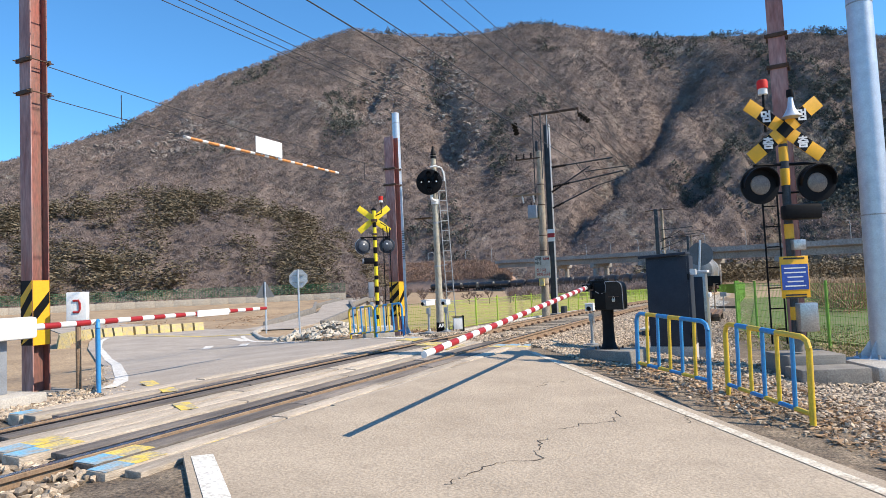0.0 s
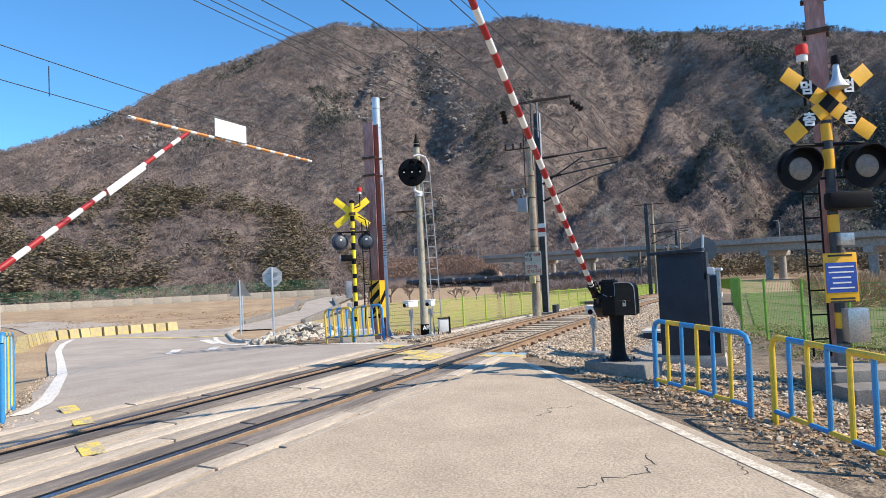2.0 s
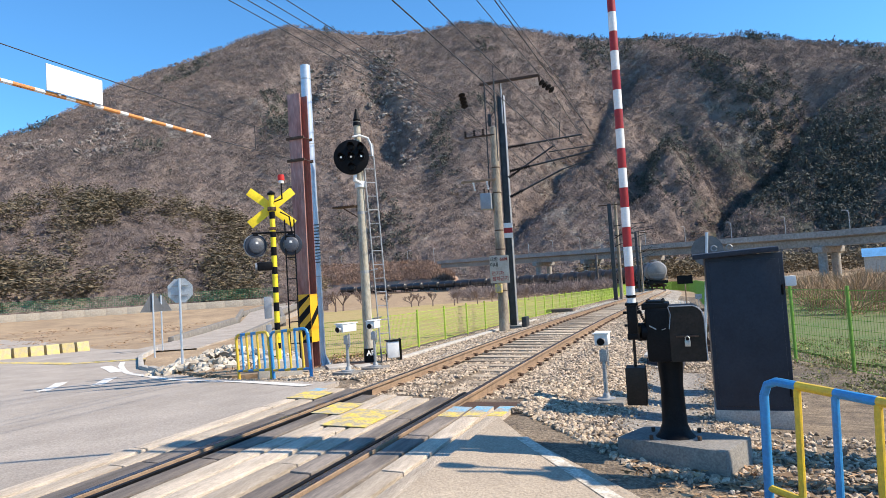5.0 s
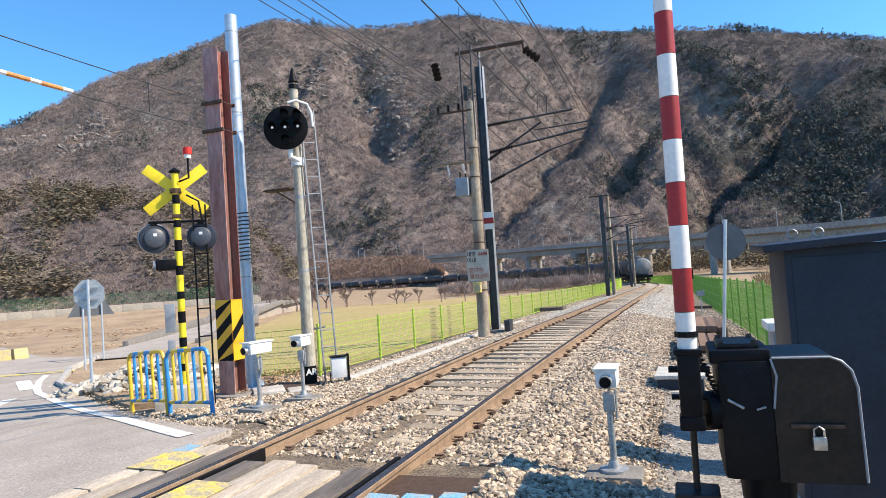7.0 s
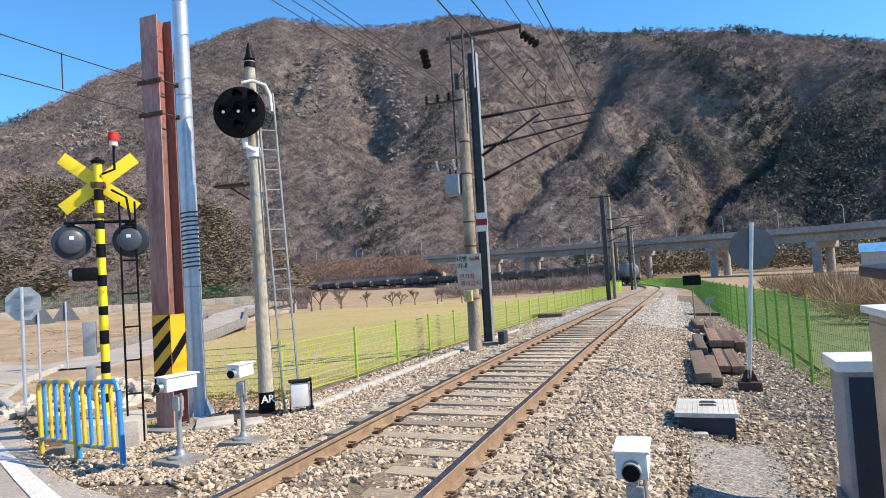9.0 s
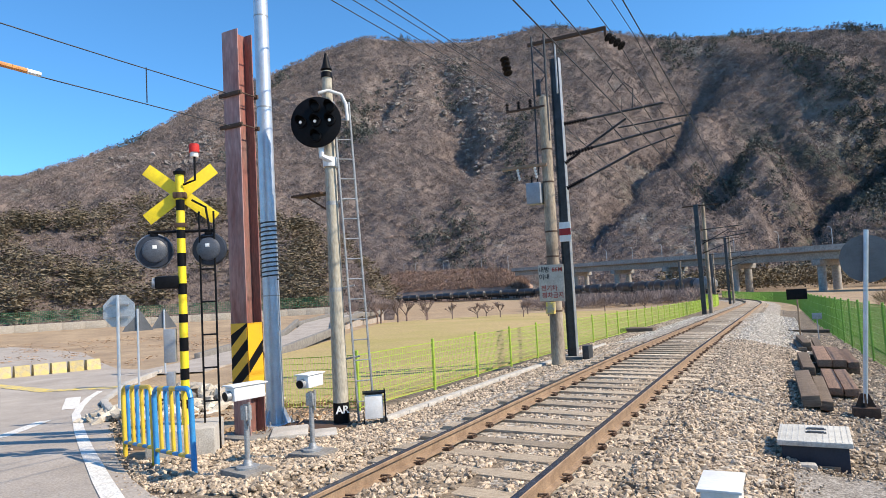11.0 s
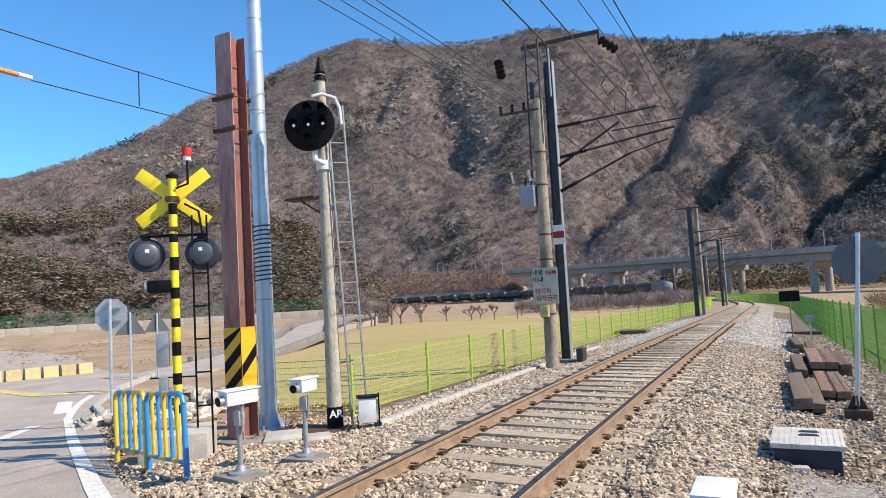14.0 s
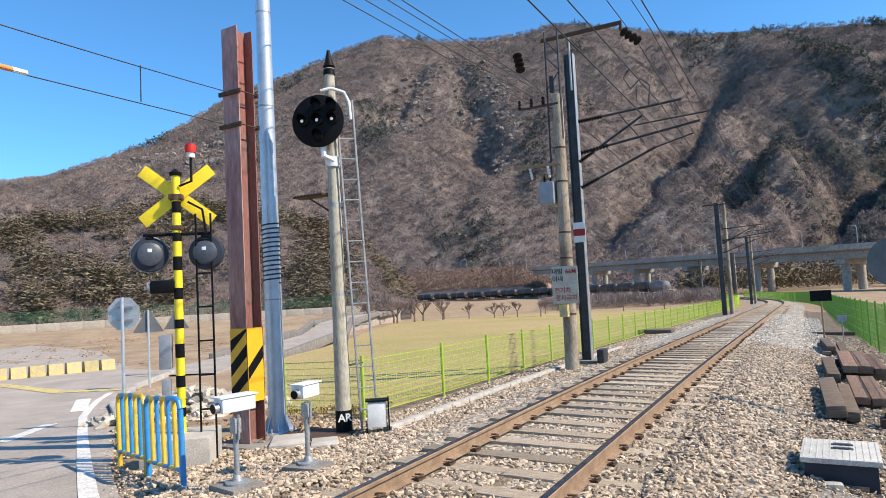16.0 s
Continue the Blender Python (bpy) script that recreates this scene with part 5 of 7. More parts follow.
def striped_post(parent, h, r, spans):
    z = 0.0
    for a, b, black in spans:
        part("black_band" if black else "yellow_band", Shape().rod((0, 0, a), (0, 0, b), r + (0.003 if black else 0), n=14), M_BLACK if black else M_YBACK, parent)


def ladder(parent, x, y, w, z0, z1, gap=0.3, lean=0.0, material=None, r=0.012, along="x"):
    sh = Shape()
    dx, dy = (w, 0) if along == "x" else (0, w)
    for s in (-0.5, 0.5):
        sh.rod((x + dx * s + lean, y + dy * s, z0), (x + dx * s, y + dy * s, z1), r, n=6)
    z = z0 + 0.2
    while z < z1:
        o = lean * (z1 - z) / (z1 - z0)
        sh.rod((x - dx * 0.5 + o, y - dy * 0.5, z), (x + dx * 0.5 + o, y + dy * 0.5, z), r * 0.8, n=6)
        z += gap
    part("ladder", sh, material or M_BLACK, parent)


def build_near_signal():
    gz = ground_z(5.72, 1.0) + 0.12
    s = thing("crossing_signal", pose(5.72, 1.0, gz, 0, 0, 24), "level crossing signal with yellow crossed boards, bell and two lamps", "crossing signal", "crossing signals")
    part("foundation", Shape().box((0.12, 0.1, 0.0), (0.75, 0.7, 0.34), 0.02).box((0.1, -0.5, -0.10), (0.85, 0.45, 0.30), 0.02), M_DARKCONC, s, "stepped concrete footing")
    part("post", Shape().rod((0, 0, 0.2), (0, 0, 3.35), 0.055, n=14), M_DKPOLE, s)
    for i, (a, b) in enumerate(((3.02, 3.3), (2.78, 2.98), (2.45, 2.68), (1.72, 1.92), (0.62, 0.80))):
        part("yellow_band", Shape().rod((0, 0, a), (0, 0, b), 0.060, n=14), M_YELLOW, s)
    crossbuck(s, 3.2, True, True)
    part("cross_arm", Shape().rod((-0.42, 0, 2.74), (0.42, 0, 2.74), 0.022, n=8).rod((-0.40, 0, 2.74), (-0.40, -0.03, 2.62), 0.02, n=8).rod((0.40, 0, 2.74), (0.40, -0.03, 2.62), 0.02, n=8).rod((-0.2, 0, 2.35), (0.2, 0, 2.35), 0.015, n=8), M_BLACK, s)
    for x in (-0.38, 0.38):
        lamp_head(s, pose(x, -0.08, 2.46, 90, 0, 0) @ Matrix.Scale(1.1, 4), 0.14)
    b = part("bell", Shape().lathe([(0.03, 0.0), (0.04, 0.10), (0.055, 0.16), (0.10, 0.24), (0.13, 0.27)], 20, pose(0.06, -0.17, 3.62, 180, 0, 0)), M_GALV, s, "silver warning horn")
    part("horn_driver", Shape().lathe([(0.045, 0), (0.05, 0.03), (0.045, 0.1)], 14, pose(0.06, -0.17, 3.62)), M_BLACK, b)
    part("beacon_stalk", Shape().rod((-0.22, 0, 3.2), (-0.22, 0, 3.72), 0.018, n=8), M_BLACK, s)
    bc = part("beacon_base", Shape().rod((-0.22, 0, 3.72), (-0.22, 0, 3.80), 0.06, n=14), M_WHITE, s)
    part("beacon", Shape().lathe([(0.07, 0), (0.07, 0.10), (0.06, 0.12), (0.01, 0.125)], 16, pose(-0.22, 0, 3.80)), M_REDLAMP, bc, "red beacon lens")
    part("train_indicator", Shape().box((0.13, -0.10, 2.07), (0.50, 0.16, 0.21), 0.05), M_BLACK, s, "dark hooded indicator box")
    sg = part("notice", Shape().box((-0.01, -0.085, 1.2), (0.38, 0.01, 0.56), 0.004), M_YELLOW, s, "blue and yellow notice board")
    part("blue_panel", Shape().box((-0.01, -0.093, 1.2), (0.35, 0.006, 0.34)), M_SIGNBLUE, sg)
    rnd = random.Random(2)
    for i in range(5):
        w = rnd.uniform(0.24, 0.34)
        part("text_bar", Shape().box((-0.01, -0.098, 1.32 - 0.06 * i), (w * 0.85, 0.002, 0.016)), M_WHITE, sg)
    for z in (1.45, 0.96, 0.925):
        part("text_bar", Shape().box((-0.01, -0.092, z), (0.28, 0.002, 0.02)), M_TEXTK, sg)
    part("control_box", Shape().box((0.10, -0.10, 0.66), (0.24, 0.16, 0.38), 0.012), M_STAIN, s, "grey steel control box")
    part("phone_box", Shape().box((0.06, -0.10, 1.63), (0.16, 0.10, 0.14), 0.01), M_STAIN, s)
    ladder(s, -0.20, 0.06, 0.2, 0.3, 2.4, 0.28)
    part("base_pipe", Shape().rod((0.0, -0.02, 0.2), (0.0, -0.02, 0.45), 0.075, n=12), M_DARKCONC, s)


def build_far_signal():
    gz = ground_z(-4.17, 6.42) + 0.11
    s = thing("crossing_signal", pose(-4.17, 6.42, gz, 0, 0, 218), "level crossing signal seen from behind, yellow crossed boards, striped post", "crossing signal", "crossing signals")
    part("foundation", Shape().box((0, 0, -0.02), (0.8, 0.8, 0.54), 0.03), M_CONC, s, "pale concrete footing")
    part("post", Shape().rod((0, 0, 0.2), (0, 0, 3.45), 0.052, n=14), M_YBACK, s)
    z, spans = 0.45, []
    for i in range(8):
        spans.append((z, z + 0.11 + 0.03 * (i % 3), True))
        z += 0.36
    striped_post(s, 3.4, 0.052, spans)
    crossbuck(s, 3.2, True, False, 0.88)
    for b in [c for c in s.children if c.name.startswith("board")]:
        b.data.materials[0] = M_YBACK
        b.location.y = -0.062 if b.location.y > -0.076 else -0.074
    part("bracket", Shape().box((0, -0.01, 3.17), (0.16, 0.15, 0.07), 0.012).rod((0, 0, 3.13), (0, 0, 3.20), 0.075, n=14), M_CLIP, s, "dark iron clamp")
    part("lower_clamp", Shape().box((0, -0.01, 2.78), (0.14, 0.14, 0.06), 0.012), M_CLIP, s)
    part("bell", Shape().lathe([(0.03, 3.43), (0.075, 3.445), (0.08, 3.48), (0.05, 3.50), (0.012, 3.53)], 14), M_BLACK, s, "dark bell on the post top")
    part("cross_arm", Shape().rod((-0.4, 0, 2.70), (0.4, 0, 2.70), 0.02, n=8).tube([(-0.15, 0.05, 3.1), (-0.32, 0.05, 3.0), (-0.36, 0.05, 2.7)], 0.015, 6), M_BLACK, s)
    for x in (-0.34, 0.34):
        turn = 14 if x > 0 else -6
        lh = lamp_head(s, pose(x, -0.06, 2.46, 90, 0, 0) @ Matrix.Rotation(radians(turn), 4, "Y") @ Matrix.Scale(0.94, 4), 0.2, False, M_NAVY)
        part("housing", Shape().lathe([(0.02, -0.128), (0.12, -0.122), (0.155, -0.10), (0.165, -0.05), (0.17, -0.02)], 26), M_LAMPBACK, lh, "blue-grey domed lamp housing")
        part("maker_plate", Shape().box((0.0, 0.05, -0.128), (0.055, 0.045, 0.006), 0.001), M_WHITE, lh, "small white plate")
        # a pale ring on this lamp alone stands for its sunlit rim
        if x > 0:
            part("lit_rim", Shape().lathe([(0.17, -0.035), (0.235, -0.03), (0.243, -0.02), (0.243, 0.004)], 32), M_CABGREY, lh, "pale rim with sunlight put into its colour")
        part("hanger", Shape().box((0, 0.235, -0.03), (0.10, 0.07, 0.09), 0.01), M_BLACK, lh)
        for k in range(6):
            a = radians(60 * k + 20)
            part("clip", Shape().box((0.175 * math.cos(a), 0.175 * math.sin(a), -0.045), (0.022, 0.022, 0.02), 0.003), M_CLIP, lh)
    part("beacon_stalk", Shape().tube([(-0.05, 0.05, 3.3), (-0.2, 0.05, 3.36), (-0.2, 0.05, 3.66)], 0.016, 8), M_BLACK, s)
    bc = part("beacon_base", Shape().rod((-0.2, 0.05, 3.66), (-0.2, 0.05, 3.72), 0.05, n=12), M_WHITE, s)
    part("beacon", Shape().lathe([(0.065, 0), (0.065, 0.09), (0.055, 0.11), (0.01, 0.115)], 16, pose(-0.2, 0.05, 3.72)), M_REDLAMP, bc, "red beacon lens")
    sp = part("loudspeaker", Shape().box((0.18, -0.02, 2.05), (0.30, 0.16, 0.17), 0.04), M_BLACK, s, "black loudspeaker")
    part("speaker_mouth", Shape().rod((0.32, -0.02, 2.05), (0.36, -0.02, 2.05), 0.07, n=14), M_CABGREY, sp)
    part("meter_box", Shape().box((0.16, 0.02, 1.25), (0.14, 0.12, 0.42), 0.012), M_CABGREY, s, "grey meter box")
    part("meter_box", Shape().box((0.16, 0.02, 0.72), (0.10, 0.10, 0.4), 0.012), M_CABGREY, s, "grey meter box")
    ladder(s, -0.32, 0.02, 0.18, -0.1, 2.95, 0.42, r=0.014)


# ---------------------------------------------------------------- beams, poles, height bar
def build_beam(x, y, top, hazard, yaw=0.0, k_=1.0, label="tall weathered red steel H-beam post with hazard stripes"):
    gz = ground_z(x, y)
    b = thing("gantry_post", pose(x, y, gz, 0, 0, yaw), label, "steel post", "height gantry posts")
    h = top - gz
    # the -y flange is faded and paler: light on it is put into the colour
    for s in (-1, 1):
        part("flange", Shape().box((0, s * 0.142 * k_, h / 2), (0.30 * k_, 0.016, h), 0.002), M_REDBEAM if s > 0 else M_LITBEAM, b)
    part("web", Shape().box((0, 0, h / 2), (0.012, 0.268 * k_, h), 0.001), M_REDBEAM, b)
    part("footing", Shape().box((0, 0, 0.0), (0.7, 0.7, 0.14), 0.02), M_DARKCONC, b)
    if hazard:
        z0, z1 = hazard
        for s in (-1, 1):
            pl = part("hazard_plate", Shape().box((0, s * (0.142 * k_ + 0.011), (z0 + z1) / 2), (0.31 * k_, 0.004, z1 - z0)), M_BLACK, b, "black and yellow hazard plate")
            z = z0 - 0.15
            while z < z1 - 0.12:
                q = [(-0.15, z), (0.15, z + 0.28), (0.15, z + 0.44), (-0.15, z + 0.16)]
                q = [(u * k_, min(max(v, z0), z1)) for u, v in q]
                part("yellow_stripe", Shape().prism(q, -0.0015, 0.0015, pose(0, s * (0.142 * k_ + 0.015), 0, 90, 0, 0)), M_YELLOW, pl)
                z += 0.33
        sidep = part("hazard_side", Shape().box((0.15 * k_ + 0.003, 0, (z0 + z1) / 2), (0.004, 0.29 * k_, z1 - z0)), M_YELLOW, b, "yellow side plate")
        part("black_stripe", Shape().prism([(-0.14 * k_, z0 + 0.3), (0.14 * k_, z0 + 0.58), (0.14 * k_, z0 + 0.75), (-0.14 * k_, z0 + 0.47)], -0.0015, 0.0015, pose(0.15 * k_ + 0.007, 0, 0, 90, 0, 90)), M_BLACK, sidep)
    for z in (4.55 - gz, 4.08 - gz):
        if z < h:
            part("clamp", Shape().box((0, -0.168 * k_, z), (0.42 * k_, 0.03, 0.06), 0.005).box((0, 0.168 * k_, z), (0.42 * k_, 0.03, 0.06), 0.005).rod((0.18 * k_, -0.2, z), (0.18 * k_, 0.2, z), 0.01, n=6).rod((-0.18 * k_, -0.2, z), (-0.18 * k_, 0.2, z), 0.01, n=6), M_CLIP, b, "bolted iron clamp")
    return b


def build_pole(x, y, top, r0, r1, plinth, label):
    gz = ground_z(x, y) + plinth
    p = thing("steel_pole", pose(x, y, gz), label, "pole", "galvanised poles")
    prof = [(r0, 0.03)] + [(r0 + (r1 - r0) * k / 8, 0.03 + (top - gz) * k / 8) for k in range(1, 9)] + [(r1 * 0.6, top - gz + 0.05)]
    part("shaft", Shape().lathe(prof, 24), M_GALV, p)
    part("base_plate", Shape().lathe([(r0 * 2.1, 0), (r0 * 2.1, 0.03), (r0 * 1.9, 0.035)], 24), M_GALV, p)
    for i in range(8):
        a = math.pi / 4 * i
        part("gusset", Shape().prism([(r0 * 0.95, 0.03), (r0 * 1.8, 0.03), (r0 * 0.95, 0.28)], -0.006, 0.006, Matrix.Rotation(a, 4, "Z") @ pose(0, 0, 0, 90, 0, 0)), M_GALV, p)
        part("anchor_bolt", Shape().rod((r0 * 1.9 * math.cos(a + 0.4), r0 * 1.9 * math.sin(a + 0.4), 0.03), (r0 * 1.9 * math.cos(a + 0.4), r0 * 1.9 * math.sin(a + 0.4), 0.10), 0.014, n=6), M_GALVD, p)
    for k in (2, 5, 6.5):
        part("joint_band", Shape().rod((0, 0, k - 0.01), (0, 0, k + 0.01), r0 + (r1 - r0) * k / (top - gz) + 0.004, n=24), M_GALVD, p)
    return p


BEAM_NEAR, BEAM_FAR = (-3.9, -3.2), (-4.18, 7.54)


def sag(p, q, drop, n=16):
    return [(p[0] + (q[0] - p[0]) * i / n, p[1] + (q[1] - p[1]) * i / n, p[2] + (q[2] - p[2]) * i / n - drop * 4 * (i / n) * (1 - i / n)) for i in range(n + 1)]


def build_height_bar():
    bar = thing("height_bar", pose(-4.03, 2.1, 4.02), "orange and white height bar with a white plate hung on cables", "height bar")
    for i in range(34):
        a = -2.45 + 4.9 * i / 34
        part("orange_band" if i % 3 else "white_band", Shape().rod((0, a, 0), (0, a + 4.9 / 34 - 0.003, 0), 0.028, n=10), M_ORANGE if i % 3 else M_WHITE, bar)
    pl = part("plate", Shape().box((0.05, -0.17, 0.19), (0.012, 0.84, 0.34), 0.004), M_WHITE, bar, "blank white plate")
    for y in (-0.4, 0.06):
        part("plate_clip", Shape().box((0.03, y, 0.05), (0.03, 0.04, 0.12)), M_GALVD, bar)
    up, low = 4.55, 4.08
    A, B = BEAM_NEAR, BEAM_FAR
    solid("support_cable", Shape().tube(sag((A[0], A[1] + 0.2, up), (B[0], B[1] - 0.2, up), 0.10), 0.007, 6), M_WIRE, "thin dark steel cable between the gantry posts", "cable")
    solid("support_cable", Shape().tube(sag((A[0], A[1] + 0.2, low), (-4.0, -0.3, 4.02), 0.0, 4), 0.007, 6), M_WIRE, "thin dark steel cable holding the bar", "cable")
    solid("support_cable", Shape().tube(sag((-4.09, 4.55, 4.02), (B[0], B[1] - 0.2, low), 0.0, 4), 0.007, 6), M_WIRE, "thin dark steel cable holding the bar", "cable")
    for y in (-1.6, 5.9):
        solid("cable_hanger", Shape().rod((-4.1, y, 4.06), (-4.1, y, 4.5), 0.007, n=6), M_WIRE, "short hanger wire between the two cables", "cable")


# ---------------------------------------------------------------- railway signal
def build_signal_mast():
    x, y = -3.27, 8.46
    gz = ground_z(x, y)
    s = thing("signal_mast", pose(x, y, gz), "concrete railway signal mast with a black disc of white lights", "railway signal")
    h = 5.0 - gz
    part("pole", Shape().lathe([(0.115, 0), (0.075, h)], 18), M_POLECONC, s, "tapered beige concrete pole")
    part("base_band", Shape().lathe([(0.119, 0.02), (0.117, 0.34)], 18), M_BLACK, s, "black painted band")
    lettering("AR", 0.15, M_WHITE, s, pose(0.085, -0.085, 0.24, 90, 0, 45), bold=0.004)
    part("finial", Shape().lathe([(0.09, h - 0.10), (0.085, h - 0.02), (0.065, h), (0.09, h + 0.03), (0.06, h + 0.10), (0.022, h + 0.28)], 14), M_BLACK, s, "dark pointed finial")
    face = Matrix.Translation((-0.05, -0.24, 4.17 - gz)) @ Matrix.Rotation(radians(22), 4, "Z") @ Matrix.Rotation(radians(90), 4, "X")
    disc = part("disc", Shape().lathe([(0.38, -0.02), (0.385, -0.01), (0.385, 0.01), (0.375, 0.015)], 36), M_BLACK, s, "round black backboard", face)
    for u, v, lit in ((-0.22, 0.0, 1), (0.0, 0.0, 1), (0.22, 0.0, 1), (0.0, 0.22, 0), (0.22, 0.2, 0), (0.0, -0.23, 0)):
        lam = part("lamp_unit", Shape().lathe([(0.075, 0.0), (0.075, 0.05), (0.06, 0.055), (0.055, 0.02)], 16, pose(u, v, 0.012)), M_BLACK, disc)
        sh = Shape()
        n, vs, fs = 10, [], []
        for i in range(n + 1):
            a = math.pi * (0.02 + 0.96 * i / n)
            vs += [(u + 0.082 * math.cos(a), v + 0.082 * math.sin(a), 0.01), (u + 0.082 * math.cos(a), v + 0.082 * math.sin(a), 0.16 * math.sin(a) + 0.03)]
        fs = [(2 * i, 2 * i + 1, 2 * i + 3, 2 * i + 2) for i in range(n)]
        part("visor", sh.add(vs, fs), M_BLACK, disc)
        part("lens", Shape().lathe([(0.024 if lit else 0.05, 0.05), (0.002, 0.055)], 14, pose(u, v, 0.02)), M_SIGLAMP if lit else M_BLACK, disc, "lit white lens" if lit else "")
    part("bracket", Shape().tube([(-0.02, -0.2, 4.62 - gz), (0.10, -0.1, 4.66 - gz), (0.24, 0.02, 4.6 - gz), (0.29, 0.06, 4.45 - gz), (0.30, 0.07, 4.2 - gz)], 0.026, 8), M_WHITE, s, "white curved top pipe")
    part("lower_bracket", Shape().tube([(-0.03, -0.17, 3.8 - gz), (-0.02, -0.18, 3.66 - gz), (0.06, -0.05, 3.6 - gz)], 0.045, 8), M_WHITE, s, "white curved bracket")
    part("collar", Shape().rod((0, 0, 3.52 - gz), (0, 0, 3.66 - gz), 0.115, n=16), M_WHITE, s)
    sh = Shape()
    for o in (-0.11, 0.11):
        sh.rod((0.33 + o * 0.75, 0.17 + o * 0.75, 0.05), (0.21 + o * 0.75, 0.05 + o * 0.75, 4.5 - gz), 0.017, n=6)
    for k in range(15):
        f = 0.06 + k * 0.063
        c = (0.33 - 0.12 * f, 0.17 - 0.12 * f, 0.05 + (4.45 - gz) * f)
        sh.rod((c[0] - 0.082, c[1] - 0.082, c[2]), (c[0] + 0.082, c[1] + 0.082, c[2]), 0.010, n=6)
    part("ladder", sh, M_GALVD, s, "leaning steel ladder")
    for z in (0.95, 2.0, 3.3):
        part("ladder_stay", Shape().rod((0, 0, z), (0.31 - 0.025 * z, 0.15 - 0.022 * z, z + 0.05), 0.015, n=6).rod((0, 0, z - 0.03), (0, 0, z + 0.03), 0.113 - 0.006 * z, n=16), M_GALVD, s)
    seat = Shape().box((-0.36, -0.06, 3.12 - gz), (0.56, 0.24, 0.025), 0.004).rod((-0.05, 0, 2.85 - gz), (-0.42, -0.05, 3.1 - gz), 0.015, n=6)
    for i in range(9):
        seat.box((-0.6 + 0.06 * i, -0.06, 3.135 - gz), (0.02, 0.22, 0.02))
    part("step_grating", seat, M_CLIP, s, "dark step grating")
    part("base_plate", Shape().box((-0.3, -0.25, 0.02), (1.0, 0.7, 0.05), 0.01), M_CLIP, s, "rusty base plate")


# ---------------------------------------------------------------- overhead line
def stack(sh, p, q, n, r):
    p, q = Vector(p), Vector(q)
    for i in range(n):
        a, b = p.lerp(q, (i + 0.15) / n), p.lerp(q, (i + 0.75) / n)
        sh.rod(a, b, r, r * 0.6, 10)
    sh.rod(p, q, r * 0.3, n=6)
    return sh


def discs(sh, p, q, n, r):
    """A string of bell-shaped insulator discs on a thin rod."""
    p, q = Vector(p), Vector(q)
    for i in range(n):
        a, b, c = (p.lerp(q, (i + k) / n) for k in (0.25, 0.5, 0.68))
        sh.rod(a, b, r * 0.35, r, 14)
        sh.rod(b, c, r, r * 0.8, 14)
    sh.rod(p, q, r * 0.16, n=6)
    return sh


def catenary_arms(parent, x, z, y=0.0):
    for z0, z1, x1 in ((5.66, 5.78, 0.55), (4.62, 5.55, -0.35), (4.86, 5.22, 0.92), (3.98, 4.75, -0.1)):
        a, b = Vector((x, y, z0 - z)), Vector((x1, y, z1 - z))
        c = a.lerp(b, 0.28)
        part("insulator", stack(Shape(), a.lerp(b, 0.04), c, 9, 0.062), M_INSUL, parent, "ribbed brown insulator")
        part("tube", Shape().rod(c, b, 0.03, n=8), M_DKPOLE, parent)
    part("tube", Shape().rod((-0.55, y, 5.35 - z), (1.15, y, 5.40 - z), 0.02, n=8).rod((-0.3, y, 4.7 - z), (0.75, y, 4.95 - z), 0.018, n=8).rod((-0.9, y, 5.7 - z), (-0.35, y, 4.9 - z), 0.014, n=6), M_DKPOLE, parent)


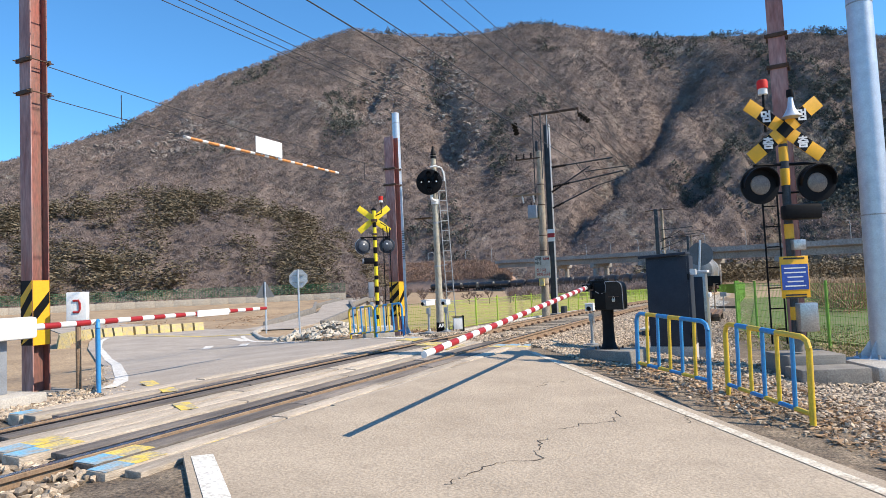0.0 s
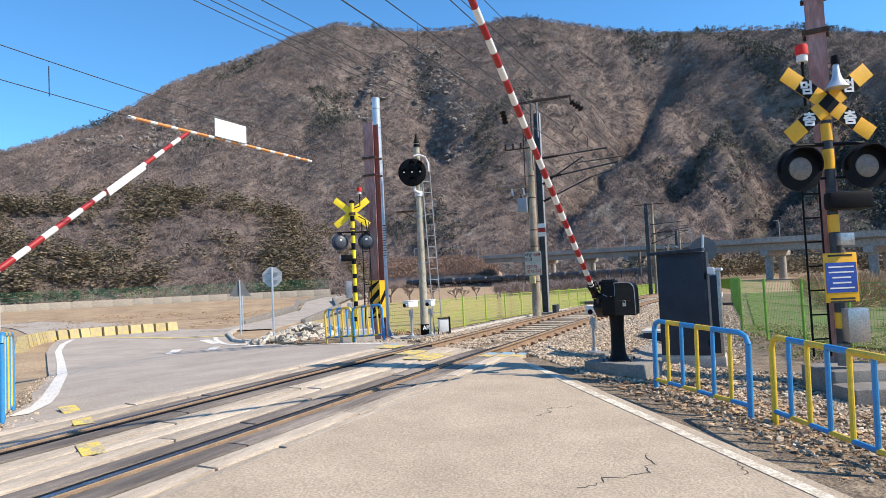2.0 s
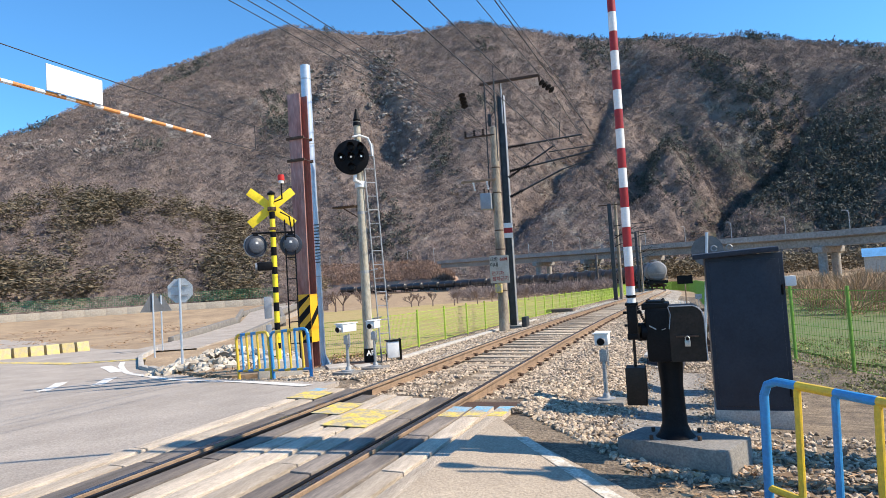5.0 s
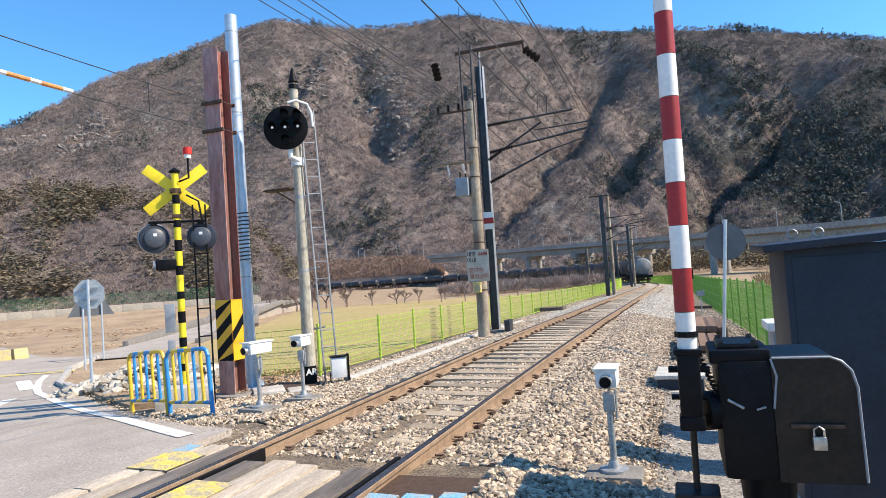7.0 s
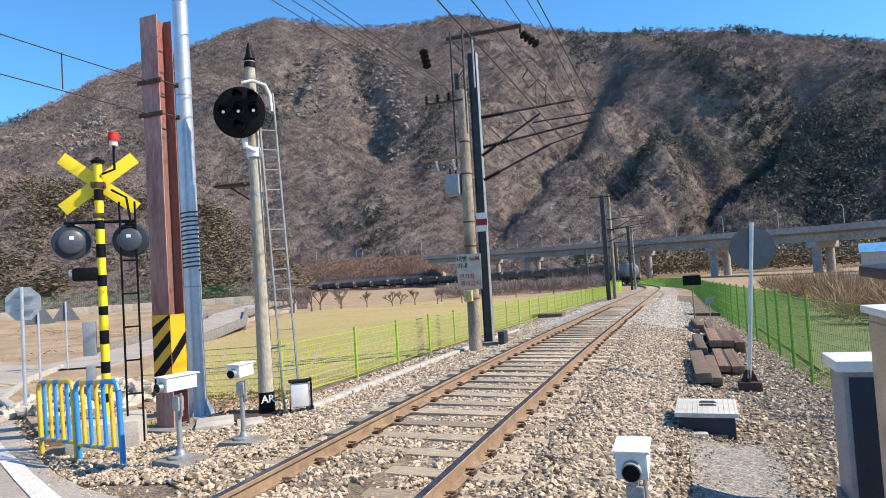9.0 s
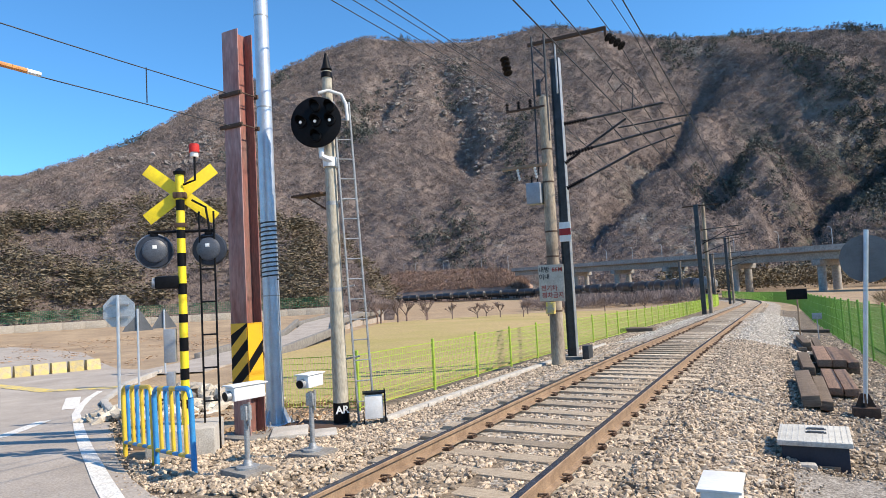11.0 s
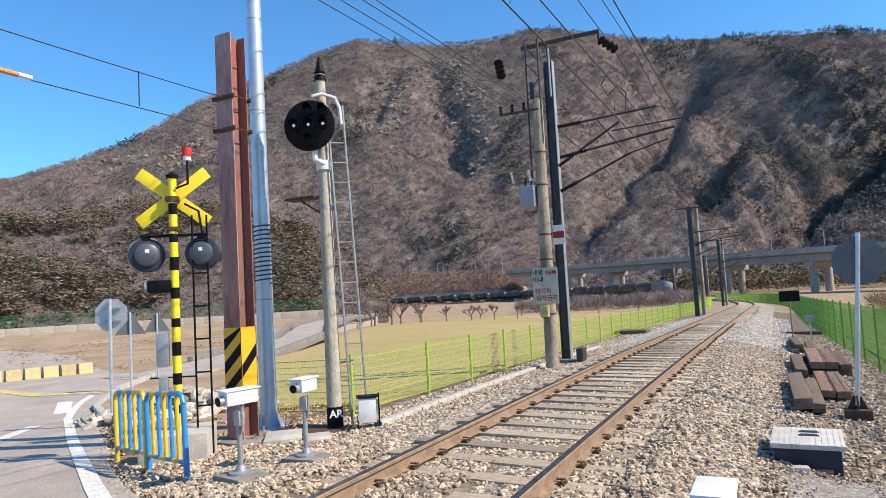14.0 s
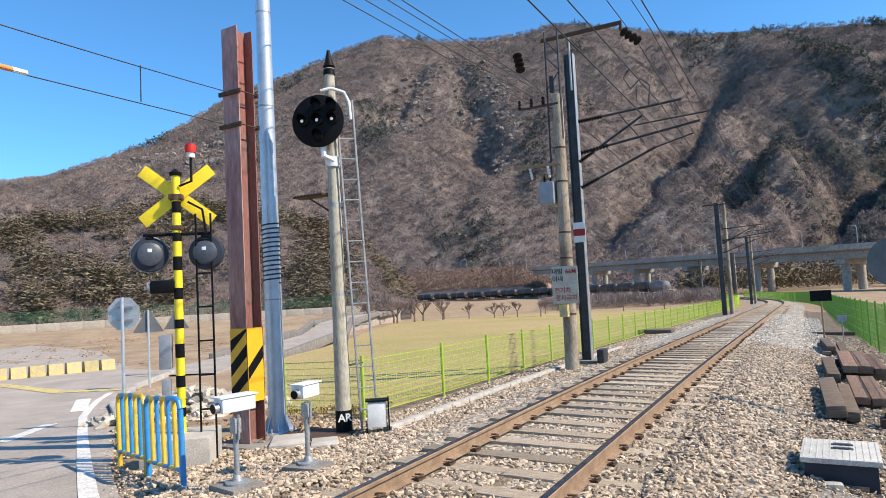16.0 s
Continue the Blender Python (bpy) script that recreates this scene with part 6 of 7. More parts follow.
def build_first_poles():
    gz = ground_z(-2.2, 15.64)
    c = thing("utility_pole", pose(-2.2, 15.64, gz, 0, 0.6, 0), "concrete utility pole with sign board and transformer box", "utility pole")
    h = 7.6 - gz
    part("pole", Shape().lathe([(0.165, 0), (0.12, 6.15 - gz), (0.05, 6.22 - gz)], 18), M_POLEOLD, c, "stained concrete pole")
    for z in (1.3, 2.0, 2.6, 3.2, 4.4, 5.2):
        part("band", Shape().rod((0, 0, z - 0.02), (0, 0, z + 0.02), 0.165 - 0.007 * z + 0.005, n=18), M_CLIP, c)
    bd = part("sign_board", Shape().box((0.0, -0.20, 1.97), (0.62, 0.012, 0.86), 0.003), M_FRP, c, "weathered warning board")
    for text, x, z, m in (("내방", -0.17, 2.28, M_TEXTK), ("66M", 0.15, 2.28, M_TEXTR), ("이내", -0.17, 2.11, M_TEXTK), ("전기차", -0.06, 1.84, M_TEXTR), ("정차금지", 0.02, 1.67, M_TEXTR)):
        lettering(text, 0.145, m, bd, pose(x, -0.209, z, 90, 0, 0), bold=0.003)
    part("meter_box", Shape().box((-0.05, -0.2, 1.38), (0.2, 0.16, 0.28), 0.02), M_YPAINT, c, "faded yellow box")
    tb = part("transformer_box", Shape().box((-0.32, -0.1, 4.14), (0.36, 0.3, 0.52), 0.03), M_CABGREY, c, "pale grey transformer box")
    part("bushing", stack(Shape(), (-0.39, -0.1, 4.41), (-0.39, -0.1, 4.57), 3, 0.035).rod((-0.24, -0.1, 4.39), (-0.24, -0.1, 4.54), 0.02, n=8), M_INSUL, tb)
    part("cross_arm", Shape().box((-0.55, -0.13, 4.82), (1.15, 0.07, 0.07), 0.005), M_RUST, c, "rusty cross-arm")
    for x in (-0.72, -0.28):
        part("fuse", stack(Shape(), (x, -0.16, 4.78), (x + 0.05, -0.16, 4.50), 4, 0.04), M_WHITE, c, "white porcelain fuse")
    part("cross_arm", Shape().box((-0.45, -0.1, 6.25), (1.0, 0.05, 0.05), 0.004), M_CLIP, c)
    for x in (-0.92, -0.62, -0.32):
        part("pin_insulator", stack(Shape(), (x, -0.1, 6.28), (x, -0.1, 6.48), 3, 0.05), M_INSUL, c)
    part("top_lattice", Shape().rod((-0.22, -0.05, 4.6), (-0.22, -0.05, h + 0.1), 0.022, n=6).rod((0.10, -0.05, 5.4), (0.10, -0.05, h + 0.1), 0.03, n=6).rod((-0.22, -0.05, h - 0.5), (0.1, -0.05, h - 0.9), 0.014, n=6).rod((-0.22, -0.05, h - 1.3), (0.1, -0.05, h - 0.9), 0.014, n=6).rod((-0.22, -0.05, h - 0.1), (0.1, -0.05, h - 0.5), 0.014, n=6).box((-0.1, -0.05, h - 1.2), (0.1, 0.1, 0.4), 0.02), M_DKPOLE, c, "dark steel lattice top")
    gz = ground_z(-2.2, 16.9)
    d = thing("catenary_mast", pose(-2.2, 16.9, gz, 0, 0.3, 0), "dark steel overhead-line mast with insulated arms over the track", "catenary mast", "catenary masts")
    h = 7.5 - gz
    # the +x flange takes a paler metal: sunlight on that side painted in
    for s in (-1, 1):
        part("flange", Shape().box((s * 0.11, 0, h / 2), (0.016, 0.2, h), 0.002), M_DKPOLE if s < 0 else M_GALVD, d)
    part("web", Shape().box((0, -0.06, h / 2), (0.21, 0.012, h), 0.001), M_DKPOLE, d)
    part("footing", Shape().box((0, 0, 0.02), (0.6, 0.6, 0.2), 0.02), M_DARKCONC, d)
    part("top_beam", Shape().box((0.41, -0.3, h + 0.40), (2.06, 0.07, 0.09), 0.006).box((1.41, -0.3, h + 0.30), (0.06, 0.06, 0.22), 0.006).rod((0.04, 0, h - 0.6), (0.04, -0.2, h + 0.38), 0.02, n=6), M_CLIP, d, "rusty top beam")
    part("post_cap", Shape().rod((0.09, -0.25, h - 1.0), (0.09, -0.25, h + 0.38), 0.025, n=8), M_GALVD, d)
    part("insulator", discs(Shape(), (1.43, -0.3, h + 0.2), (1.86, -0.42, h - 0.22), 4, 0.125), M_INSUL, d, "dark disc insulator string")
    part("insulator", discs(Shape(), (-1.22, -0.5, h + 0.15), (-1.05, -0.7, h - 0.42), 4, 0.125), M_INSUL, d, "dark disc insulator string")
    rw = part("marker_plate", Shape().box((0.02, -0.13, 3.28), (0.30, 0.008, 0.50), 0.002), M_WHITE, d, "white plate with a red band")
    part("red_bar", Shape().box((0.02, -0.136, 3.28), (0.30, 0.004, 0.17)), M_RED, rw)
    jm = part("jumper_wire", Shape().tube([(1.5, -0.1, h - 0.7), (1.35, -0.1, h - 0.9), (1.5, -0.1, h - 1.2), (1.75, -0.1, h - 1.0), (1.95, -0.1, h - 1.2), (1.9, -0.1, h - 1.7)], 0.016, 6), M_WIRE, d, "looped jumper wire")
    ctr = thing("arm_set", pose(0, 0, 0), "", "")
    ctr.parent = d
    ctr.matrix_local = pose(2.12, -0.3, -gz)
    catenary_arms(ctr, -2.0, 0.0)
    # small box on legs by the mast
    wb = solid("track_box", Shape().box((0, 0, 0.18), (0.16, 0.4, 0.36), 0.012), M_DKPOLE, "small dark trackside box beside the mast", "junction box", m=pose(-1.72, 16.5, ground_z(-1.72, 16.5)))


def build_far_poles():
    for k, s in enumerate((50.0, 84.0, 118.0, 152.0)):
        x, y, a = centre(s)
        nx, ny = math.cos(a), math.sin(a)
        px, py = x - 2.35 * nx, y - 2.35 * ny
        gz = ground_z(px, py)
        d = thing("catenary_mast", pose(px, py, gz, 0, 0, math.degrees(a)), "far dark overhead-line mast with arms over the track", "catenary mast", "catenary masts")
        h = 7.5 + rail_z(y) - gz
        part("post", Shape().box((0, 0, h / 2), (0.30, 0.26, h), 0.01), M_DKPOLE, d)
        part("second_post", Shape().rod((0.42, 0.5, 0), (0.42, 0.5, h + 0.1), 0.15, 0.12, 12), M_POLEOLD, d)
        ctr = thing("arm_set", pose(0, 0, 0), "", "")
        ctr.parent = d
        ctr.matrix_local = pose(2.35, 0, rail_z(y) - gz)
        catenary_arms(ctr, -2.2, 0.0)
        part("top_beam", Shape().box((0.3, 0, h - 0.1), (2.4, 0.08, 0.08)), M_CLIP, d)


def build_wires():
    supports = [-34.0, 16.6, 50.0, 84.0, 118.0, 152.0]
    for off, z, drop, r, lab in ((0.0, 5.10, 0.05, 0.011, "contact wire"), (0.05, 5.78, 0.35, 0.010, "messenger wire"), (1.05, 5.40, 0.10, 0.009, "second overhead wire"), (-0.45, 7.55, 0.45, 0.010, "feeder wire"), (-0.05, 7.62, 0.5, 0.009, "feeder wire"), (-3.15, 7.0, 0.5, 0.010, "earth wire"),
                             (-3.1, 6.35, 0.5, 0.008, "thin line wire"), (-2.8, 6.35, 0.55, 0.008, "thin line wire"), (-2.5, 6.35, 0.6, 0.008, "thin line wire")):
        pts = []
        for s0, s1 in zip(supports, supports[1:]):
            for i in range(10):
                f = i / 10
                x, y, a = centre(s0 + (s1 - s0) * f)
                pts.append((x + off * math.cos(a), y + off * math.sin(a), rail_z(y) + z - drop * 4 * f * (1 - f)))
        solid("overhead_wire", Shape().tube(pts, r, 5), M_WIRE, "thin dark overhead " + lab + " along the track", "wire", group="overhead wires")
    for i in range(9):
        y = -10 + 6 * i
        f = ((y + 34) % 50.6) / 50.6 if y < 16.6 else (y - 16.6) / 33.4
        solid("dropper_wire", Shape().rod((0.02, y, rail_z(y) + 5.10), (0.04, y, rail_z(y) + 5.70 - 1.1 * f * (1 - f)), 0.005, n=5), M_WIRE, "thin dropper between the overhead wires", "wire", group="droppers")


# ---------------------------------------------------------------- small trackside things
def build_railing(p, q, group, first_yellow, tall=0.80, verticals=5, low=0.12):
    z = ground_z(*p)
    z2 = ground_z(*q)
    ln = math.dist(p, q)
    yaw = math.degrees(math.atan2(q[1] - p[1], q[0] - p[0]))
    tilt = -math.degrees(math.atan2(z2 - z, ln))
    r = thing("railing", pose(p[0], p[1], z, 0, tilt, yaw), "steel pipe safety railing in alternating blue and yellow", "railing", group)
    top, rr = tall, 0.027
    cols = [(M_FYEL, "yellow"), (M_FBLUE, "blue")]
    n = verticals + 1
    for i in range(n):
        m, nm = cols[(i + (0 if first_yellow else 1)) % 2]
        a, b = ln * i / n, ln * (i + 1) / n
        pts = [(a, 0, top), (b, 0, top)]
        if i == 0:
            pts = [(0, 0, top - 0.10), (0.03, 0, top - 0.03), (0.10, 0, top), (b, 0, top)]
        if i == n - 1:
            pts = [(a, 0, top), (ln - 0.10, 0, top), (ln - 0.03, 0, top - 0.03), (ln, 0, top - 0.10)]
        if i == n - 1:
            m, nm = cols[(n + (0 if first_yellow else 1)) % 2]
        part(nm + "_top_rail", Shape().tube(pts, rr, 10), m, r)
        m2, nm2 = cols[(i + (1 if first_yellow else 0)) % 2]
        m3, nm3 = cols[(i + (0 if first_yellow else 1)) % 2]
        part(nm2 + "_low_rail", Shape().tube([(a, 0, low), (b, 0, low)], rr * 0.85, 10), m2, r)
        if i:
            part(nm3 + "_bar", Shape().rod((a, 0, low), (a, 0, top), rr * 0.78, n=10), m3, r)
    for u, k in ((0, 0), (ln, n)):
        m, nm = cols[(k + (0 if first_yellow else 1)) % 2]
        part(nm + "_post", Shape().rod((u, 0, -0.08), (u, 0, top - 0.10), rr * 1.05, n=12), m, r)
    return r


def build_sensor(x, y, yaw, h, label, group="obstacle detectors", ln=0.40):
    gz = ground_z(x, y)
    s = thing("obstacle_sensor", pose(x, y, gz, 0, 0, yaw), label, "sensor", group)
    part("footing", Shape().box((0, 0, 0.03), (0.42, 0.34, 0.10), 0.015), M_DARKCONC, s)
    part("foot_plate", Shape().lathe([(0.11, 0.08), (0.11, 0.10), (0.05, 0.11), (0.035, 0.16)], 14), M_GALVD, s)
    part("post", Shape().rod((0, 0, 0.1), (0, 0, h - 0.12), 0.026, n=12), M_GALVD, s)
    part("bracket", Shape().box((0, 0, h - 0.20), (0.09, 0.07, 0.14), 0.01).rod((0.05, 0, h - 0.32), (0.05, 0, h - 0.1), 0.012, n=6), M_GALVD, s)
    head = part("head", Shape().box((0, 0, h), (0.155, ln, 0.135), 0.012), M_WHITE, s, "white box head")
    part("roof", Shape().box((0, 0, h + 0.072), (0.18, ln + 0.05, 0.014), 0.004), M_WHITE, head)
    part("lens_hood", Shape().rod((0, -ln / 2 - 0.05, h - 0.02), (0, -ln / 2 + 0.01, h - 0.015), 0.048, n=16), M_GALVD, head)
    part("lens", Shape().rod((0, -ln / 2 - 0.055, h - 0.02), (0, -ln / 2 - 0.02, h - 0.015), 0.042, n=16), M_BLACK, head, "dark lens")


def build_cabinets():
    gz = ground_z(4.0, 3.2)
    c = thing("control_cabinet", pose(3.89, 3.25, gz), "tall slate-blue steel control cabinet on a concrete plinth", "cabinet")
    part("plinth", Shape().box((0, 0, 0.06), (0.74, 0.74, 0.30), 0.01), M_CONC, c)
    part("body", Shape().box((0, 0, 0.98), (0.72, 0.72, 1.58), 0.012), M_NAVY, c)
    part("roof", Shape().box((0, 0, 1.80), (0.80, 0.80, 0.05), 0.012, pose(0, 0, 0, 1.5, -2.5, 0)), M_NAVY, c, "sloping overhanging roof")
    part("door", Shape().box((0, -0.365, 0.98), (0.64, 0.012, 1.46), 0.004), M_NAVY, c)
    for z in (0.4, 1.4):
        part("hinge", Shape().rod((0.33, -0.375, z - 0.05), (0.33, -0.375, z + 0.05), 0.012, n=8), M_BLACK, c)
    for x in (-0.25, -0.1):
        part("lifting_eye", Shape().tube([(x + 0.03 * math.cos(k * 0.6), 0, 1.86 + 0.03 * math.sin(k * 0.6)) for k in range(11)], 0.006, 6), M_GALVD, c)
    part("side_lamp", Shape().box((0.41, -0.3, 1.48), (0.10, 0.14, 0.10), 0.01), M_WHITE, c, "small white side box")
    gz = ground_z(4.1, 5.0)
    c = thing("control_cabinet", pose(4.10, 5.0, gz), "stainless steel cabinet with an open dark side", "cabinet")
    part("plinth", Shape().box((0, 0, 0.05), (0.58, 0.66, 0.28), 0.01), M_CONC, c)
    part("body", Shape().box((0, 0, 0.93), (0.54, 0.62, 1.5), 0.01), M_STAIN, c)
    part("front_panel", Shape().box((0.02, -0.315, 0.93), (0.40, 0.012, 1.36), 0.004), M_NAVY, c, "dark blue front panel")
    part("roof", Shape().box((0, 0, 1.71), (0.62, 0.70, 0.05), 0.01), M_WHITE, c)
    part("door", Shape().box((-0.275, 0.03, 0.93), (0.012, 0.5, 1.4), 0.004), M_STAIN, c)
    part("handle", Shape().box((-0.29, -0.12, 0.95), (0.02, 0.03, 0.16), 0.006), M_CLIP, c)
    gz = ground_z(4.1, 6.3)
    c = thing("control_cabinet", pose(4.05, 6.35, gz), "grey steel cabinet with a white overhanging lid", "cabinet")
    part("plinth", Shape().box((0, 0, 0.03), (0.56, 0.52, 0.26), 0.01), M_DARKCONC, c)
    part("body", Shape().box((0, 0, 0.68), (0.5, 0.46, 1.06), 0.01), M_CABGREY, c)
    part("lid", Shape().box((0, 0, 1.25), (0.60, 0.56, 0.09), 0.015), M_WHITE, c, "white lid")
    part("door", Shape().box((0, -0.235, 0.68), (0.42, 0.012, 0.96), 0.004), M_NAVY, c)


def build_small_things():
    # junction box by the walkway
    gz = ground_z(2.8, 8.8) - 0.02
    j = thing("junction_box", pose(2.83, 8.82, gz, 0, 0, -2), "dark cable box with a pale flat lid beside the track", "junction box")
    part("box", Shape().box((0, 0, 0.10), (0.62, 0.80, 0.30), 0.008), M_NAVY, j)
    part("base_rail", Shape().box((0.02, -0.405, 0.02), (0.40, 0.02, 0.06)), M_RUST, j, "rusty base rail")
    lid = part("lid", Shape().box((0, 0, 0.275), (0.70, 0.88, 0.055), 0.012), M_LIDBOX, j, "pale ridged lid")
    for v in (0.02, 0.2):
        part("lid_handle", Shape().tube([(-0.06, v, 0.30), (-0.06, v, 0.318), (0.10, v, 0.318), (0.10, v, 0.30)], 0.007, 6), M_GALVD, lid)
        # no hollow is cut: a dark plate stands for the shaded handle recess
        part("recess_shade", Shape().box((0.02, v, 0.304), (0.20, 0.08, 0.004)), M_DKPOLE, lid)
    for i in range(12):
        part("lid_rib", Shape().box((-0.319 + 0.058 * i, 0, 0.304), (0.010, 0.84, 0.003)), M_LIDBOX, lid)
    solid("kerb_stone", Shape().box((0, 0, 0), (0.16, 0.12, 0.10), 0.02), M_CONC, "small pale block before the cable box", "stone", m=pose(2.74, 8.25, gz + 0.06, 0, 0, 8))
    # old timbers in two stacks
    lab = "old weathered railway timber lying in a stack"
    for x, y, z, sx_, ln, hh, roll, yaw, m in (
            (2.88, 13.35, 0.16, 0.25, 3.0, 0.17, -5, 1, M_DARKTIMBER), (3.10, 13.3, 0.12, 0.18, 2.8, 0.14, 4, 0, M_DARKTIMBER),
            (3.31, 14.6, 0.14, 0.21, 2.6, 0.12, 1, 0, M_BROWNTIMBER), (3.54, 14.6, 0.14, 0.21, 2.6, 0.12, -2, 0, M_BROWNTIMBER),
            (3.32, 18.0, 0.28, 0.26, 3.0, 0.15, 0, 0, M_BROWNTIMBER), (3.59, 18.0, 0.28, 0.26, 2.9, 0.15, 1, 0, M_BROWNTIMBER), (3.84, 17.9, 0.26, 0.20, 2.8, 0.13, -3, 0, M_BROWNTIMBER),
            (2.98, 17.4, 0.14, 0.22, 3.0, 0.20, 2, 1, M_DARKTIMBER)):
        solid("timber", Shape().box((0, 0, 0), (sx_, ln, hh), 0.012), m, lab if m is M_DARKTIMBER else "reddish-brown old timber lying on the stack", "timber", group="stacked timbers",
              m=pose(x, y, ground_z(x, y) + z, 0, roll, yaw))
    for x, y, z, ln, yaw in ((3.2, 13.6, 0.0, 0.9, 88), (3.2, 15.3, 0.0, 0.9, 91), (3.55, 17.0, 0.06, 0.85, 88), (3.55, 19.0, 0.06, 0.85, 92), (3.55, 17.0, 0.17, 0.85, 89), (3.55, 19.0, 0.17, 0.85, 91),
                             (2.98, 23.2, 0.10, 2.8, 2), (3.22, 23.4, 0.10, 2.6, 1), (3.08, 23.2, 0.24, 2.6, 3), (3.46, 23.8, 0.10, 2.8, 0), (3.4, 31.5, 0.05, 1.8, 84)):
        solid("timber", Shape().box((0, 0, 0), (0.2, ln, 0.13), 0.012), M_DARKTIMBER, "dark old railway timber under the stack", "timber", group="stacked timbers", m=pose(x, y, ground_z(x, y) + z, 0, 0, yaw))
    # round sign on a post seen from behind
    x, y = 3.59, 11.85
    gz = ground_z(x, y)
    s = thing("round_sign", pose(x, y, gz), "round track sign on a steel post seen from behind", "sign")
    part("base", Shape().box((0, 0, 0.06), (0.34, 0.30, 0.18), 0.015).prism([(-0.13, 0.15), (0.13, 0.15), (0.05, 0.34), (-0.05, 0.34)], -0.012, 0.012, pose(0, 0, 0, 90, 0, 0)).prism([(-0.12, 0.15), (0.12, 0.15), (0.05, 0.34), (-0.05, 0.34)], -0.012, 0.012, pose(0, 0, 0, 90, 0, 90)), M_CLIP, s, "rusty brown base")
    part("post", Shape().rod((0, 0, 0.2), (0.22, 0, 2.72), 0.033, n=12), M_GALV, s)
    part("disc", Shape().lathe([(0.002, -0.001), (0.35, 0), (0.35, 0.008), (0.002, 0.009)], 32, pose(0.2, 0.06, 2.30, 90, 0, 0)), M_SIGNSHADE, s, "dull grey back of the disc")
    # low dark board
    x, y = 3.12, 29.0
    gz = ground_z(x, y)
    s = thing("track_board", pose(x, y, gz), "small dark lineside board on a thin rusty post", "sign")
    part("post", Shape().rod((0, 0, 0), (0.0, 0, 1.75), 0.03, n=8), M_RUST, s)
    part("board", Shape().box((0, -0.03, 1.6), (0.70, 0.02, 0.40), 0.004), M_BLACK, s)
    s2 = solid("marker_stake", Shape().rod((0, 0, 0), (0, 0, 0.8), 0.02, n=8).box((0, 0, 0.85), (0.3, 0.02, 0.22), 0.004), M_GALVD, "small pale lineside marker plate", "sign", m=pose(3.65, 27.0, ground_z(3.65, 27.0)))
    # box by the signal
    x, y = -2.72, 8.5
    gz = ground_z(x, y)
    s = thing("track_box", pose(x, y, gz, 0, 0, 35) @ Matrix.Scale(0.86, 4), "white trackside cable box in a black iron frame", "junction box")
    part("body", Shape().box((0, 0, 0.32), (0.30, 0.22, 0.40), 0.012), M_WHITE, s)
    part("frame", Shape().box((0.19, 0, 0.3), (0.02, 0.26, 0.56)).box((-0.17, 0, 0.08), (0.02, 0.05, 0.28)).box((0.0, 0.0, 0.545), (0.36, 0.26, 0.02)), M_BLACK, s, "black iron frame")
    part("plate", Shape().box((0.204, 0, 0.34), (0.006, 0.18, 0.36)), M_WHITE, s)
    for x, y, w, d, h in ((-3.6, 7.7, 0.5, 0.7, 0.10), (-3.05, 7.75, 0.35, 0.5, 0.07)):
        solid("concrete_slab", Shape().box((0, 0, 0), (w, d, h), 0.02), M_CONC, "small pale concrete slab by the signal mast", "slab", m=pose(x, y, ground_z(x, y) + h / 3, 0, 0, 38))
    # cable trough along the ballast
    tr = thing("cable_trough", pose(0, 0, 0), "low pale concrete cable trough along the fence", "cable trough", kind="structure")
    for i in range(22):
        y = 8.9 + 0.6 * i
        x = -2.62
        part("trough_lid", Shape().box((0, 0, 0.0), (0.15, 0.58, 0.08), 0.012), M_CONC, tr, at=pose(x, y, ground_z(x, y) + 0.05, 0, 0, (i * 37 % 5) - 2))
    # low slab left of the far track
    solid("drain_cover", Shape().box((0, 0, 0), (1.4, 0.9, 0.2), 0.03), M_DARKTIMBER, "dark flat drain cover beside the ballast", "drain cover", m=pose(-3.1, 30, ground_z(-3.1, 30) + 0.1))
    # barrier telephone at the far side
    x, y = -3.35, -2.95
    gz = ground_z(x, y)
    s = thing("telephone_box", pose(x, y, gz, 0, 0, 40), "white emergency telephone box on a post", "telephone box")
    part("post", Shape().rod((0, 0, 0), (0, 0, 1.05), 0.035, n=10), M_RUST, s)
    bx = part("box", Shape().box((0, 0, 1.2), (0.26, 0.16, 0.40), 0.015), M_WHITE, s)
    part("handset_mark", Shape().tube([(-0.04, -0.084, 1.28), (0.03, -0.084, 1.28), (0.045, -0.084, 1.24), (0.045, -0.084, 1.16), (0.03, -0.084, 1.12), (-0.04, -0.084, 1.12)], 0.016, 6), M_RED, bx, "red handset symbol")
    # plinth of the lamp pole, concrete step
    solid("plinth", Shape().box((0, 0, 0), (1.25, 1.1, 0.5), 0.06), M_CONC, "pale concrete plinth under the steel pole", "plinth", m=pose(6.98, 1.45, ground_z(6.9, 1.5) - 0.02, 0, 0, 20))


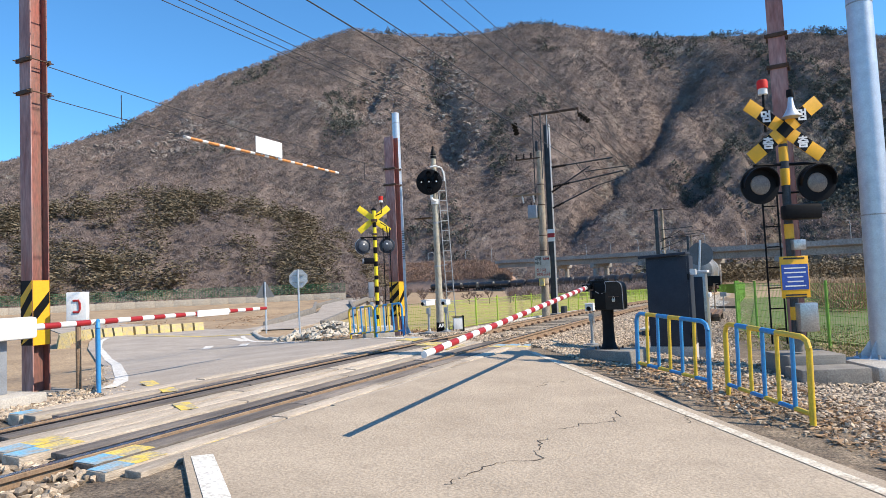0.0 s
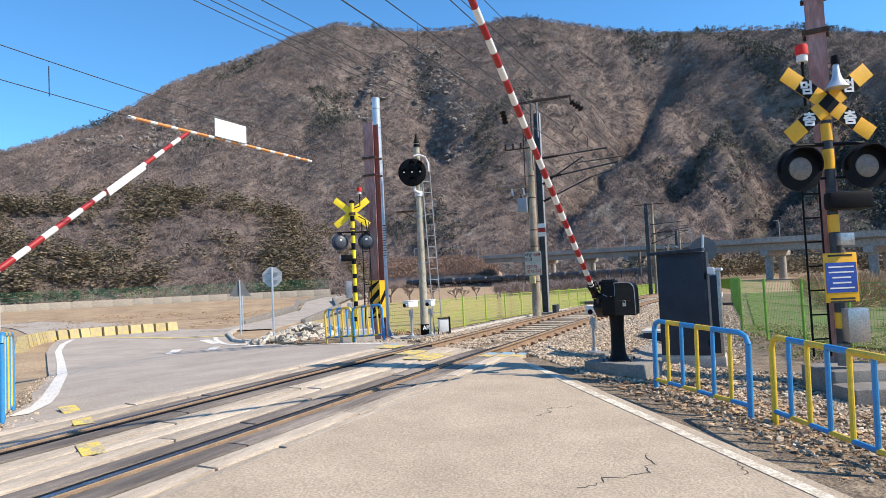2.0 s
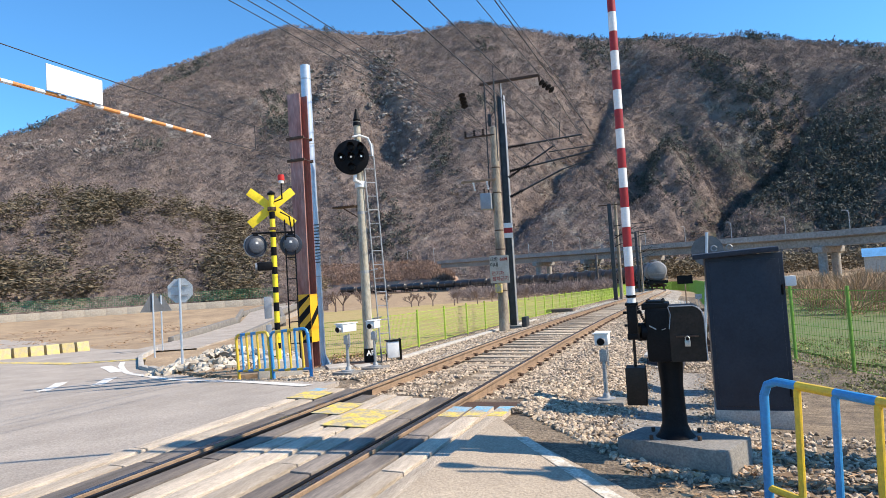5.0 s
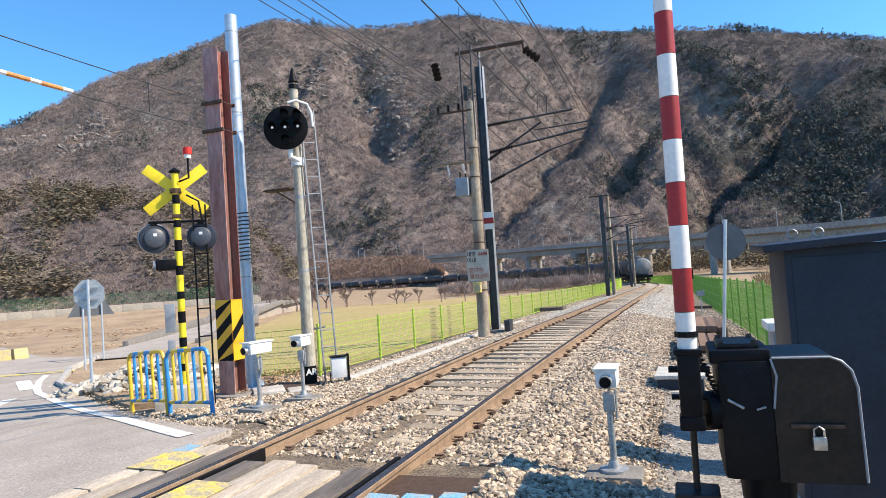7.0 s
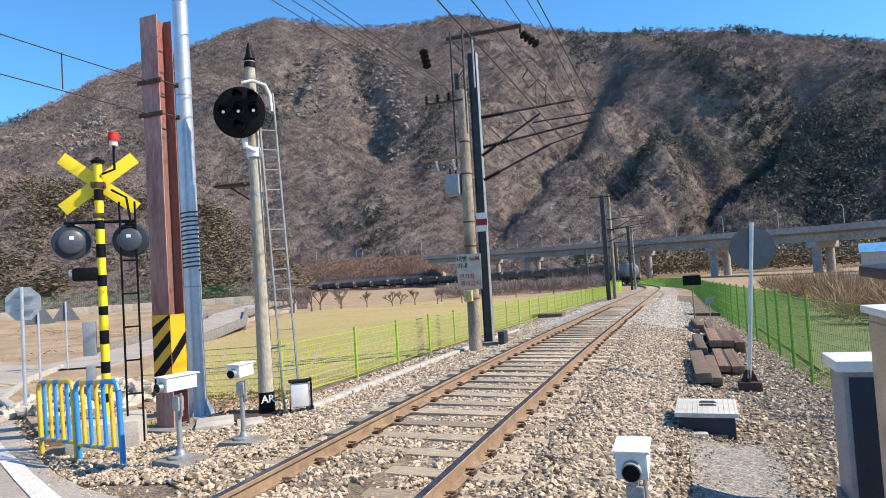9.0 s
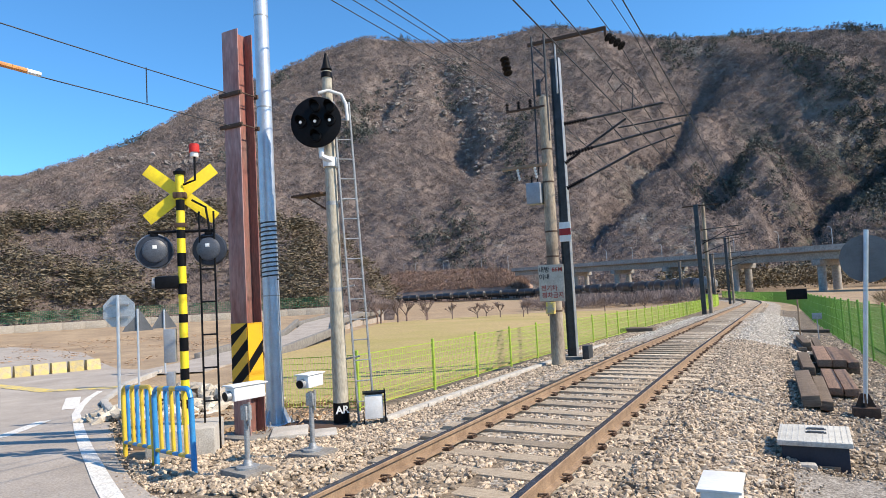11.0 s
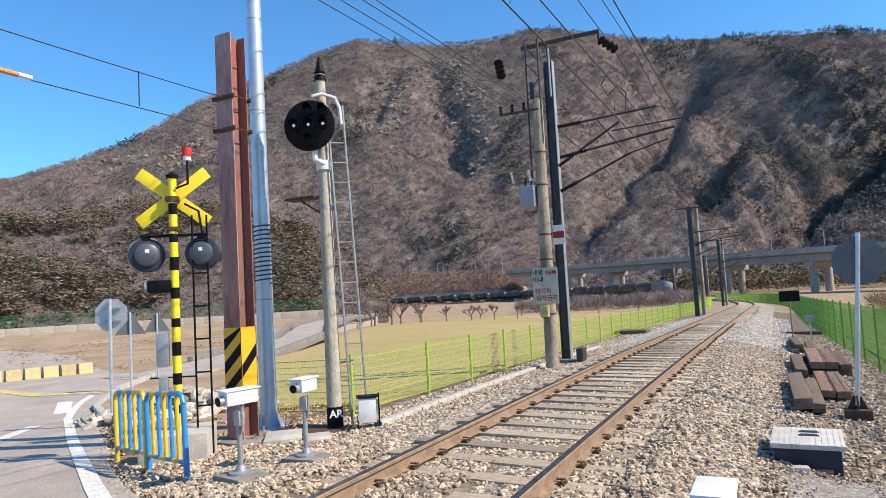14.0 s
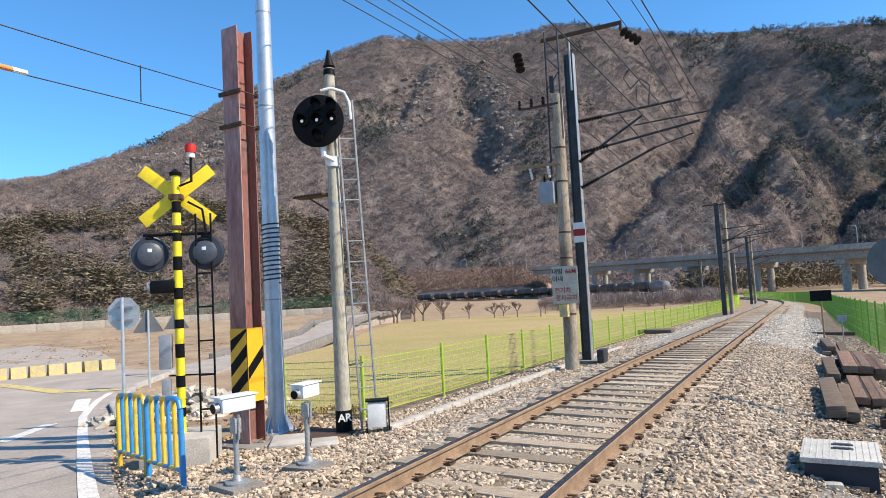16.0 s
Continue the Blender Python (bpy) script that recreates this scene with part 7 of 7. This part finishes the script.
def build_signs():
    x, y = -8.77, 8.87
    gz = ground_z(x, y)
    s = thing("stop_sign", pose(x, y, gz, 0, 0, 28), "octagonal sign on a steel post seen from behind", "road sign")
    part("post", Shape().rod((0, 0, 0), (0, 0, 2.44), 0.032, n=10), M_GALV, s)
    part("plate", Shape().prism([(0.33 * math.cos(math.pi / 8 + k * math.pi / 4), 0.33 * math.sin(math.pi / 8 + k * math.pi / 4)) for k in range(8)], -0.004, 0.004, pose(0, 0.05, 2.13, 90, 0, 0)), M_SIGNLIT, s, "dull grey back of the octagon")
    part("bracket", Shape().box((0, 0.02, 2.25), (0.4, 0.03, 0.03)), M_GALVD, s)
    part("bracket", Shape().box((0, 0.02, 2.01), (0.4, 0.03, 0.03)), M_GALVD, s)
    for x, y, h in ((-14.28, 13.56, 2.0), (-16.95, 16.7, 1.95)):
        gz = ground_z(x, y)
        s = thing("triangle_sign", pose(x, y, gz, 0, 0, 52), "triangular road sign on a post seen from behind", "road sign", "triangle signs")
        part("post", Shape().rod((0, 0, 0), (0, 0, h + 0.35), 0.032, n=10), M_GALV, s)
        part("plate", Shape().prism([(-0.42, -0.3), (0.42, -0.3), (0, 0.42)], -0.004, 0.004, pose(0, 0.04, h, 90, 0, 0)), M_SIGNSHADE, s, "dull grey back of the triangle")
    kerb_pts = [(-9.5, 9.28), (-12.4, 11.1), (-15.4, 14.0), (-17.6, 17.0)]
    for p, q in zip(kerb_pts, kerb_pts[1:]):
        n = max(1, int(math.dist(p, q) / 1.0))
        for i in range(n):
            a = (p[0] + (q[0] - p[0]) * (i + 0.5) / n, p[1] + (q[1] - p[1]) * (i + 0.5) / n)
            solid("kerb", Shape().box((0, 0, 0.0), (math.dist(p, q) / n - 0.01, 0.16, 0.30), 0.02), M_CONC, "weathered kerb stone round the traffic island", "kerb", "structure", m=pose(*a, ground_z(*a), 0, 0, math.degrees(math.atan2(q[1] - p[1], q[0] - p[0]))))
    isl = [(-5.4, 6.55), (-6.4, 7.25), (-9.5, 9.35), (-12.4, 11.2), (-15.0, 13.9), (-13, 15), (-9, 12.5), (-5.4, 9.5), (-4.6, 7.0)]
    solid("traffic_island", sheet(isl, 0.09, 0.3), M_SOIL, "bare sandy traffic island behind the kerb", "ground", "structure")
    line = [(-19.6, 7.9), (-21.3, 9.0), (-24.3, 12.0), (-24.6, 14.4), (-23.2, 18.6)]
    blk = Shape().prism([(-0.30, 0), (0.30, 0), (0.24, 0.34), (0.18, 0.60), (-0.18, 0.60), (-0.24, 0.34)], -0.26, 0.26, pose(0, 0, 0, 90, 0, 90) @ Matrix.Diagonal((0.8, 0.8, 1, 1))).mesh("body", M_BLOCK)
    d = 0.0
    for p, q in zip(line, line[1:]):
        L, yaw = math.dist(p, q), math.degrees(math.atan2(q[1] - p[1], q[0] - p[0]))
        while d < L:
            x, y = p[0] + (q[0] - p[0]) * d / L, p[1] + (q[1] - p[1]) * d / L
            b = thing("road_block", pose(x, y, ground_z(x, y), 0, 0, yaw), "faded yellow concrete road block at the road edge", "road block", "road blocks")
            part("body", blk, None, b)
            d += 0.64
        d -= L
    # retaining wall and fence at the foot of the hill
    w = thing("retaining_wall", pose(0, 0, 0), "long low pale retaining wall topped by a green fence", "wall", kind="structure")
    bank = Shape()
    vs, fs = [], []
    pts = []
    for i in range(28):
        az = -74 + 1.45 * i
        pts.append((4 + 96 * math.sin(radians(az)), -5 + 96 * math.cos(radians(az)), az))
        for r, z in ((70, -1.9), (82, -0.9 + 0.25 * noise.noise((az, 1, 1))), (96.2, -0.25), (118, 0.3)):
            vs.append((4 + r * math.sin(radians(az)), -5 + r * math.cos(radians(az)), z))
    for i in range(27):
        fs += [(i * 4 + j, i * 4 + j + 1, i * 4 + j + 5, i * 4 + j + 4) for j in range(3)]
    solid("field_bank", bank.add(vs, [tuple(reversed(f)) for f in fs]), M_SOIL, "brown ploughed soil rising to the wall", "ground", "structure")
    post = Shape().rod((0, 0, 0), (0, 0, 1.5), 0.04, n=6).mesh("fence_post", M_FARGREEN)
    for p, q in zip(pts, pts[1:]):
        L, yaw = math.dist(p[:2], q[:2]), math.degrees(math.atan2(q[1] - p[1], q[0] - p[0]))
        m = pose((p[0] + q[0]) / 2, (p[1] + q[1]) / 2, 0, 0, 0, yaw)
        part("wall_panel", Shape().box((0, 0, 0.15), (L - 0.02, 0.4, 1.0), 0.02), M_RUBBLE, w, at=m)
        sh = Shape()
        for z in (0.95, 1.25, 1.55, 1.85, 2.1):
            sh.rod((-L / 2, 0, z), (L / 2, 0, z), 0.022, n=4)
        for k in range(12):
            sh.rod((-L / 2 + L * k / 12, 0, 0.8), (-L / 2 + L * k / 12, 0, 2.15), 0.02, n=4)
        part("fence_panel", sh, M_FARGREEN, w, at=m)


def build_fence(line, h, name_label, posts_gap=2.0, dense=1.0, paint=M_GREEN):
    """Green welded-mesh fence: posts and wire panels along a line."""
    f = thing("mesh_fence", pose(0, 0, 0), name_label, "fence", kind="structure")
    posts = [line[0]]
    for p, q in zip(line, line[1:]):
        n = max(1, round(math.dist(p, q) / posts_gap))
        posts += [(p[0] + (q[0] - p[0]) * i / n, p[1] + (q[1] - p[1]) * i / n) for i in range(1, n + 1)]
    pm = Shape().rod((0, 0, -0.1), (0, 0, h + 0.06), 0.03, n=8).mesh("post", paint)
    for i, p in enumerate(posts):
        z = ground_z(*p)
        part("post", pm, None, f, at=pose(p[0], p[1], z))
        if i + 1 == len(posts):
            break
        q = posts[i + 1]
        z2 = ground_z(*q)
        far = math.hypot(p[0] - 2.7, p[1]) > 26
        P, Q = Vector((p[0], p[1], z)), Vector((q[0], q[1], z2))
        sh = Shape()
        n = 5 if far else 9
        for k in range(n):
            o = Vector((0, 0, 0.06 + (h - 0.08) * k / (n - 1)))
            r = 0.010 if far else 0.0055
            sh.rod(P + o, Q + o, r if 0 < k < n - 1 else r * 1.6, n=4)
        m = int((Q - P).length / (0.14 if far else 0.07) * dense)
        for k in range(1, m):
            b = P.lerp(Q, k / m)
            sh.rod(b + Vector((0, 0, 0.05)), b + Vector((0, 0, h)), (0.008 if far else 0.0038) * (1.5 if dense > 1 else 1), n=3)
        part("wire_panel", sh, paint, f, smooth=False)
    return f


def build_fences():
    left = [(-5.7, 9.9), (-3.75, 9.6), (-3.6, 12), (-3.55, 16), (-3.5, 30), (-3.5, 66)]
    build_fence(left, 0.95, "low green wire mesh fence along the field")
    x0 = []
    for s in range(70, 150, 6):
        x, y, a = centre(s)
        x0.append((x - 3.6 * math.cos(a), y - 3.6 * math.sin(a)))
    build_fence(x0, 1.2, "green wire mesh fence along the curve", 3.0)
    right = [(13.5, -1.0), (8.8, 4.2), (6.6, 7.3), (5.2, 10.2), (4.65, 12.8), (4.6, 18), (4.35, 26), (4.0, 40), (3.9, 66)]
    build_fence(right, 1.45, "tall green wire mesh fence beside the walkway", 2.0, 1.0, M_GREENSHADE)
    x0 = []
    for s in range(66, 150, 6):
        x, y, a = centre(s)
        x0.append((x + 3.9 * math.cos(a), y + 3.9 * math.sin(a)))
    build_fence(x0, 1.45, "green wire mesh fence outside the curve", 3.0, 1.2, M_GREENSHADE)


# ---------------------------------------------------------------- train
def build_train():
    tank_prof = [(0.02, -5.5), (0.7, -5.42), (1.15, -5.2), (1.33, -4.85), (1.35, -4.6), (1.35, 4.6), (1.33, 4.85), (1.15, 5.2), (0.7, 5.42), (0.02, 5.5)]
    tank = Shape().lathe(tank_prof, 24, pose(0, 0, 2.45, 90, 0, 0)).mesh("tank", M_TANK)
    tank_g = Shape().lathe(tank_prof, 24, pose(0, 0, 2.45, 90, 0, 0)).mesh("tank", M_TANKEND)
    frame_me = Shape().box((0, 0, 1.0), (2.2, 12.0, 0.28), 0.03).box((0, 6.0, 1.0), (2.5, 0.15, 0.4)).box((0, -6.0, 1.0), (2.5, 0.15, 0.4)).mesh("underframe", M_BLACK)
    bog = Shape()
    for y in (-0.9, 0.9):
        for x in (-0.75, 0.75):
            bog.rod((x - 0.06, y, 0.43), (x + 0.06, y, 0.43), 0.43, n=18)
        bog.rod((-0.75, y, 0.43), (0.75, y, 0.43), 0.08, n=8)
    for x in (-1.0, 1.0):
        bog.box((x, 0, 0.5), (0.14, 2.4, 0.3), 0.03)
    bog_me = bog.mesh("bogie", M_CLIP)
    dome_me = Shape().lathe([(0.45, 3.7), (0.45, 4.0), (0.3, 4.06), (0.02, 4.07)], 18).mesh("dome", M_TANKEND)
    walk_me = Shape().box((0, 0, 3.86), (0.9, 6.0, 0.05)).mesh("walkway", M_TANKEND)
    lad = Shape()
    for s in (-1, 1):
        for y in (-0.25, 0.25):
            lad.tube([(s * 1.45, y, 1.1), (s * 1.42, y, 2.6), (s * 0.9, y, 3.6), (s * 0.45, y, 3.9)], 0.025, 5)
        for k in range(6):
            lad.rod((s * 1.44, -0.25, 1.3 + 0.25 * k), (s * 1.44, 0.25, 1.3 + 0.25 * k), 0.02, n=5)
    lad_me = lad.mesh("ladder", M_GALVD)
    rail_me = Shape().tube([(-1.2, -5.9, 1.1), (-1.2, -5.9, 2.1), (1.2, -5.9, 2.1), (1.2, -5.9, 1.1)], 0.03, 6).rod((-1.2, -5.9, 1.6), (1.2, -5.9, 1.6), 0.025, n=6).mesh("end_rail", M_TANKEND)
    cars = []
    for i in range(22):
        w = thing("tank_wagon", pose(0, 70 + 13 * i, 0), "black railway tank wagon of a departing goods train" if i else "last tank wagon of the departing train, grey barrel", "railway wagon", "tank wagons")
        part("tank", tank if i else tank_g, None, w)
        part("underframe", frame_me, None, w)
        for y in (-4.2, 4.2):
            part("bogie", bog_me, None, w, at=pose(0, y, 0))
        part("dome", dome_me, None, w)
        part("walkway", walk_me, None, w)
        part("ladder", lad_me, None, w)
        part("end_rail", rail_me, None, w)
        cars.append(w)
    return cars


near_boom = build_near_barrier()
far_boom = build_far_barrier()
build_near_signal()
build_far_signal()
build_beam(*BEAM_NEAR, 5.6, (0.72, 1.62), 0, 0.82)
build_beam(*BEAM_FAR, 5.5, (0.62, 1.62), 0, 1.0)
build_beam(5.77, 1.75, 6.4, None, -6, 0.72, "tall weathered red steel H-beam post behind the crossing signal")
far_pole = build_pole(-4.47, 8.39, 6.42, 0.135, 0.112, 0.02, "tall plain galvanised steel pole with a bolted base")
part("dark_coil", Shape().tube([(0.138 * math.cos(0.7 * i), 0.138 * math.sin(0.7 * i), 2.25 + 0.0078 * i) for i in range(118)], 0.012, 5), M_DKPOLE, far_pole, "dark coil round the shaft")
build_pole(6.83, 1.75, 7.5, 0.19, 0.145, 0.20, "thick galvanised steel pole on a concrete plinth")
build_height_bar()
build_signal_mast()
build_first_poles()
build_far_poles()
build_wires()
build_railing((3.74, 0.26), (4.72, -0.86), "near railings", False)
build_railing((4.92, -1.0), (5.66, -2.34), "near railings", True)
build_railing((-4.81, 6.03), (-3.79, 5.64), "far railings", True, tall=0.88, verticals=5, low=0.2)
build_railing((-3.73, 5.62), (-2.70, 5.23), "far railings", False, tall=0.86, verticals=5, low=0.18)
build_railing((-2.3, -3.42), (-3.35, -2.655), "far railings", False, tall=0.95, verticals=5)
build_sensor(2.345, 3.64, 0, 0.80, "white obstacle sensor box on a thin steel post", ln=0.26)
build_sensor(-2.0, 5.24, -12, 0.80, "white obstacle sensor box on a thin steel post", ln=0.34)
build_sensor(-1.975, 6.18, 4, 0.83, "white obstacle sensor box on a thin steel post", ln=0.28)
build_cabinets()
build_small_things()
build_signs()
build_fences()
wagons = build_train()


# ---------------------------------------------------------------- what moves
def motions():
    rise = [(0, -4.2), (0.5, -2.5), (1.0, 6.1), (1.5, 17.9), (2.0, 31.0), (2.5, 42.0), (3.0, 55.5), (3.5, 69.3), (4.0, 80.0), (4.5, 86.0), (5.2, 88.8), (6.5, 89.6), (16, 89.6)]
    walk(near_boom, [(t, pose(*NEAR_PIVOT, -a, 0.6 * max(0, a) / 90, 0)) for t, a in rise])
    rise = [(0, 0.0), (0.5, 1.0), (1.0, 7.0), (1.5, 20.9), (2.0, 33.8), (2.5, 48.9), (3.0, 65.0), (3.5, 76), (4.0, 83), (4.6, 87), (16, 87.5)]
    walk(far_boom, [(t, pose(*FAR_PIVOT, a, 0, 0)) for t, a in rise])
    for i, w in enumerate(wagons):
        rows = []
        for t in range(0, 17):
            x, y, a = centre(68.0 + 3.6 * t + 0.27 * t * t + 13.0 * i)
            rows.append((t, pose(x, y, rail_z(y), 0, 0, math.degrees(a))))
        walk(w, rows)


motions()
